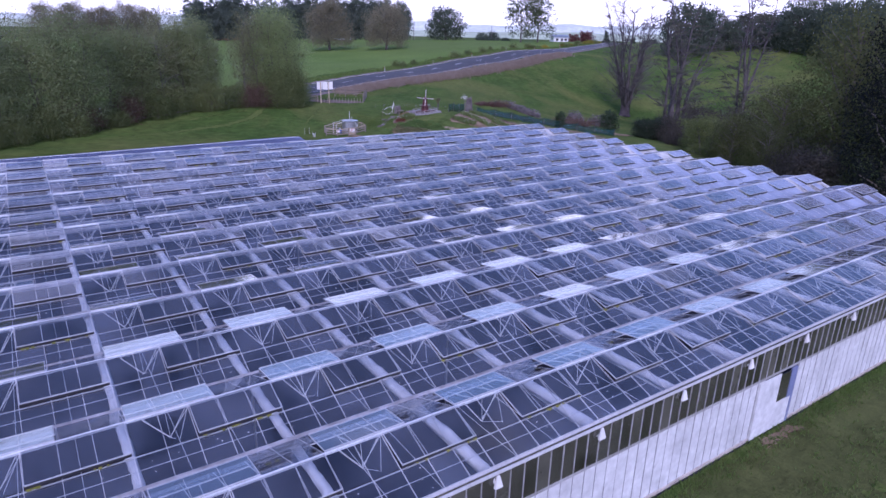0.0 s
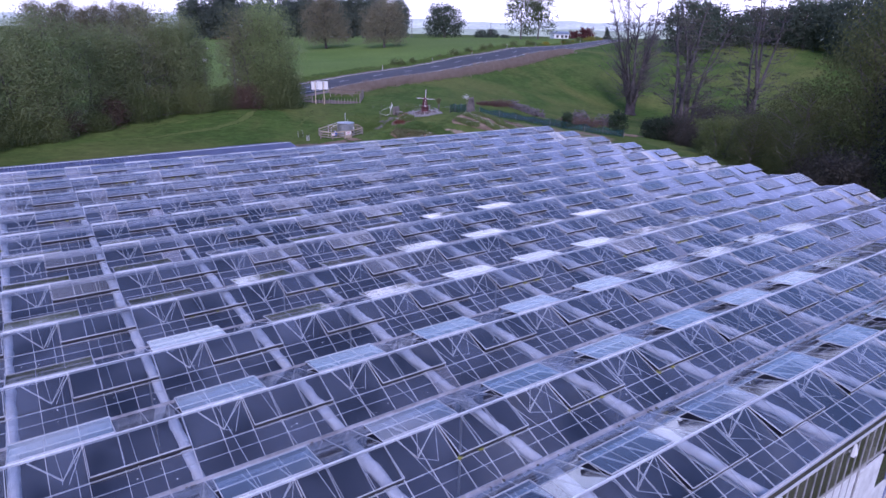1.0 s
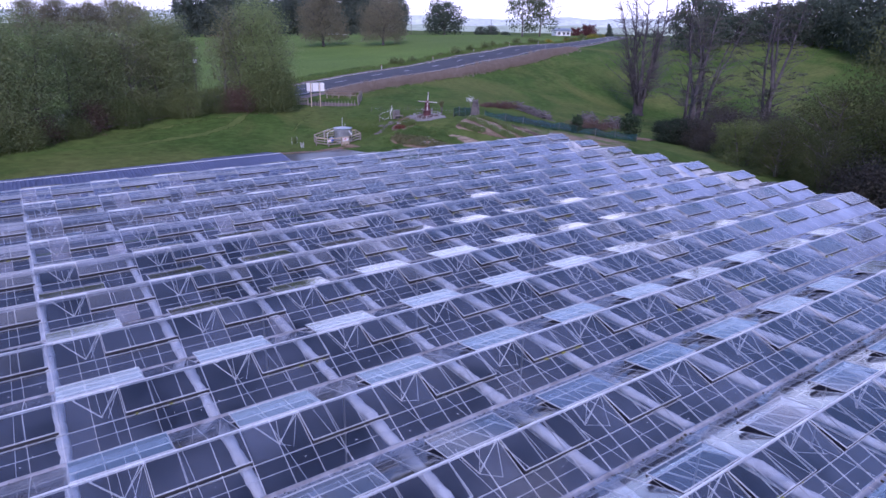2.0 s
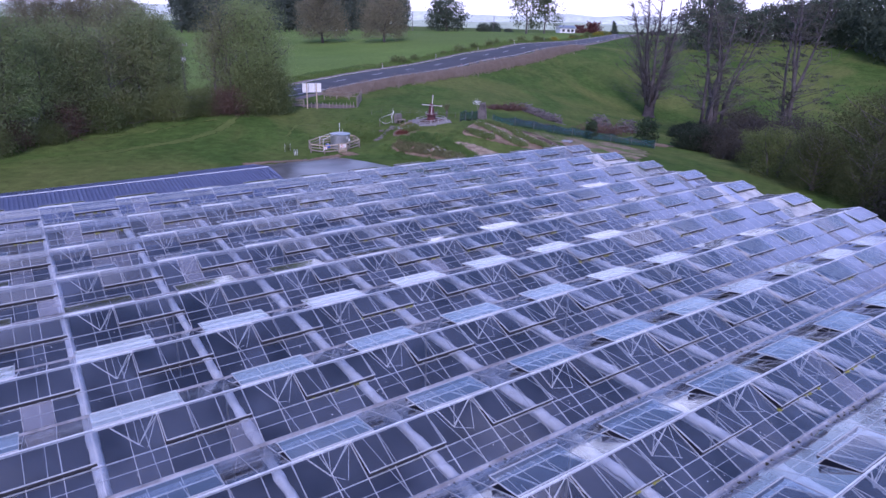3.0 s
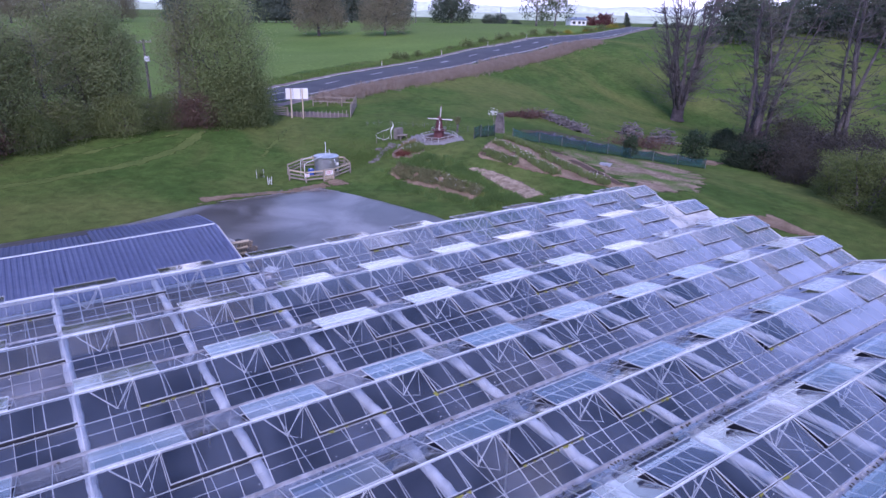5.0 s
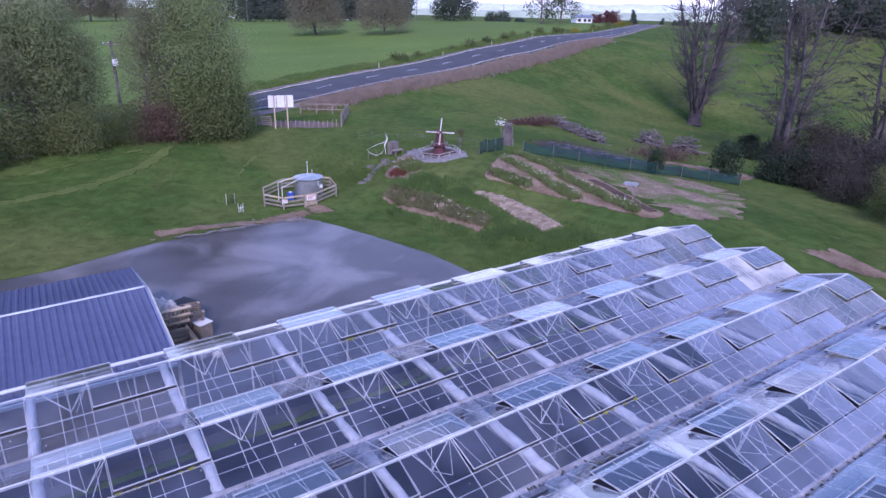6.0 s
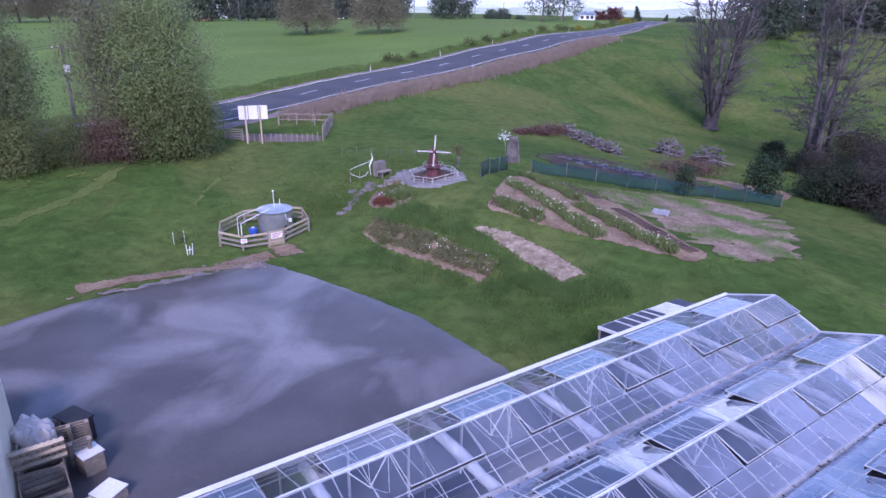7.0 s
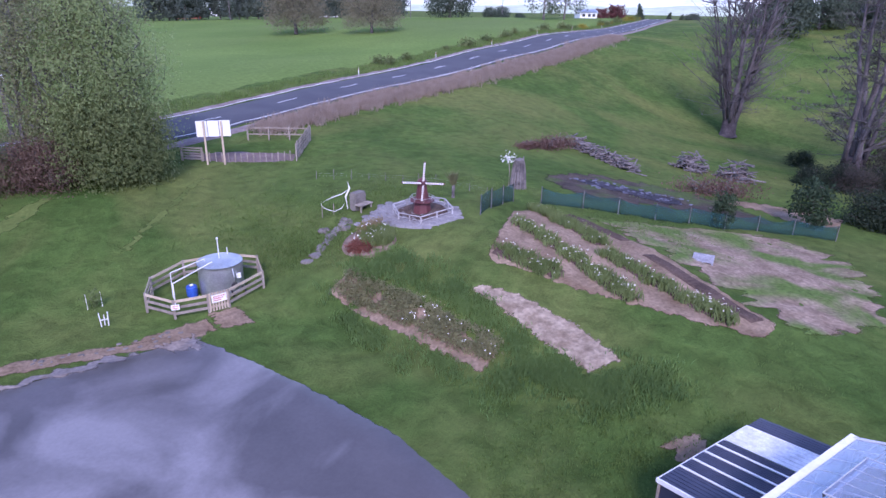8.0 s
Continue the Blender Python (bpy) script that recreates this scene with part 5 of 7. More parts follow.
# ---- lean-to over the back door ----
lean = thing("lean_to_roof", pose(0, 0, 0), "dark sheeted lean-to roof with white battens", "roof")
zA, zB, yA, yB = 1.85, 1.47, 0.1, 2.62
tilt = math.degrees(math.atan2(zB - zA, yB - yA))
lf = pose(-3.35, yA, zA, tilt, 0, 0)
ln = math.hypot(yB - yA, zB - zA)
for i, (x0, x1, pale_one) in enumerate(((0.03, 0.82, 0), (0.89, 1.33, 0), (1.4, 1.84, 0), (1.91, 2.34, 0), (2.41, 2.72, 0), (2.76, 3.78, 1), (3.82, 4.5, 0))):
    bm = bmesh.new()
    for q in range(6):
        a = x0 + (x1 - x0) * q / 6
        box(bm, a, a + (x1 - x0) / 12, 0, ln, 0.0, 0.02, lf)
        box(bm, a + (x1 - x0) / 12, a + (x1 - x0) / 6, 0, ln, -0.012, 0.008, lf)
    part("roof_panel", bm, FABRIC if pale_one else SHADE_SHEET, lean, "pale clear roof panel" if pale_one else "")
    bm = bmesh.new()
    box(bm, x1 - 0.01, x1 + 0.045, 0, ln, 0.021, 0.05, lf)
    if not pale_one and i < 4:
        part("batten", bm, WHITE, lean)
    else:
        bm.free()
bm = bmesh.new()
box(bm, -0.035, 0.015, 0, ln + 0.03, -0.08, 0.04, lf)
box(bm, 0.021, 3.8, ln + 0.001, ln + 0.05, -0.1, 0.0, lf)
box(bm, 3.782, 3.818, 0, ln + 0.02, -0.03, 0.04, lf)
part("roof_frame", bm, WHITE, lean)
bm = bmesh.new()
box(bm, -3.3, -3.27, 0.12, 2.55, -0.1, 1.42)
part("side_sheet", bm, SHADE_SHEET, lean, "dark side sheet")
for x in (-3.3, 0.42):
    bm = bmesh.new()
    box(bm, x - 0.04, x + 0.04, 2.551, 2.61, lie(x, 2.6) - 0.1, 1.4)
    part("roof_post", bm, TIMBER, lean)

# ---- water tank in its rail fence ----
TX, TY = -8.45, 22.35
tz = lie(TX, TY)
tank = thing("water_tank", pose(TX, TY, tz) @ Matrix.Diagonal((0.95, 0.95, 0.82, 1)), "round galvanised steel tank with a flat lid", "tank")
bm = bmesh.new()
n = 40
rings = []
for z, rad in [(0, 1.0)] + [(0.04 + i * 0.075, 1.0 + (0.018 if i % 2 else 0.0)) for i in range(22)] + [(1.68, 1.02), (1.7, 1.05), (1.74, 1.05)]:
    rings.append([bm.verts.new((rad * math.cos(6.28319 * k / n), rad * math.sin(6.28319 * k / n), z)) for k in range(n)])
for a, b in zip(rings, rings[1:]):
    for k in range(n):
        bm.faces.new((a[k], a[(k + 1) % n], b[(k + 1) % n], b[k]))
bm.faces.new(rings[0][::-1])
part("tank_shell", bm, GALV, tank, "ribbed galvanised shell", True)
bm = bmesh.new()
tube(bm, [(0, 0, 1.7), (0, 0, 1.73), (0, 0, 1.79)], [1.03, 1.03, 0.15], 32)
part("tank_lid", bm, GALV, tank, "low conical lid")
bm = bmesh.new()
tube(bm, [(0.05, 0.2, 1.7), (0.05, 0.2, 2.9)], [0.025, 0.02], 8)
tube(bm, [(0.05, 0.2, 2.9), (0.05, 0.2, 2.98)], [0.05, 0.05], 8)
part("mast", bm, WHITE, tank, "thin white mast")
bm = bmesh.new()
tube(bm, [(0.55, 0.6, 1.7), (0.55, 0.6, 2.15)], [0.025, 0.02], 8)
part("vent_pipe", bm, WHITE, tank)
bm = bmesh.new()
tube(bm, [(-0.4, -0.2, 1.75), (-0.4, -0.25, 1.86), (-2.3, -0.9, 1.4), (-2.32, -0.9, 0.0)], [0.03] * 4, 8)
tube(bm, [(-0.6, 0.3, 1.75), (-0.6, 0.3, 1.86), (-2.15, 0.3, 1.45), (-2.17, 0.3, 0.0)], [0.025] * 4, 8)
part("inlet_pipe", bm, WHITE, tank, "white plastic inlet pipes")
bm = bmesh.new()
tube(bm, [(0.35, -0.97, 0.0), (0.33, -1.06, 1.2), (0.3, -0.9, 1.74)], [0.035] * 3, 8)
part("ladder_pipe", bm, GALV, tank)
bm = bmesh.new()
box(bm, 0.5, 0.68, -0.92, -0.8, 0.95, 1.2)
part("gauge_box", bm, WHITE, tank)
bm = bmesh.new()
tube(bm, [(0.16, -0.98, 0.35), (0.16, -1.1, 0.35), (0.2, -1.12, 0.0)], [0.05, 0.05, 0.045], 8)
tube(bm, [(0.7, -0.72, 0.3), (0.82, -0.84, 0.3), (0.84, -0.86, 0.0)], [0.05, 0.05, 0.045], 8)
part("outlet_pipe", bm, BLACK, tank, "dark outlet pipes")
bm = bmesh.new()
tube(bm, [(0.32, -0.96, 0.62), (0.34, -1.03, 0.62)], [0.16, 0.15], 14)
part("hatch_ring", bm, BLACK, tank, "dark round hatch")
drum = thing("blue_drum", pose(-9.75, 22.4, lie(-9.75, 22.4)), "blue plastic drum beside the tank", "drum")
bm = bmesh.new()
tube(bm, [(0, 0, 0), (0, 0, 0.05), (0, 0, 0.45), (0, 0, 0.5)], [0.2, 0.24, 0.24, 0.2], 16)
part("drum_body", bm, BLUE, drum)
bm = bmesh.new()
tube(bm, [(0, 0, 0.501), (0, 0, 0.55)], [0.08, 0.08], 10)
part("drum_cap", bm, WHITE, drum, "white cap")
CORNERS = [(-9.55, 20.4), (-10.85, 20.75), (-11.7, 22.0), (-11.2, 23.6), (-9.6, 24.5), (-7.6, 24.3), (-6.55, 23.1), (-6.9, 21.3), (-8.7, 20.45)]
fence = thing("rail_fence", pose(0, 0, 0), "weathered timber rail fence round the tank", "fence")
for i, (x, y) in enumerate(CORNERS):
    bm = bmesh.new()
    g = lie(x, y)
    box(bm, x - 0.045, x + 0.045, y - 0.045, y + 0.045, g - 0.2, g + 0.87)
    part("fence_post", bm, TIMBER, fence)
for (x0, y0), (x1, y1) in zip(CORNERS, CORNERS[1:]):
    for h in (0.25, 0.52, 0.8):
        bm = bmesh.new()
        bar(bm, (x0, y0, lie(x0, y0) + h), (x1, y1, lie(x1, y1) + h), 0.03, 0.115)
        part("fence_rail", bm, PALE_TIMBER if h > 0.7 else TIMBER, fence)
gate = thing("picket_gate", pose(-9.12, 20.38, lie(-9.1, 20.4), 0, 0, 3), "pale picket gate with a white notice", "gate")
for k in range(7):
    bm = bmesh.new()
    box(bm, -0.4 + k * 0.12, -0.33 + k * 0.12, -0.015, 0.015, 0.06, 0.9)
    part("picket", bm, PALE_TIMBER, gate)
bm = bmesh.new()
box(bm, -0.4, 0.4, 0.016, 0.05, 0.2, 0.28)
box(bm, -0.4, 0.4, 0.016, 0.05, 0.65, 0.73)
part("gate_rail", bm, PALE_TIMBER, gate)
bm = bmesh.new()
box(bm, -0.3, 0.32, -0.035, -0.017, 0.45, 0.78)
notice = part("notice_board", bm, WHITE, gate, "white notice board")
bm = bmesh.new()
for k in range(3):
    box(bm, -0.24, 0.26 - 0.08 * k, -0.039, -0.036, 0.69 - k * 0.09, 0.73 - k * 0.09)
part("notice_lines", bm, RED, notice, "red lines of writing")
pink = thing("small_notice", pose(-10.8, 20.63, lie(-10.8, 20.7), 0, 0, -15), "small pinkish white notice on the fence", "sign")
bm = bmesh.new()
box(bm, -0.16, 0.16, -0.075, -0.062, 0.5, 0.74)
part("notice_plate", bm, WHITE, pink)
bm = bmesh.new()
for k in range(2):
    box(bm, -0.11, 0.11, -0.079, -0.0755, 0.65 - k * 0.09, 0.68 - k * 0.09)
part("notice_lines", bm, RED, pink)

# ---- model windmill on its paved terrace ----
def bed_sheet(name, poly, material, lift, parent):
    """A low flat bed with a rounded outline, laid on the land."""
    poly = np.array(poly, float)
    mid = poly.mean(0)
    k = np.r_[poly, poly[:1]]
    d = np.linspace(0, len(poly), 49)
    edge = np.c_[np.interp(d, np.arange(len(k)), k[:, 0]), np.interp(d, np.arange(len(k)), k[:, 1])]
    for _ in range(3):
        edge[:-1] = (np.roll(edge[:-1], 1, 0) + 2 * edge[:-1] + np.roll(edge[:-1], -1, 0)) / 4
        edge[-1] = edge[0]
    u = np.array([0.0, 0.35, 0.7, 0.94, 1.0])[:, None]
    x, y = mid[0] + (edge[:, 0] - mid[0])[None, :] * u, mid[1] + (edge[:, 1] - mid[1])[None, :] * u
    z = land(x, y) + lift
    z[-1] -= lift + 0.08
    ob = new(name, sheet(name, x[:, ::-1], y[:, ::-1], z[:, ::-1], material))
    ob.parent = parent
    return ob


terrace = thing("terrace_paving", pose(0, 0, 0), "pale stone paving round the model windmill", "paving", kind="structure")
r = rng(31)
TERR = [(-0.9, 24.2), (0.2, 21.2), (0.9, 20.0), (3.0, 19.7), (4.1, 21.4), (3.9, 23.4), (2.9, 24.6), (1.2, 25.0)]


def inside(x, y, poly):
    hit = False
    for (x0, y0), (x1, y1) in zip(poly, poly[1:] + poly[:1]):
        if (y0 > y) != (y1 > y) and x < (x1 - x0) * (y - y0) / (y1 - y0) + x0:
            hit = not hit
    return hit


def slab_mesh(seed):
    r = rng(seed)
    bm = bmesh.new()
    n = 7
    lo, hi = [], []
    for k in range(n):
        a = 6.283 * k / n + r.uniform(-0.2, 0.2)
        q = r.uniform(0.24, 0.31)
        lo.append(bm.verts.new((q * math.cos(a), q * math.sin(a), 0)))
        hi.append(bm.verts.new((q * 0.94 * math.cos(a), q * 0.94 * math.sin(a), 0.045)))
    bm.faces.new(hi)
    bm.faces.new(lo[::-1])
    for k in range(n):
        bm.faces.new((lo[k], lo[(k + 1) % n], hi[(k + 1) % n], hi[k]))
    return mesh_of("paving_slab", bm, PAVING)


bed_sheet("paving_bed", TERR, PAVING, 0.03, terrace)
slabs = [slab_mesh(60 + i) for i in range(4)]
for i in range(12):
    for j in range(12):
        x, y = -1 + i * 0.48 + (0.24 if j % 2 else 0), 19.7 + j * 0.47
        if inside(x, y, TERR):
            share("paving_slab", slabs[(i * 5 + j * 3) % 4], terrace, pose(x, y, lie(x, y) - 0.012, r.uniform(-1, 1), r.uniform(-1, 1), r.rand() * 360) @ Matrix.Diagonal((1.04, 1.04, 1, 1)))

mx, my = 1.97, 21.95
mz = lie(mx, my)
mill = thing("model_windmill", pose(mx, my, mz, 0, 0, -24), "dark red model windmill with white striped sails", "windmill")


def frustum(bm, z0, z1, r0, r1, sides=8, turn=0.3927):
    a = [bm.verts.new((r0 * math.cos(turn + 6.28319 * k / sides), r0 * math.sin(turn + 6.28319 * k / sides), z0)) for k in range(sides)]
    b = [bm.verts.new((r1 * math.cos(turn + 6.28319 * k / sides), r1 * math.sin(turn + 6.28319 * k / sides), z1)) for k in range(sides)]
    for k in range(sides):
        bm.faces.new((a[k], a[(k + 1) % sides], b[(k + 1) % sides], b[k]))
    bm.faces.new(a[::-1])
    bm.faces.new(b)


bm = bmesh.new()
frustum(bm, -0.1, 0.62, 0.5, 0.42)
part("mill_base", bm, MILL_RED, mill)
bm = bmesh.new()
frustum(bm, 0.62, 0.67, 0.66, 0.66)
deck = part("mill_deck", bm, MILL_RED, mill)
bm = bmesh.new()
for k in range(8):
    a, b = 6.28319 * k / 8, 6.28319 * (k + 1) / 8
    p, q = (0.63 * math.cos(a), 0.63 * math.sin(a)), (0.63 * math.cos(b), 0.63 * math.sin(b))
    bar(bm, (*p, 0.67), (*p, 0.85), 0.022)
    bar(bm, (*p, 0.84), (*q, 0.84), 0.018)
part("deck_railing", bm, GALV, deck, "grey deck railing")
bm = bmesh.new()
frustum(bm, 0.67, 1.5, 0.36, 0.24)
part("mill_tower", bm, MILL_RED, mill)
bm = bmesh.new()
frustum(bm, 1.5, 1.66, 0.3, 0.27)
frustum(bm, 1.66, 1.85, 0.27, 0.05)
part("mill_cap", bm, MILL_RED, mill)
bm = bmesh.new()
tube(bm, [(0, 0, 1.62), (0, -0.42, 1.64)], [0.05, 0.05], 8)
part("mill_axle", bm, BLACK, mill)
for k in range(4):
    m = pose(0, -0.4, 1.64, 0, 90 * k + 4, 0)
    bm = bmesh.new()
    box(bm, -0.042, 0.042, -0.03, 0.03, 0.0, 1.12, m)
    sail = part("sail", bm, MILL_RED, mill, "dark red sail stock")
    bm = bmesh.new()
    for j in range(8):
        z = 0.14 + j * 0.12
        tilted = m @ Matrix.Translation((0, 0, z)) @ Matrix(((1, 0, 0, 0), (0, 1, 0, 0), (0.55, 0, 1, 0), (0, 0, 0, 1)))
        box(bm, -0.044, 0.044, -0.034, 0.034, 0, 0.062, tilted)
    part("sail_stripes", bm, PETAL, sail, "white sail stripes")
bm = bmesh.new()
bar(bm, (0.1, 0.3, 1.6), (0.35, 1.1, 0.7), 0.035)
bar(bm, (-0.1, 0.3, 1.6), (0.3, 1.1, 0.7), 0.035)
part("tail_pole", bm, MILL_RED, mill)

tagged(bed_sheet("bed_soil", [(1.2, 20.85), (3.0, 20.8), (3.55, 22.3), (2.9, 23.6), (1.2, 23.45), (0.8, 22.2)], DARK_SOIL, 0.07, None), "dark soil inside the low fence", "soil", kind="structure")
RING = [(1.15, 20.75), (3.05, 20.7), (3.65, 22.3), (2.95, 23.7), (1.15, 23.55), (0.7, 22.2)]
OLD_WHITE = surface("worn white paint", (0.28, 0.265, 0.265), (0.48, 0.46, 0.46), 0.7, scale=2.0, fine=14, grain=0.2)
low = thing("low_fence", pose(0, 0, 0), "low white rail fence round the model windmill", "fence")
for (x0, y0), (x1, y1) in zip(RING, RING[1:] + RING[:1]):
    for u in (0, 0.5):
        x, y = x0 + (x1 - x0) * u, y0 + (y1 - y0) * u
        bm = bmesh.new()
        box(bm, x - 0.028, x + 0.028, y - 0.028, y + 0.028, lie(x, y) - 0.1, lie(x, y) + 0.39)
        part("fence_post", bm, OLD_WHITE, low)
    for h, w in ((0.37, 0.06), (0.17, 0.025)):
        bm = bmesh.new()
        bar(bm, (x0, y0, lie(x0, y0) + h), (x1, y1, lie(x1, y1) + h), w, 0.03)
        part("fence_rail", bm, OLD_WHITE, low)

sx, sy = 0.35, 25.9
seat = thing("old_seat", pose(sx, sy, lie(sx, sy), 0, 0, 20), "weathered pale box seat with a wooden bench", "seat")
bm = bmesh.new()
box(bm, -0.42, 0.42, -0.05, 0.4, 0, 1.0)
bmesh.ops.bevel(bm, geom=bm.edges[:], offset=0.08, segments=2)
part("backrest", bm, STONE, seat)
bm = bmesh.new()
box(bm, -0.5, 0.5, -0.5, -0.06, 0.36, 0.43)
part("seat_board", bm, TIMBER, seat, "brown seat board")
for x in (-0.45, 0.38):
    bm = bmesh.new()
    box(bm, x, x + 0.07, -0.48, -0.41, 0, 0.358)
    part("leg", bm, TIMBER, seat)

arch = thing("white_ribbon_sculpture", pose(-0.6, 26.6, lie(-0.6, 26.6)), "curled white ribbon sculpture on thin stakes", "sculpture")
for pts_, w in (([(0.5, 0, 0.2), (0.4, 0, 0.9), (0.65, 0, 1.35), (0.55, 0, 1.75)], 0.05), ([(0.3, 0, 0.5), (0.1, 0, 0.25), (-0.35, 0, 0.15), (-0.9, 0.1, 0.4), (-1.1, 0.1, 0.7)], 0.018), ([(0.6, 0, 1.3), (0.2, 0, 1.1), (-0.4, 0.1, 0.95), (-1.0, 0.1, 0.75)], 0.016)):
    bm = bmesh.new()
    tube(bm, pts_, [w * 0.6] + [w] * (len(pts_) - 2) + [w * 0.4], 6)
    part("ribbon", bm, PETAL, arch)
for x in (-0.35, 0.5, -1.05):
    bm = bmesh.new()
    tube(bm, [(x, 0.03, -0.1), (x, 0.03, 0.6)], [0.025, 0.025], 6)
    part("stake", bm, TIMBER, arch)

ux, uy = 11.45, 25.3
stump = thing("dead_stump", pose(ux, uy, lie(ux, uy)), "tall grey dead stump hung with dry roots", "stump")
bm = bmesh.new()
tube(bm, [(0, 0, -0.2), (0, 0, 0.5), (0.05, 0, 1.2), (0.0, 0, 1.9)], [0.48, 0.36, 0.34, 0.3], 11)
part("stump_core", bm, LOG, stump)
rr = rng(77)
for k in range(16):
    a = 6.283 * k / 16
    bm = bmesh.new()
    tube(bm, [(0.52 * math.cos(a), 0.52 * math.sin(a), -0.1), (0.42 * math.cos(a), 0.42 * math.sin(a), 1.0), (0.34 * math.cos(a), 0.34 * math.sin(a), rr.uniform(1.5, 2.1))], [0.05, 0.06, 0.035], 5)
    part("root_strand", bm, LOG, stump)
bloom = thing("white_blossom_spray", pose(10.9, 25.6, lie(10.9, 25.6)), "spray of white blossom on a thin stem", "plant")
bm = bmesh.new()
tube(bm, [(0, 0, -0.1), (0.05, 0, 1.0), (-0.1, 0, 1.9)], [0.04, 0.03, 0.02], 6)
part("stem", bm, TIMBER, bloom)
c = np.array([(-0.1 + 0.28 * rr.randn(), 0.15 * rr.randn(), 1.95 + 0.16 * rr.randn()) for _ in range(70)])
share("blossom", leaves_mesh("blossom", c, np.full(70, 0.12), PETAL, 78), bloom)


# ---- windbreak nets ----
def net_fence(points, high, label):
    f = thing("windbreak_net", pose(0, 0, 0), label, "net fence")
    for x, y in points:
        bm = bmesh.new()
        g = lie(x, y)
        tube(bm, [(x, y, g - 0.2), (x, y, g + high + 0.08)], [0.028, 0.022], 7)
        part("net_post", bm, LOG, f)
    rn = rng(int(abs(points[0][0]) * 10))
    for (x0, y0), (x1, y1) in zip(points, points[1:]):
        n = 9
        u = np.linspace(0, 1, n)[None, :]
        v = np.linspace(0, 1, 4)[:, None]
        sag = 0.12 * np.sin(math.pi * u) * v + 0.03 * rn.randn(4, n)
        nx, ny = -(y1 - y0), x1 - x0
        q = math.hypot(nx, ny)
        x = x0 + (x1 - x0) * u + nx / q * sag
        y = y0 + (y1 - y0) * u + ny / q * sag
        z = land(x, y) + 0.03 + high * v - rn.uniform(0.08, 0.28) * np.sin(math.pi * u) * v
        me = sheet("net_panel", x, y, z, NET)
        bm = bmesh.new()
        bm.from_mesh(me)
        bmesh.ops.solidify(bm, geom=bm.faces[:], thickness=0.012)
        bm.to_mesh(me)
        bm.free()
        share("net_panel", me, f)


net_fence([(4.3, 19.95), (5.6, 20.7), (6.9, 21.3), (8.1, 21.8)], 1.05, "short green windbreak net on timber posts")
net_fence([(10.0, 21.5), (12.3, 20.3), (14.2, 19.2), (16.2, 18.0), (18.2, 17.0), (20.3, 15.9), (22.7, 15.1), (25.2, 14.1), (27.4, 12.4)], 1.0, "long sagging green windbreak net on posts")

# ---- flower beds ----
def tufts(name, spots, blades, high, wide, material, seed, spread=0.12):
    """Clumps of upright blades standing at given places."""
    r = rng(seed)
    spots = np.asarray(spots, float)
    n = len(spots) * blades
    base = np.repeat(spots, blades, 0) + np.c_[r.randn(n, 2) * spread, np.zeros(n)]
    lean = r.randn(n, 2) * 0.28
    h = high * r.uniform(0.55, 1.15, n)
    tip = base + np.c_[lean * h[:, None], h]
    a = r.rand(n) * 6.283
    side = np.c_[np.cos(a), np.sin(a), np.zeros(n)] * wide * 0.5
    mid = (base + tip) / 2 + np.c_[-lean * 0.1, np.zeros(n)]
    q = np.stack([base - side * 0.6, base + side * 0.6, mid + side, tip, mid - side], 1).reshape(-1, 3)
    me = bpy.data.meshes.new(name)
    me.from_pydata(q.tolist(), [], np.arange(n * 5).reshape(-1, 5).tolist())
    me.materials.append(material)
    return me


def scatter(left, right, count, seed):
    r = rng(seed)
    left, right = np.array(left, float), np.array(right, float)
    u = r.rand(count)
    d = np.linspace(0, 1, len(left))
    a = np.c_[np.interp(u, d, left[:, 0]), np.interp(u, d, left[:, 1])]
    b = np.c_[np.interp(u, d, right[:, 0]), np.interp(u, d, right[:, 1])]
    p = a + (b - a) * r.rand(count)[:, None]
    return np.c_[p, land(p[:, 0], p[:, 1]) + 0.02]


def row_edges(a, b, w):
    a, b = np.array(a, float), np.array(b, float)
    d = (b - a) / np.hypot(*(b - a))
    n = np.array((-d[1], d[0])) * w / 2
    k = np.linspace(0, 1, 5)[:, None]
    mid = a + (b - a) * k
    return (mid + n).tolist(), (mid - n).tolist()


field = draped("soil_patch", [(1.4, 15.9), (3.1, 12.0), (5.1, 9.0), (7.3, 5.8)], [(6.5, 20.1), (10.1, 19.6), (10.7, 13.8), (9.1, 6.2)], 70, 26, SOIL, 0.035, 0.22, 6)
tagged(field, "pale trodden soil between the flower rows", "soil", kind="structure")
worn = draped("soil_patch", [(10.4, 19.6), (10.4, 14), (9.6, 9), (8.2, 5.0)], [(20.5, 15.4), (23.5, 13.2), (22.5, 8.6), (14.5, 3.6)], 60, 60, WORN, 0.025, 1.2, 85)
tagged(worn, "pinkish soil worn through patchy grass", "soil", kind="structure")
tagged(draped("soil_patch", [(12.0, -0.6), (15.0, -1.2)], [(11.6, -4.4), (13.6, -5.9)], 26, 26, SOIL, 0.03, 0.4, 84), "bare pinkish soil worn through the grass", "soil", kind="structure")
ROWS_PLANTED = [((2.3, 16.2), (3.5, 13.0), 0.95, 0.8, 1), ((5.4, 18.5), (4.85, 10.2), 0.85, 1.0, 1), ((8.3, 20.4), (7.8, 14.6), 1.05, 0.12, 1), ((7.0, 13.9), (7.25, 7.2), 1.0, 0.6, 1), ((9.75, 19.2), (9.75, 14.8), 0.9, 0.0, 0), ((9.45, 13.3), (8.3, 6.7), 0.95, 0.0, 0)]
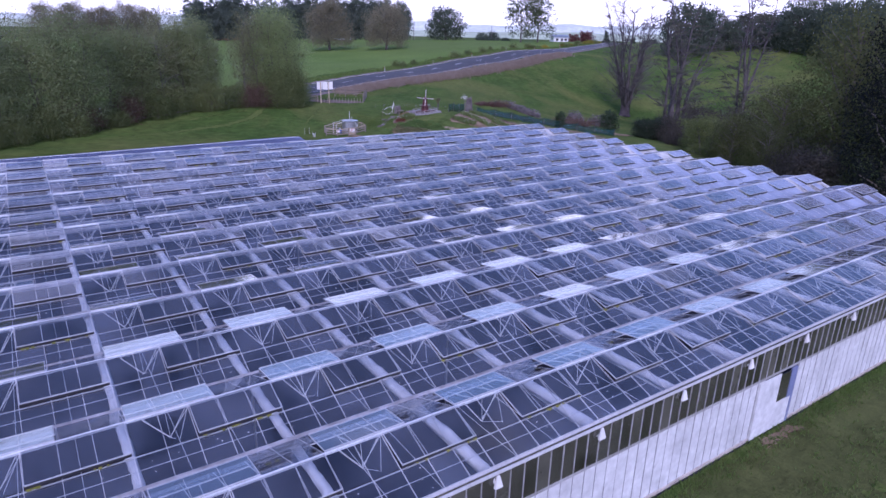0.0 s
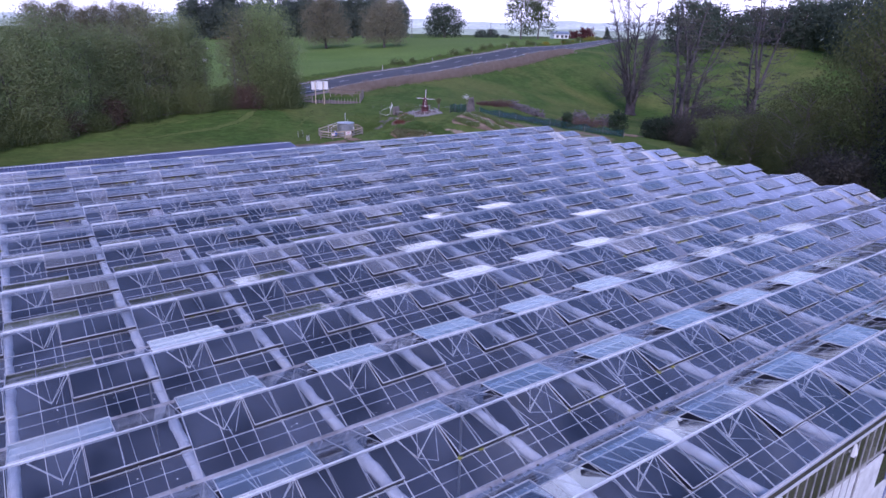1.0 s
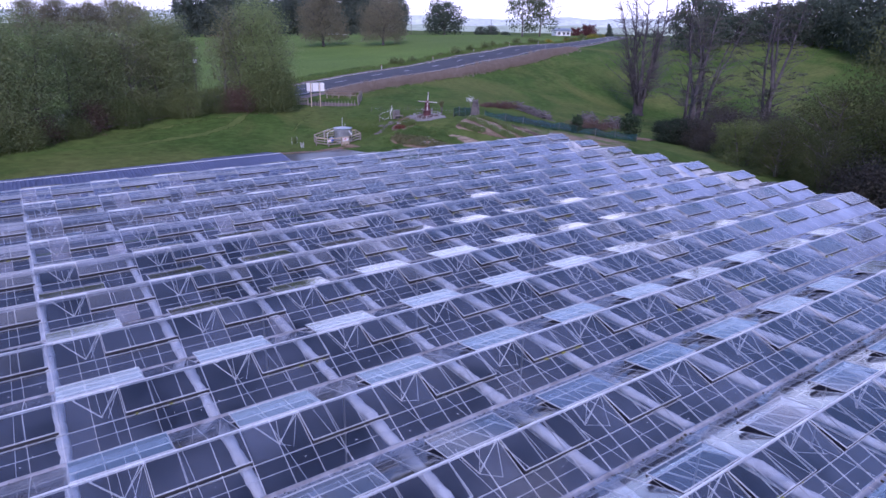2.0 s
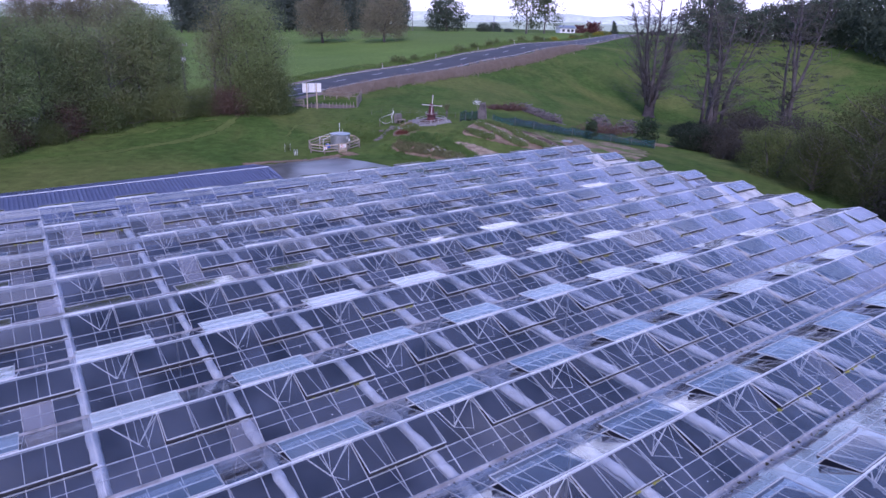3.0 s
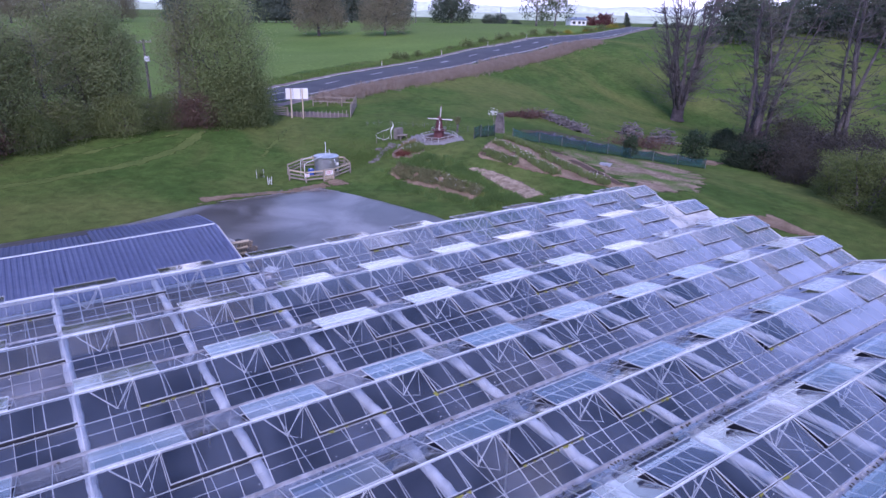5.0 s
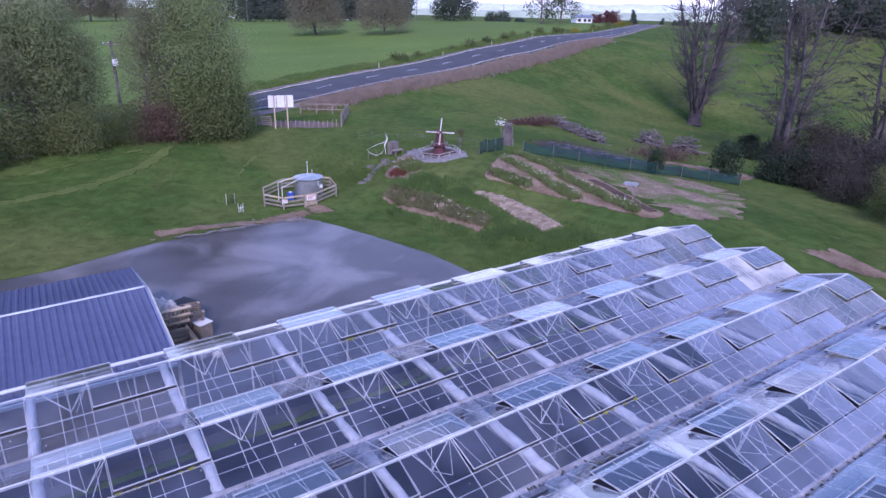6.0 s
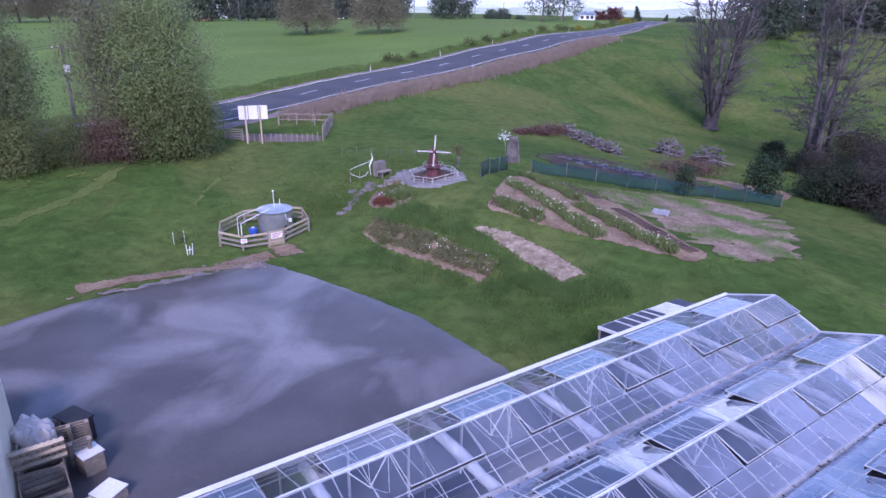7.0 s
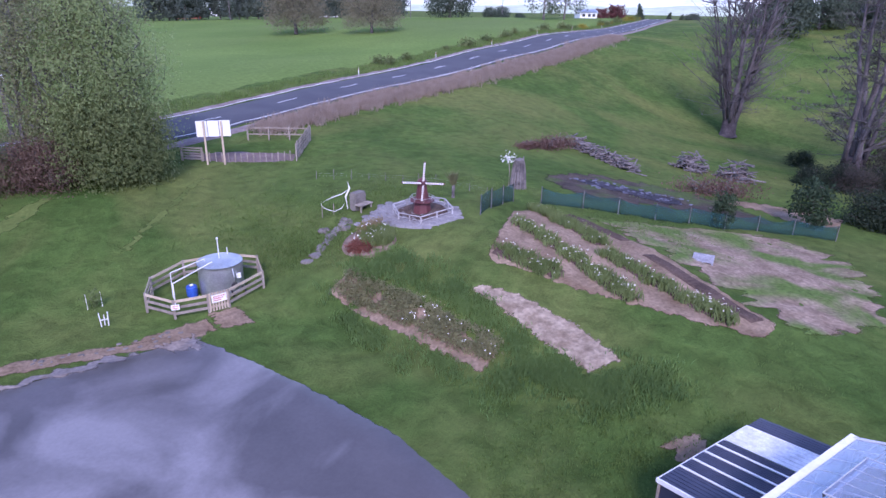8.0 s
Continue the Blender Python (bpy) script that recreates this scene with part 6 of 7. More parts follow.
for i, (a, b, w, white, planted) in enumerate(ROWS_PLANTED):
    le, ri = row_edges(a, b, w)
    bed = thing("flower_row" if planted else "tilled_row", pose(0, 0, 0), ("row of green iris clumps with white flowers" if white > 0.3 else "row of green iris clumps with few flowers") if planted else "bare row of dark tilled soil", "flower bed", "rows of the flower garden")
    draped("bed_soil", le, ri, 40, 8, DARK_SOIL, 0.09, 0.07, 90 + i, bed)
    if planted:
        ln_ = math.hypot(b[0] - a[0], b[1] - a[1])
        sp = scatter(le, ri, int(ln_ * w * 22), 300 + i)
        tagged(share("iris_leaves", tufts("iris_leaves", sp, 14, 0.42, 0.05, LEAF_IRIS, 310 + i), bed), kind="stuff")
        n = int(len(sp) * 0.5 * white)
        if n:
            c = sp[rng(i).randint(0, len(sp), n)] + np.c_[rng(i + 5).randn(n, 2) * 0.12, rng(i + 9).uniform(0.32, 0.52, n)]
            tagged(share("iris_bloom", leaves_mesh("iris_bloom", np.repeat(c, 3, 0) + rng(i).randn(n * 3, 3) * 0.02, np.full(n * 3, 0.055), CREAM_PETAL, 320 + i), bed), "white iris flowers", kind="stuff")

lower = thing("perennial_bed", pose(0, 0, 0), "weedy perennial bed with pale and yellow flowers", "flower bed")
le, ri = [(-5.0, 19.0), (-4.0, 14.6), (-2.9, 10.1)], [(-3.5, 19.7), (-2.5, 15.2), (-1.45, 10.8)]
draped("bed_soil", le, ri, 60, 12, SOIL, 0.05, 0.14, 95, lower)
le2, ri2 = [(-4.5, 19.0), (-3.5, 14.8), (-2.35, 10.6)], [(-3.4, 19.4), (-2.35, 15.2), (-1.35, 11.2)]
sp = scatter(le2, ri2, 700, 330)
sp = sp[np.sin(sp[:, 0] * 3.1 + sp[:, 1] * 0.9) + np.sin(sp[:, 1] * 2.3 - sp[:, 0]) > -1.45]
tagged(share("perennial_leaves", leaves_mesh("perennial_leaves", np.repeat(sp, 26, 0) + rng(3).randn(len(sp) * 26, 3) * np.array([0.12, 0.12, 0.08]) + np.array([0, 0, 0.15]), rng(4).uniform(0.04, 0.1, len(sp) * 26), LEAF_PERENNIAL, 331), lower), kind="stuff")
sp2 = scatter(le2[1:], ri2[1:], 34, 333)
tagged(share("perennial_flowers", leaves_mesh("perennial_flowers", np.repeat(sp2, 3, 0) + np.array([0, 0, 0.32]), np.full(102, 0.06), PETAL, 334), lower), kind="stuff")

tagged(draped("soil_patch", [(-0.45, 14.8), (-0.2, 12.4), (-0.15, 10.4), (-0.1, 8.0)], [(0.5, 14.6), (1.35, 13.0), (1.95, 10.3), (1.75, 7.6)], 60, 24, PALE_SOIL, 0.035, 0.12, 97), "pale bare soil strip in the grass", "soil", kind="structure")
for i, (le, ri) in enumerate((([(-19.0, 20.7), (-16.5, 20.5), (-14.5, 20.2), (-11.6, 19.7)], [(-19.0, 19.4), (-16.4, 19.3), (-14.4, 19.0), (-11.4, 18.6)]), ([(-12.9, 19.9), (-11.0, 20.2), (-9.7, 20.3)], [(-12.7, 18.5), (-10.8, 18.5), (-9.4, 18.8)]), ([(-9.8, 20.5), (-9.7, 18.6)], [(-8.3, 20.5), (-8.0, 18.3)]), ([(-19.5, 19.3), (-17, 19.4)], [(-19.3, 18.7), (-16.8, 18.9)]))):
    tagged(draped("soil_patch", le, ri, 26, 10, SOIL, 0.035, 0.2, 110 + i), "washed-out pale soil along the yard's edge", "soil", kind="structure")
for i, (le, ri) in enumerate((([(-18.5, 19.0), (-15.5, 19.2), (-12.6, 19.2)], [(-18.0, 18.2), (-15.2, 18.0), (-12.2, 18.1)]), ([(-12.4, 19.0), (-10.2, 19.1)], [(-11.8, 17.6), (-10.2, 17.2)]))):
    tagged(draped("soil_patch", le, ri, 34, 14, MUD, 0.062, 0.35, 140 + i), "muddy pale soil washed onto the asphalt", "soil", kind="structure")
tagged(draped("soil_patch", [(-0.9, 4.5), (-0.8, 3.3)], [(0.9, 4.4), (0.8, 3.2)], 18, 18, SOIL, 0.03, 0.25, 120), "bare soil beside the lean-to", "soil", kind="structure")
tagged(draped("soil_patch", [(-24.4, -38.46), (-24.1, -39.1)], [(-21.8, -38.46), (-22.0, -39.2)], 16, 14, SOIL, 0.04, 0.25, 121), "bare soil trodden before the door", "soil", kind="structure")

mound = thing("planted_mound", pose(0, 0, 0), "round mounded bed with rust and green plants", "flower bed")
MOUND = (-1.5, 21.35)


def on_mound(count, seed, dx, dy, rx, ry, lift):
    """Places scattered over a part of the mound."""
    q = rng(seed)
    a, d = q.rand(count) * 6.283, np.sqrt(q.rand(count))
    x, y = MOUND[0] + dx + rx * d * np.cos(a), MOUND[1] + dy + ry * d * np.sin(a)
    return np.c_[x, y, land(x, y) + 0.16 + lift]


bed_sheet("bed_soil", [(MOUND[0] + 1.35 * math.cos(k * 0.6283), MOUND[1] + 1.75 * math.sin(k * 0.6283)) for k in range(10)], surface("mounded soil", (0.15, 0.105, 0.08), (0.27, 0.2, 0.155), 0.95, scale=1.6, fine=8, bump=0.05, grain=0.3, spec=0.1), 0.16, mound)
tagged(share("mound_leaves", tufts("mound_leaves", on_mound(190, 6, 0.35, -0.3, 0.6, 0.95, -0.02), 16, 0.48, 0.05, LEAF_IRIS, 131), mound), kind="stuff")
m2 = np.repeat(on_mound(120, 8, -0.65, -0.3, 0.55, 0.85, 0.08), 16, 0)
tagged(share("rust_foliage", leaves_mesh("rust_foliage", m2 + rng(2).randn(len(m2), 3) * 0.09, np.full(len(m2), 0.07), RUST, 132), mound), "rust red low plants", kind="stuff")
m4 = np.repeat(on_mound(90, 18, 0.55, 0.85, 0.6, 0.55, 0.22), 22, 0)
tagged(share("brown_shrub", leaves_mesh("brown_shrub", m4 + rng(12).randn(len(m4), 3) * np.array([0.12, 0.12, 0.14]), np.full(len(m4), 0.065), LEAF_BROWN, 134), mound), "yellow-brown shrub", kind="stuff")
m3 = np.repeat(on_mound(36, 9, 0.1, 0.2, 0.9, 1.1, 0.42), 3, 0)
tagged(share("mound_flowers", leaves_mesh("mound_flowers", m3 + rng(13).randn(len(m3), 3) * 0.02, np.full(len(m3), 0.055), PETAL, 133), mound), kind="stuff")


def stone_mesh(seed):
    r = rng(seed)
    bm = bmesh.new()
    bmesh.ops.create_icosphere(bm, subdivisions=2, radius=1)
    f = r.randn(4, 3) * 1.4
    for v in bm.verts:
        k = 1 + 0.12 * sum(math.sin(2 * v.co.dot(Vector(a))) for a in f)
        v.co = v.co * k
        v.co.z = min(v.co.z, 0.62)
    return mesh_of("step_stone", bm, STONE)


stones = [stone_mesh(140 + i) for i in range(3)]
r = rng(17)
for i in range(11):
    u = i / 10
    x, y = -1.3 - 2.9 * u + 0.1 * math.sin(i * 3), 24.9 - 2.5 * u
    tagged(share("step_stone", stones[i % 3], None, pose(x, y, lie(x, y) - 0.02, 0, 0, r.rand() * 360) @ Matrix.Diagonal((0.36, 0.27, 0.17, 1))), "flat grey stepping stone up the bank", "stone", "stepping stones on the bank")
for i in range(16):
    x, y = -1.4 + r.uniform(-0.9, 0.9), 24.6 + r.uniform(-0.7, 0.9)
    s = r.uniform(0.12, 0.3)
    tagged(share("bank_stone", stones[i % 3], None, pose(x, y, lie(x, y), 0, 0, r.rand() * 360) @ Matrix.Diagonal((s, s * 0.8, s * 0.7, 1))), "rounded grey stone on the bank", "stone", "stones on the bank")
for i in range(26):
    u = r.rand()
    x, y = -16.3 + 5.6 * u, 20.0 - 0.6 * u + r.uniform(-0.3, 0.3)
    s = r.uniform(0.05, 0.12)
    tagged(share("edge_stone", stones[i % 3], None, pose(x, y, lie(x, y) + 0.02, 0, 0, r.rand() * 360) @ Matrix.Diagonal((s, s * 0.8, s * 0.6, 1))), "small pale stone at the yard's edge", "stone", "stones at the yard's edge")

stake = thing("white_plant_frame", pose(-13.35, 21.7, lie(-13.35, 21.7)), "small white plant frame in the lawn", "garden frame")
for a, b in (((-0.12, 0, -0.1), (-0.16, 0, 0.62)), ((0.12, 0, -0.1), (0.16, 0, 0.62)), ((-0.14, 0, 0.3), (0.14, 0, 0.3)), ((0, 0.1, -0.1), (0.02, 0.02, 0.5))):
    bm = bmesh.new()
    tube(bm, [a, b], [0.025, 0.02], 6)
    part("frame_rod", bm, WHITE, stake)
sapling = thing("staked_sapling", pose(-13.5, 23.4, lie(-13.5, 23.4)), "small sapling tied between two pale stakes", "plant")
for x in (-0.28, 0.28):
    bm = bmesh.new()
    tube(bm, [(x, 0, -0.1), (x, 0, 0.7)], [0.015, 0.012], 6)
    part("stake", bm, PETAL, sapling)
c = rng(5).randn(160, 3) * np.array([0.16, 0.16, 0.2]) + np.array([0, 0, 0.4])
share("leaves", leaves_mesh("leaves", c, np.full(160, 0.09), LEAF_BUSH, 150), sapling)
palm = thing("cabbage_tree", pose(4.9, 23.3, lie(4.9, 23.3)), "small cabbage tree with a tuft of blades", "plant")
bm = bmesh.new()
tube(bm, [(0, 0, -0.1), (0, 0, 0.5), (0.03, 0, 0.95)], [0.13, 0.1, 0.08], 8)
part("trunk", bm, LOG, palm)
share("leaf_tuft", tufts("leaf_tuft", [(0, 0, 0.75)] * 6, 26, 0.75, 0.04, LEAF_PERENNIAL, 151, 0.06), palm)
skid = pallet(12.4, 12.1, lie(12.4, 12.1) + 0.03, 30, label="pale grey pallet lying on bare soil", mat=surface("bleached pallet boards", (0.26, 0.26, 0.29), (0.36, 0.36, 0.4), 0.8, scale=3.0, fine=16))

# ---- log and brush heaps beyond the net ----
log_bm = bmesh.new()
tube(log_bm, [(-1, 0, 0), (-0.4, 0.03, 0.02), (0.4, -0.02, 0.0), (1, 0.03, 0.02)], [0.15, 0.14, 0.13, 0.1], 7)
log_me = mesh_of("log", log_bm, LOG)


def log_heap(x0, y0, x1, y1, count, seed, wide=1.6, high=1.3):
    r = rng(seed)
    h = thing("log_heap", pose(0, 0, 0), "untidy heap of bleached grey logs", "logs", "log heaps beyond the net")
    turn = math.degrees(math.atan2(y1 - y0, x1 - x0))
    for i in range(count):
        u, v = r.rand(), r.uniform(-1, 1)
        x, y = x0 + (x1 - x0) * u, y0 + (y1 - y0) * u + v * wide * 0.5
        z = lie(x, y) + r.rand() * high * (1 - abs(v)) + 0.05
        s = r.uniform(0.35, 0.95)
        share("log", log_me, h, pose(x, y, z, r.uniform(-20, 20), r.uniform(-22, 22), turn + r.uniform(-95, 95)) @ Matrix.Diagonal((s * 0.85, r.uniform(0.16, 0.62), r.uniform(0.16, 0.62), 1)))


log_heap(29.6, 38.2, 28.9, 30.4, 290, 160, 2.6, 1.2)
log_heap(37.6, 31.4, 39.8, 30.8, 150, 161, 2.4, 1.9)
log_heap(39.3, 28.0, 41.4, 26.8, 170, 162, 2.4, 1.9)
for i, (x, y, s) in enumerate(((25.4, 37.6, 0.9), (27.6, 38.2, 1.1), (29.8, 24.0, 1.5), (32.4, 23.4, 1.5), (23.0, 37.4, 0.6))):
    b = thing("brush_heap", pose(x, y, lie(x, y)), "heap of reddish brown dead brushwood", "brushwood", "brush heaps beyond the net")
    c = rng(170 + i).randn(1500, 3) * np.array([1.0, 0.7, 0.3]) * s + np.array([0, 0, 0.25 * s])
    c[:, 2] = np.abs(c[:, 2])
    tagged(share("brush", leaves_mesh("brush", c, rng(i).uniform(0.06, 0.2, 1500), BRUSH, 175 + i), b), kind="stuff")
    bm = bmesh.new()
    q = rng(180 + i)
    for _ in range(14):
        tube(bm, [(q.uniform(-.6, .6) * s, q.uniform(-.5, .5) * s, 0.1), (q.uniform(-1.2, 1.2) * s, q.uniform(-.8, .8) * s, 0.9 * s * q.rand() + 0.2)], [0.04, 0.015], 4)
    tagged(part("branch_tangle", bm, LOG, b), kind="stuff")
tagged(draped("soil_patch", [(15.5, 29.0), (21, 30), (26.5, 26.8), (29.5, 21.5)], [(14.5, 22.6), (19.0, 20.2), (23.0, 17.8), (26.6, 14.6)], 60, 40, DITCH, 0.025, 0.8, 190), "dark damp soil in the ditch", "soil", kind="structure")
tagged(draped("soil_patch", [(27.6, 21.4), (29.6, 19.4), (29.4, 16.6), (31.8, 14.0)], [(30.4, 22.0), (34.0, 20.0), (35.0, 17.6), (35.8, 15.4)], 40, 20, SOIL, 0.03, 0.5, 191), "pinkish bare soil bank beyond the net", "soil", kind="structure")
WET = feathered(surface("wet dark debris", (0.02, 0.019, 0.024), (0.055, 0.05, 0.065), 0.75, scale=1.3, fine=6, bump=0.08, grain=0.4, spec=0.15), 1.0, 1.1)
tagged(draped("wet_debris", [(18.6, 28.4), (21.4, 26.9), (23.2, 24.0), (24.6, 21.6)], [(18.4, 26.6), (19.4, 24.2), (20.4, 22.0), (22.4, 19.6)], 30, 14, WET, 0.05, 0.5, 192), "wet dark debris in the ditch", "debris", kind="structure")
q = rng(193)
rubble = stones[0].copy()
rubble.materials[0] = surface("bluish rubble", (0.035, 0.035, 0.05), (0.12, 0.12, 0.16), 0.6, scale=2.0, fine=8, own=0.6)
for i in range(70):
    u = q.rand()
    x, y = 19.6 + 4.4 * u + q.uniform(-1.6, 1.2), 27.2 - 5.4 * u + q.uniform(-1.4, 1.2)
    s = q.uniform(0.04, 0.17)
    tagged(share("rubble_stone", rubble, None, pose(x, y, lie(x, y) + 0.05, q.uniform(-20, 20), 0, q.rand() * 360) @ Matrix.Diagonal((s * 1.4, s * 0.8, s * 0.5, 1))), "grey rubble in the wet ditch", "rubble", "rubble in the ditch")

# ---- road sign, stock yard, gate ----
sign = thing("sign_board", pose(-3.55, 40.6, lie(-3.55, 40.6), 0, 0, -24), "three white sign panels on two posts", "sign")
for k in range(3):
    bm = bmesh.new()
    box(bm, -1.15 + k * 0.78, -0.42 + k * 0.78, -0.03, 0.03, 2.0 + 0.02 * k, 3.1 + 0.02 * k)
    part("sign_panel", bm, WHITE, sign)
for x in (-0.62, 0.55):
    bm = bmesh.new()
    box(bm, x - 0.06, x + 0.06, -0.16, -0.04, -0.2, 3.1)
    part("sign_post", bm, PALE_TIMBER, sign)


def post_fence(line, gap, high, rails, label, post_w=0.06, seed=1):
    f = thing("stock_fence", pose(0, 0, 0), label, "fence", "fences of the stock yard")
    r = rng(seed)
    for (x0, y0), (x1, y1) in zip(line, line[1:]):
        d = math.hypot(x1 - x0, y1 - y0)
        n = max(1, int(d / gap))
        for i in range(n + 1):
            x, y = x0 + (x1 - x0) * i / n, y0 + (y1 - y0) * i / n
            bm = bmesh.new()
            g = lie(x, y)
            bar(bm, (x, y, g - 0.1), (x + r.uniform(-.04, .04), y + r.uniform(-.04, .04), g + high * r.uniform(0.9, 1.05)), post_w)
            part("fence_post", bm, TIMBER, f)
        for h in rails:
            bm = bmesh.new()
            bar(bm, (x0, y0, lie(x0, y0) + h), (x1, y1, lie(x1, y1) + h), 0.035, 0.1)
            part("fence_rail", bm, TIMBER, f)


tagged(draped("soil_patch", [(-5.6, 42.8), (-2.3, 40.3), (1.6, 38.6)], [(-4.6, 44.2), (-0.6, 42.6), (2.6, 40.6)], 26, 14, surface("trodden yard soil", (0.12, 0.085, 0.075), (0.2, 0.15, 0.14), 0.95, scale=0.8, fine=6), 0.03, 0.4, 195), "brown trodden soil in the stock yard", "soil", kind="structure")
post_fence([(-4.2, 41.7), (-2.3, 40.4), (1.6, 38.6)], 0.42, 0.72, (), "brown timber paling fence of the small stock yard", seed=2)
post_fence([(1.6, 38.6), (4.8, 43.7)], 0.45, 1.3, (0.3, 0.6, 0.9, 1.2), "grey timber fence of the small stock yard", 0.07, seed=3)
post_fence([(4.8, 43.7), (0.4, 45.9)], 1.5, 1.15, (0.5, 1.0), "grey timber fence of the small stock yard", 0.1, seed=4)
post_fence([(-5.5, 42.3), (-4.3, 41.7)], 1.2, 1.0, (0.15, 0.35, 0.55, 0.75, 0.93), "open timber farm gate by the road", 0.12, seed=5)

wire_fence = thing("wire_fence", pose(0, 0, 0), "low wire fence of thin weathered posts", "fence")
q = rng(88)
WIRES = smooth_line([(1.0, 33.6), (3.4, 31.8), (4.9, 29.6), (6.5, 26.4), (7.4, 23.4)], 11)
for x, y in WIRES:
    bm = bmesh.new()
    g = lie(x, y)
    tube(bm, [(x, y, g - 0.2), (x + q.uniform(-0.05, 0.05), y, g + q.uniform(0.45, 0.7))], [0.022, 0.016], 6)
    part("fence_post", bm, LOG, wire_fence)
for h in (0.25, 0.4):
    bm = bmesh.new()
    tube(bm, [(x, y, lie(x, y) + h) for x, y in WIRES], [0.0016] * len(WIRES), 4, False)
    part("fence_wire", bm, GALV, wire_fence)

# ---- poles, wires and road marker posts ----
def power_pole(x, y, high, turn, box_at=0.0):
    p = thing("power_pole", pose(x, y, lie(x, y), 0, 0, turn), "grey wooden power pole with a crossarm", "pole", "power poles")
    bm = bmesh.new()
    tube(bm, [(0, 0, -0.3), (0, 0, high)], [0.16, 0.11], 9)
    part("pole_shaft", bm, LOG, p)
    bm = bmesh.new()
    box(bm, -0.9, 0.9, -0.16, -0.06, high - 0.35, high - 0.23)
    arm = part("crossarm", bm, TIMBER, p)
    for k in (-0.8, -0.3, 0.3, 0.8):
        bm = bmesh.new()
        tube(bm, [(k, -0.11, high - 0.23), (k, -0.11, high - 0.08)], [0.04, 0.03], 6)
        part("insulator", bm, WHITE, arm)
    if box_at:
        bm = bmesh.new()
        box(bm, -0.2, 0.2, -0.5, -0.15, box_at, box_at + 0.6)
        part("transformer", bm, WHITE, p, "pale transformer box")


power_pole(-15.4, 54.6, 6.4, 20, 4.1)
power_pole(57, 243, 8.5, 20)
power_pole(118, 215, 8.5, 20)
power_pole(182, 238, 8.5, 20)
power_pole(-48, 44, 7.5, 20)
for k in (-0.8, 0.8):
    bm = bmesh.new()
    a, b = Vector((-15.4 + k, 54.5, lie(-15.4, 54.6) + 6.3)), Vector((-48 + k, 44, lie(-48, 44) + 7.4))
    path = [a.lerp(b, i / 14) - Vector((0, 0, 1.1 * math.sin(math.pi * i / 14))) for i in range(15)]
    tube(bm, path, [0.018] * 15, 4, False)
    tagged(new("power_wire", mesh_of("power_wire", bm, BLACK)), "thin sagging overhead power wire", "wire", "power wires")
marker_bm = bmesh.new()
box(marker_bm, -0.05, 0.05, -0.02, 0.02, -0.1, 0.95)
marker_me = mesh_of("marker_shaft", marker_bm, PETAL)
band_bm2 = bmesh.new()
box(band_bm2, -0.052, 0.052, -0.022, 0.022, 0.72, 0.84)
reflector_me = mesh_of("reflector_band", band_bm2, RED)
for off, ids in ((-4.2, (74, 84, 95, 107, 120, 134, 150)), (4.2, (64, 77, 90, 104, 118, 133, 150))):
    line = beside(ROAD_LINE, off)
    for i in ids:
        x, y = line[i]
        p = thing("marker_post", pose(x, y, lie(x, y), 0, 0, 35), "slim white roadside marker post", "post", "roadside marker posts")
        share("marker_shaft", marker_me, p)
        share("reflector_band", reflector_me, p)


# ---- houses on the skyline ----
def house(x, y, turn, w, d, h, roof_h, wall_mat, roof_mat, label):
    z = lie(x, y)
    o = thing("far_house", pose(x, y, z, 0, 0, turn), label, "house", "houses on the skyline")
    bm = bmesh.new()
    box(bm, -w / 2, w / 2, -d / 2, d / 2, -0.5, h)
    part("house_wall", bm, wall_mat, o)
    bm = bmesh.new()
    e = 0.5
    vs = [bm.verts.new(p) for p in ((-w / 2 - e, -d / 2 - e, h), (w / 2 + e, -d / 2 - e, h), (w / 2 + e, d / 2 + e, h), (-w / 2 - e, d / 2 + e, h), (-w / 2 - e, 0, h + roof_h), (w / 2 + e, 0, h + roof_h))]
    for f in ((0, 1, 5, 4), (2, 3, 4, 5), (0, 4, 3), (1, 2, 5), (3, 2, 1, 0)):
        bm.faces.new([vs[i] for i in f])
    part("house_roof", bm, roof_mat, o)
    for k in (-0.28, 0.05, 0.32):
        bm = bmesh.new()
        box(bm, w * k - 0.6, w * k + 0.6, -d / 2 - 0.05, -d / 2 - 0.01, h * 0.35, h * 0.78)
        part("window", bm, BLACK, o, "dark window")


for x, y, turn, wd, hh, wall_m, roof_m, label in ((180, 183, -25, 7, 2.6, WHITE, GALV, "white house by the road with a pale roof"), (54, 293, -5, 9.5, 2.2, ROOF_RED, GALV, "low red farm shed with a pale roof"), (118, 292, -10, 9, 2.0, WHITE, GALV, "small white house among far trees"), (85, 362, -15, 8, 3.0, WHITE, GALV, "small white house among far trees")):
    house(x, y, turn, wd, 6, hh, 1.1, wall_m, roof_m, label)

# ---- roadside and meadow growth ----
for side in (1, -1):
    tagged(draped("road_shoulder", beside(ROAD_LINE, side * 3.4), beside(ROAD_LINE, side * (4.5 if side > 0 else 5.2)), 320, 5, surface("gravel shoulder", (0.17, 0.13, 0.13), (0.27, 0.22, 0.215), 0.95, scale=0.9, fine=7, grain=0.25), 0.1, 0.25, 49 + side), "pinkish gravel shoulder beside the road", "road shoulder", kind="structure")
verge = np.array(beside(ROAD_LINE, -6.3))
r = rng(51)
i = r.randint(46, 118, 4600)
v = verge[i] + r.randn(4600, 2) * 0.85
v = np.c_[v, land(v[:, 0], v[:, 1]) - 0.02]
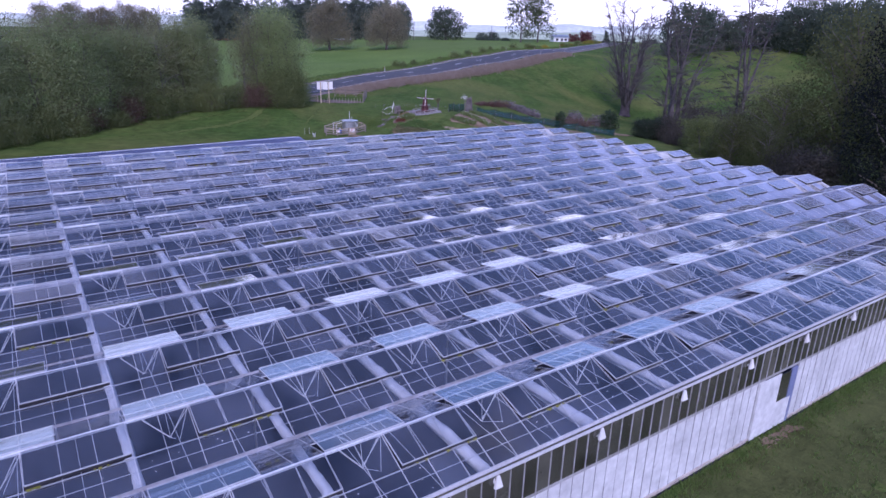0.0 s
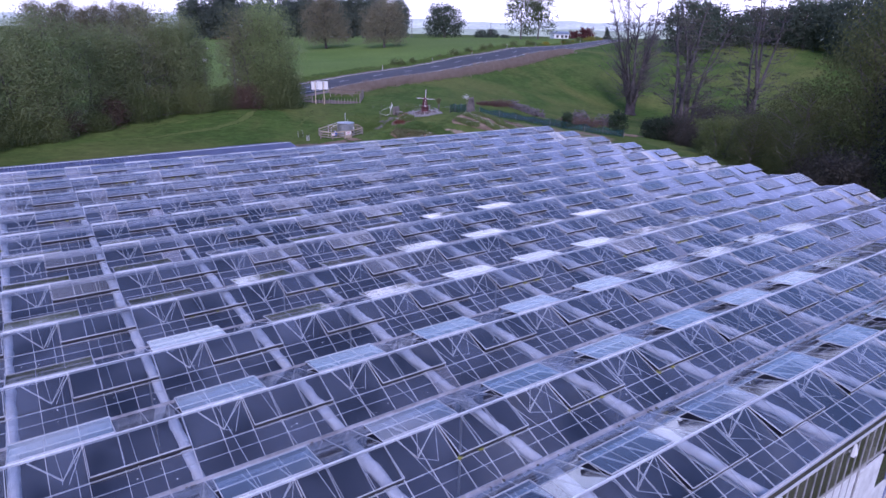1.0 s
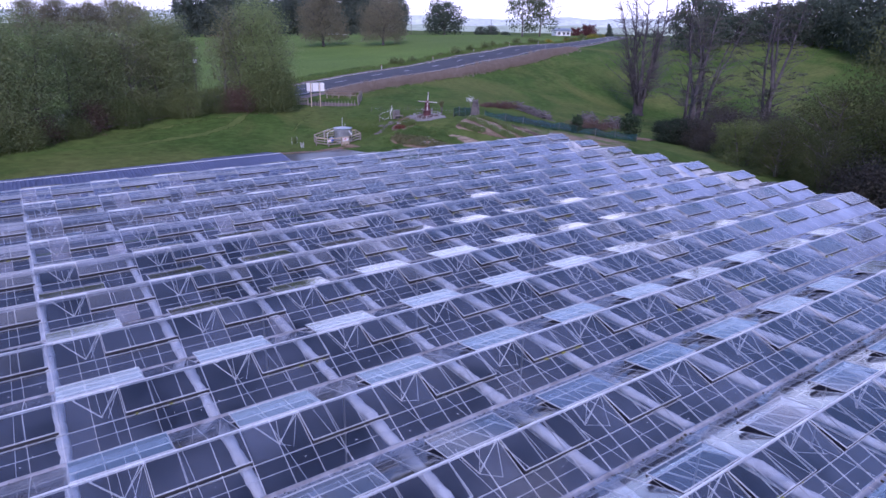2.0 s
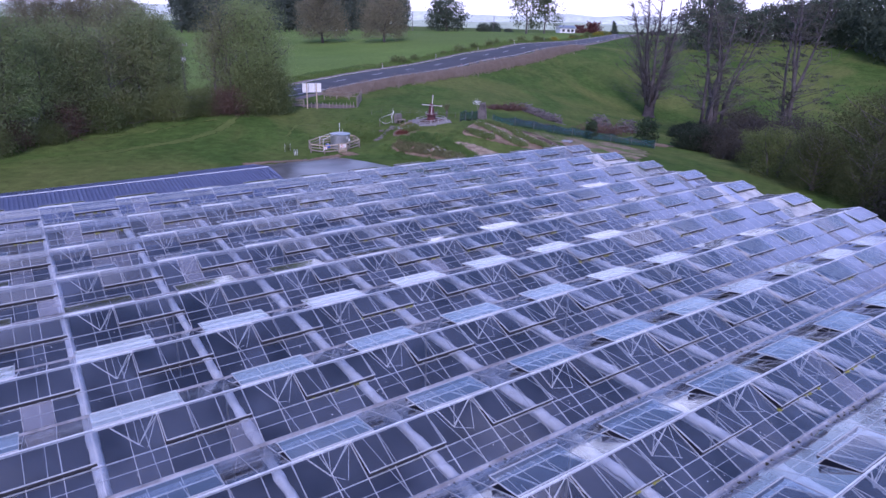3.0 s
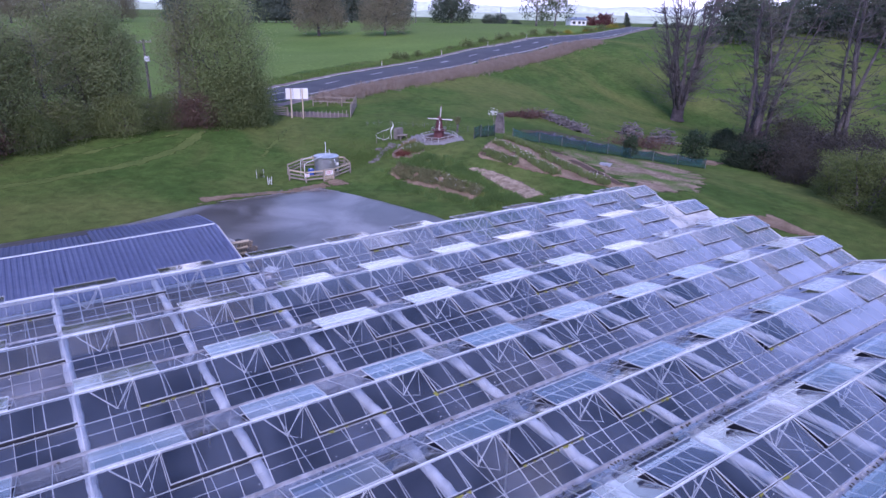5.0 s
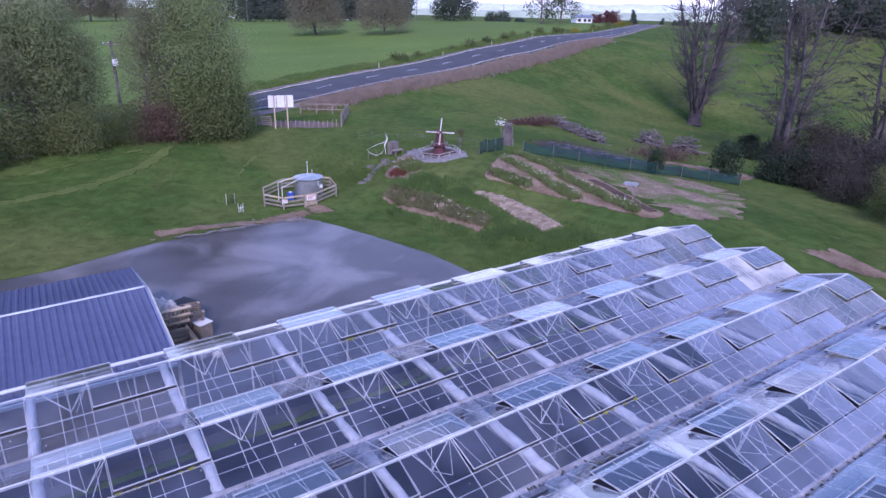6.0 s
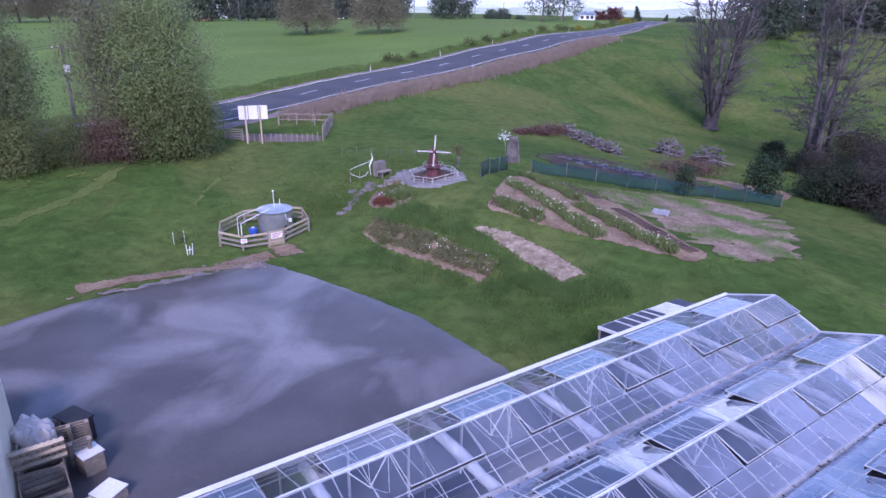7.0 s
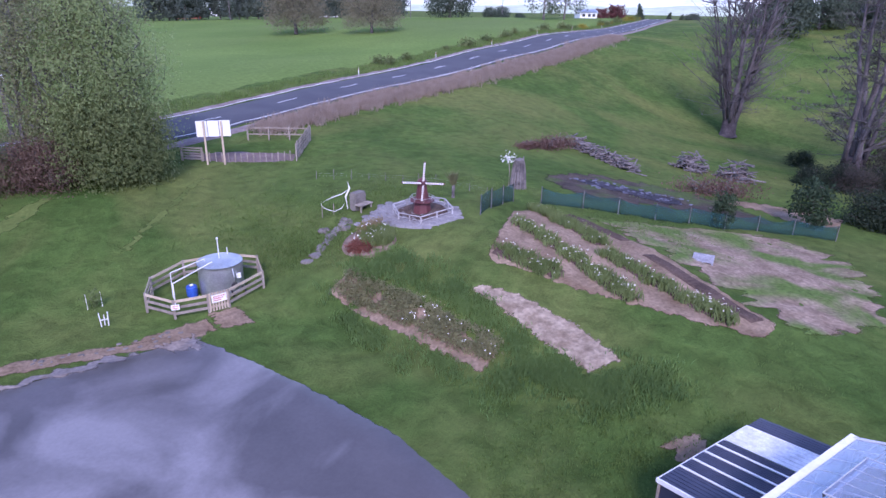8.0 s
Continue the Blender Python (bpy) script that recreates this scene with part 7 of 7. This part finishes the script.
tagged(new("dry_verge_grass", tufts("dry_verge_grass", v, 10, 0.85, 0.06, DRY, 52, 0.25)), "dry brown grass along the road verge", "grass", kind="stuff")
tagged(draped("far_pasture", beside(ROAD_LINE, 8.5), beside(ROAD_LINE, 300), 160, 70, FIELD, 0.22, 1.0, 48), "bright green pasture beyond the road", "pasture", kind="structure")
verge2 = np.array(beside(ROAD_LINE, 6.2))
i = r.randint(40, 170, 900)
v = verge2[i] + r.randn(900, 2) * 1.1
v = np.c_[v, land(v[:, 0], v[:, 1]) - 0.02]
tagged(new("green_verge_growth", tufts("green_verge_growth", v, 9, 0.42, 0.07, ROUGH_GRASS, 53, 0.3)), "rough green growth along the far verge", "grass", kind="stuff")
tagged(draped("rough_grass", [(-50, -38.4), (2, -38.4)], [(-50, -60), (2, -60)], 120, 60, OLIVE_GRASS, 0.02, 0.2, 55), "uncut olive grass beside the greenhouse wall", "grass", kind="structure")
spots = []
for x, y, dx, dy, n in ((-3.4, 24.0, 1.3, 1.2, 340), (13, 17.5, 3, 2.4, 200), (-22, -42.5, 9, 1.9, 500), (-4.5, 27.5, 2.5, 2.5, 260), (-2, 5.5, 3.2, 1.6, 300), (4, 27, 3.5, 1.6, 240)):
    spots.append(np.c_[x + r.randn(n) * dx, y + r.randn(n) * dy])
spots.append(np.c_[r.uniform(-48, -1, 900), -38.55 - np.abs(r.randn(900)) * 0.22])
q = np.concatenate(spots)
q = q[~((q[:, 0] < -6) & (q[:, 1] < 19) & (q[:, 1] > -38.5))]
q = q[~((q[:, 0] > 1.5) & (q[:, 0] < 10.5) & (q[:, 1] > 6) & (q[:, 1] < 20.5))]
q = np.array([p for p in q if not inside(p[0], p[1], TERR)])
q = np.c_[q, land(q[:, 0], q[:, 1]) - 0.02]
tagged(new("grass_tufts", tufts("grass_tufts", q, 14, 0.15, 0.025, ROUGH_GRASS, 54, 0.26)), "tufts of rough green grass", "grass", kind="stuff")
lush = []
for x, y, dx, dy, n in ((-1.55, 17.6, 0.4, 1.1, 130), (-0.9, 14.2, 0.35, 1.3, 150), (-0.85, 10.6, 0.3, 1.3, 150), (-0.7, 8.6, 0.45, 0.7, 230), (-1.9, 9.4, 0.6, 0.35, 120), (-0.2, 7.2, 0.6, 0.35, 150), (0.9, 6.5, 0.7, 0.4, 110), (-2.3, 19.2, 0.6, 0.6, 120), (2.0, 6.9, 0.4, 0.6, 40), (-4.95, 15.0, 0.2, 1.8, 90), (-3.6, 11.4, 0.2, 0.9, 50)):
    lush.append(np.c_[x + r.randn(n) * dx, y + r.randn(n) * dy])
q = np.concatenate(lush)
q = q[np.sin(q[:, 0] * 3.7 + q[:, 1] * 1.3) + np.sin(q[:, 1] * 2.9 - q[:, 0] * 1.9) > -0.75]
q = q[~((q[:, 0] > 0.0) & (q[:, 0] < 1.7) & (q[:, 1] > 7.6) & (q[:, 1] < 13.6))]
q = np.c_[q, land(q[:, 0], q[:, 1]) - 0.02]
tagged(new("lush_grass", tufts("lush_grass", q, 24, 0.28, 0.034, leafage("lush grass blades", (0.07, 0.135, 0.044), (0.2, 0.31, 0.095), 0.5), 62, 0.2)), "lush dark green grass between the beds", "grass", kind="stuff")
shrub = leaves_mesh("verge_shrub", rng(56).randn(420, 3) * np.array([0.5, 0.5, 0.35]) + np.array([0, 0, 0.45]), rng(57).uniform(0.12, 0.3, 420), LEAF_BUSH, 58)
gorse = leaves_mesh("verge_gorse", rng(59).randn(420, 3) * np.array([0.6, 0.5, 0.35]) + np.array([0, 0, 0.45]), rng(60).uniform(0.12, 0.3, 420), leafage("gorse blossom", (0.16, 0.15, 0.03), (0.42, 0.36, 0.06), 1.0), 61)
line = beside(ROAD_LINE, 6.6)
for i in range(34):
    x, y = line[r.randint(70, 185)]
    x, y = x + r.randn() * 0.8, y + abs(r.randn()) * 1.6
    yellow = x > 95 and r.rand() < 0.5
    s = r.uniform(0.5, 1.3)
    tagged(share("verge_gorse" if yellow else "verge_shrub", gorse if yellow else shrub, None, pose(x, y, lie(x, y), 0, 0, r.rand() * 360) @ Matrix.Diagonal((s, s, s, 1))), "yellow gorse bush on the road verge" if yellow else "small dark shrub on the road verge", "bush", "shrubs on the far verge")
for i, (le, ri) in enumerate((([(-35.5, 25.6), (-27.6, 27.2), (-21.1, 29.2), (-17.4, 31.4), (-13.2, 37.0)], [(-34.8, 27.2), (-27.6, 28.6), (-21.6, 30.6), (-18.8, 32.2), (-14.6, 37.6)]), ([(-32.4, 32.0), (-23.6, 33.6), (-15.9, 36.4)], [(-32.4, 33.0), (-23.6, 34.5), (-16.2, 37.2)]), ([(-12.2, 28.4), (-5.9, 37.6)], [(-11.2, 28.6), (-4.9, 37.8)]))):
    tagged(draped("worn_track", le, ri, 50, 9, TRACK, 0.02, 0.3, 196 + i), "paler trodden track across the grass", "track", kind="structure")
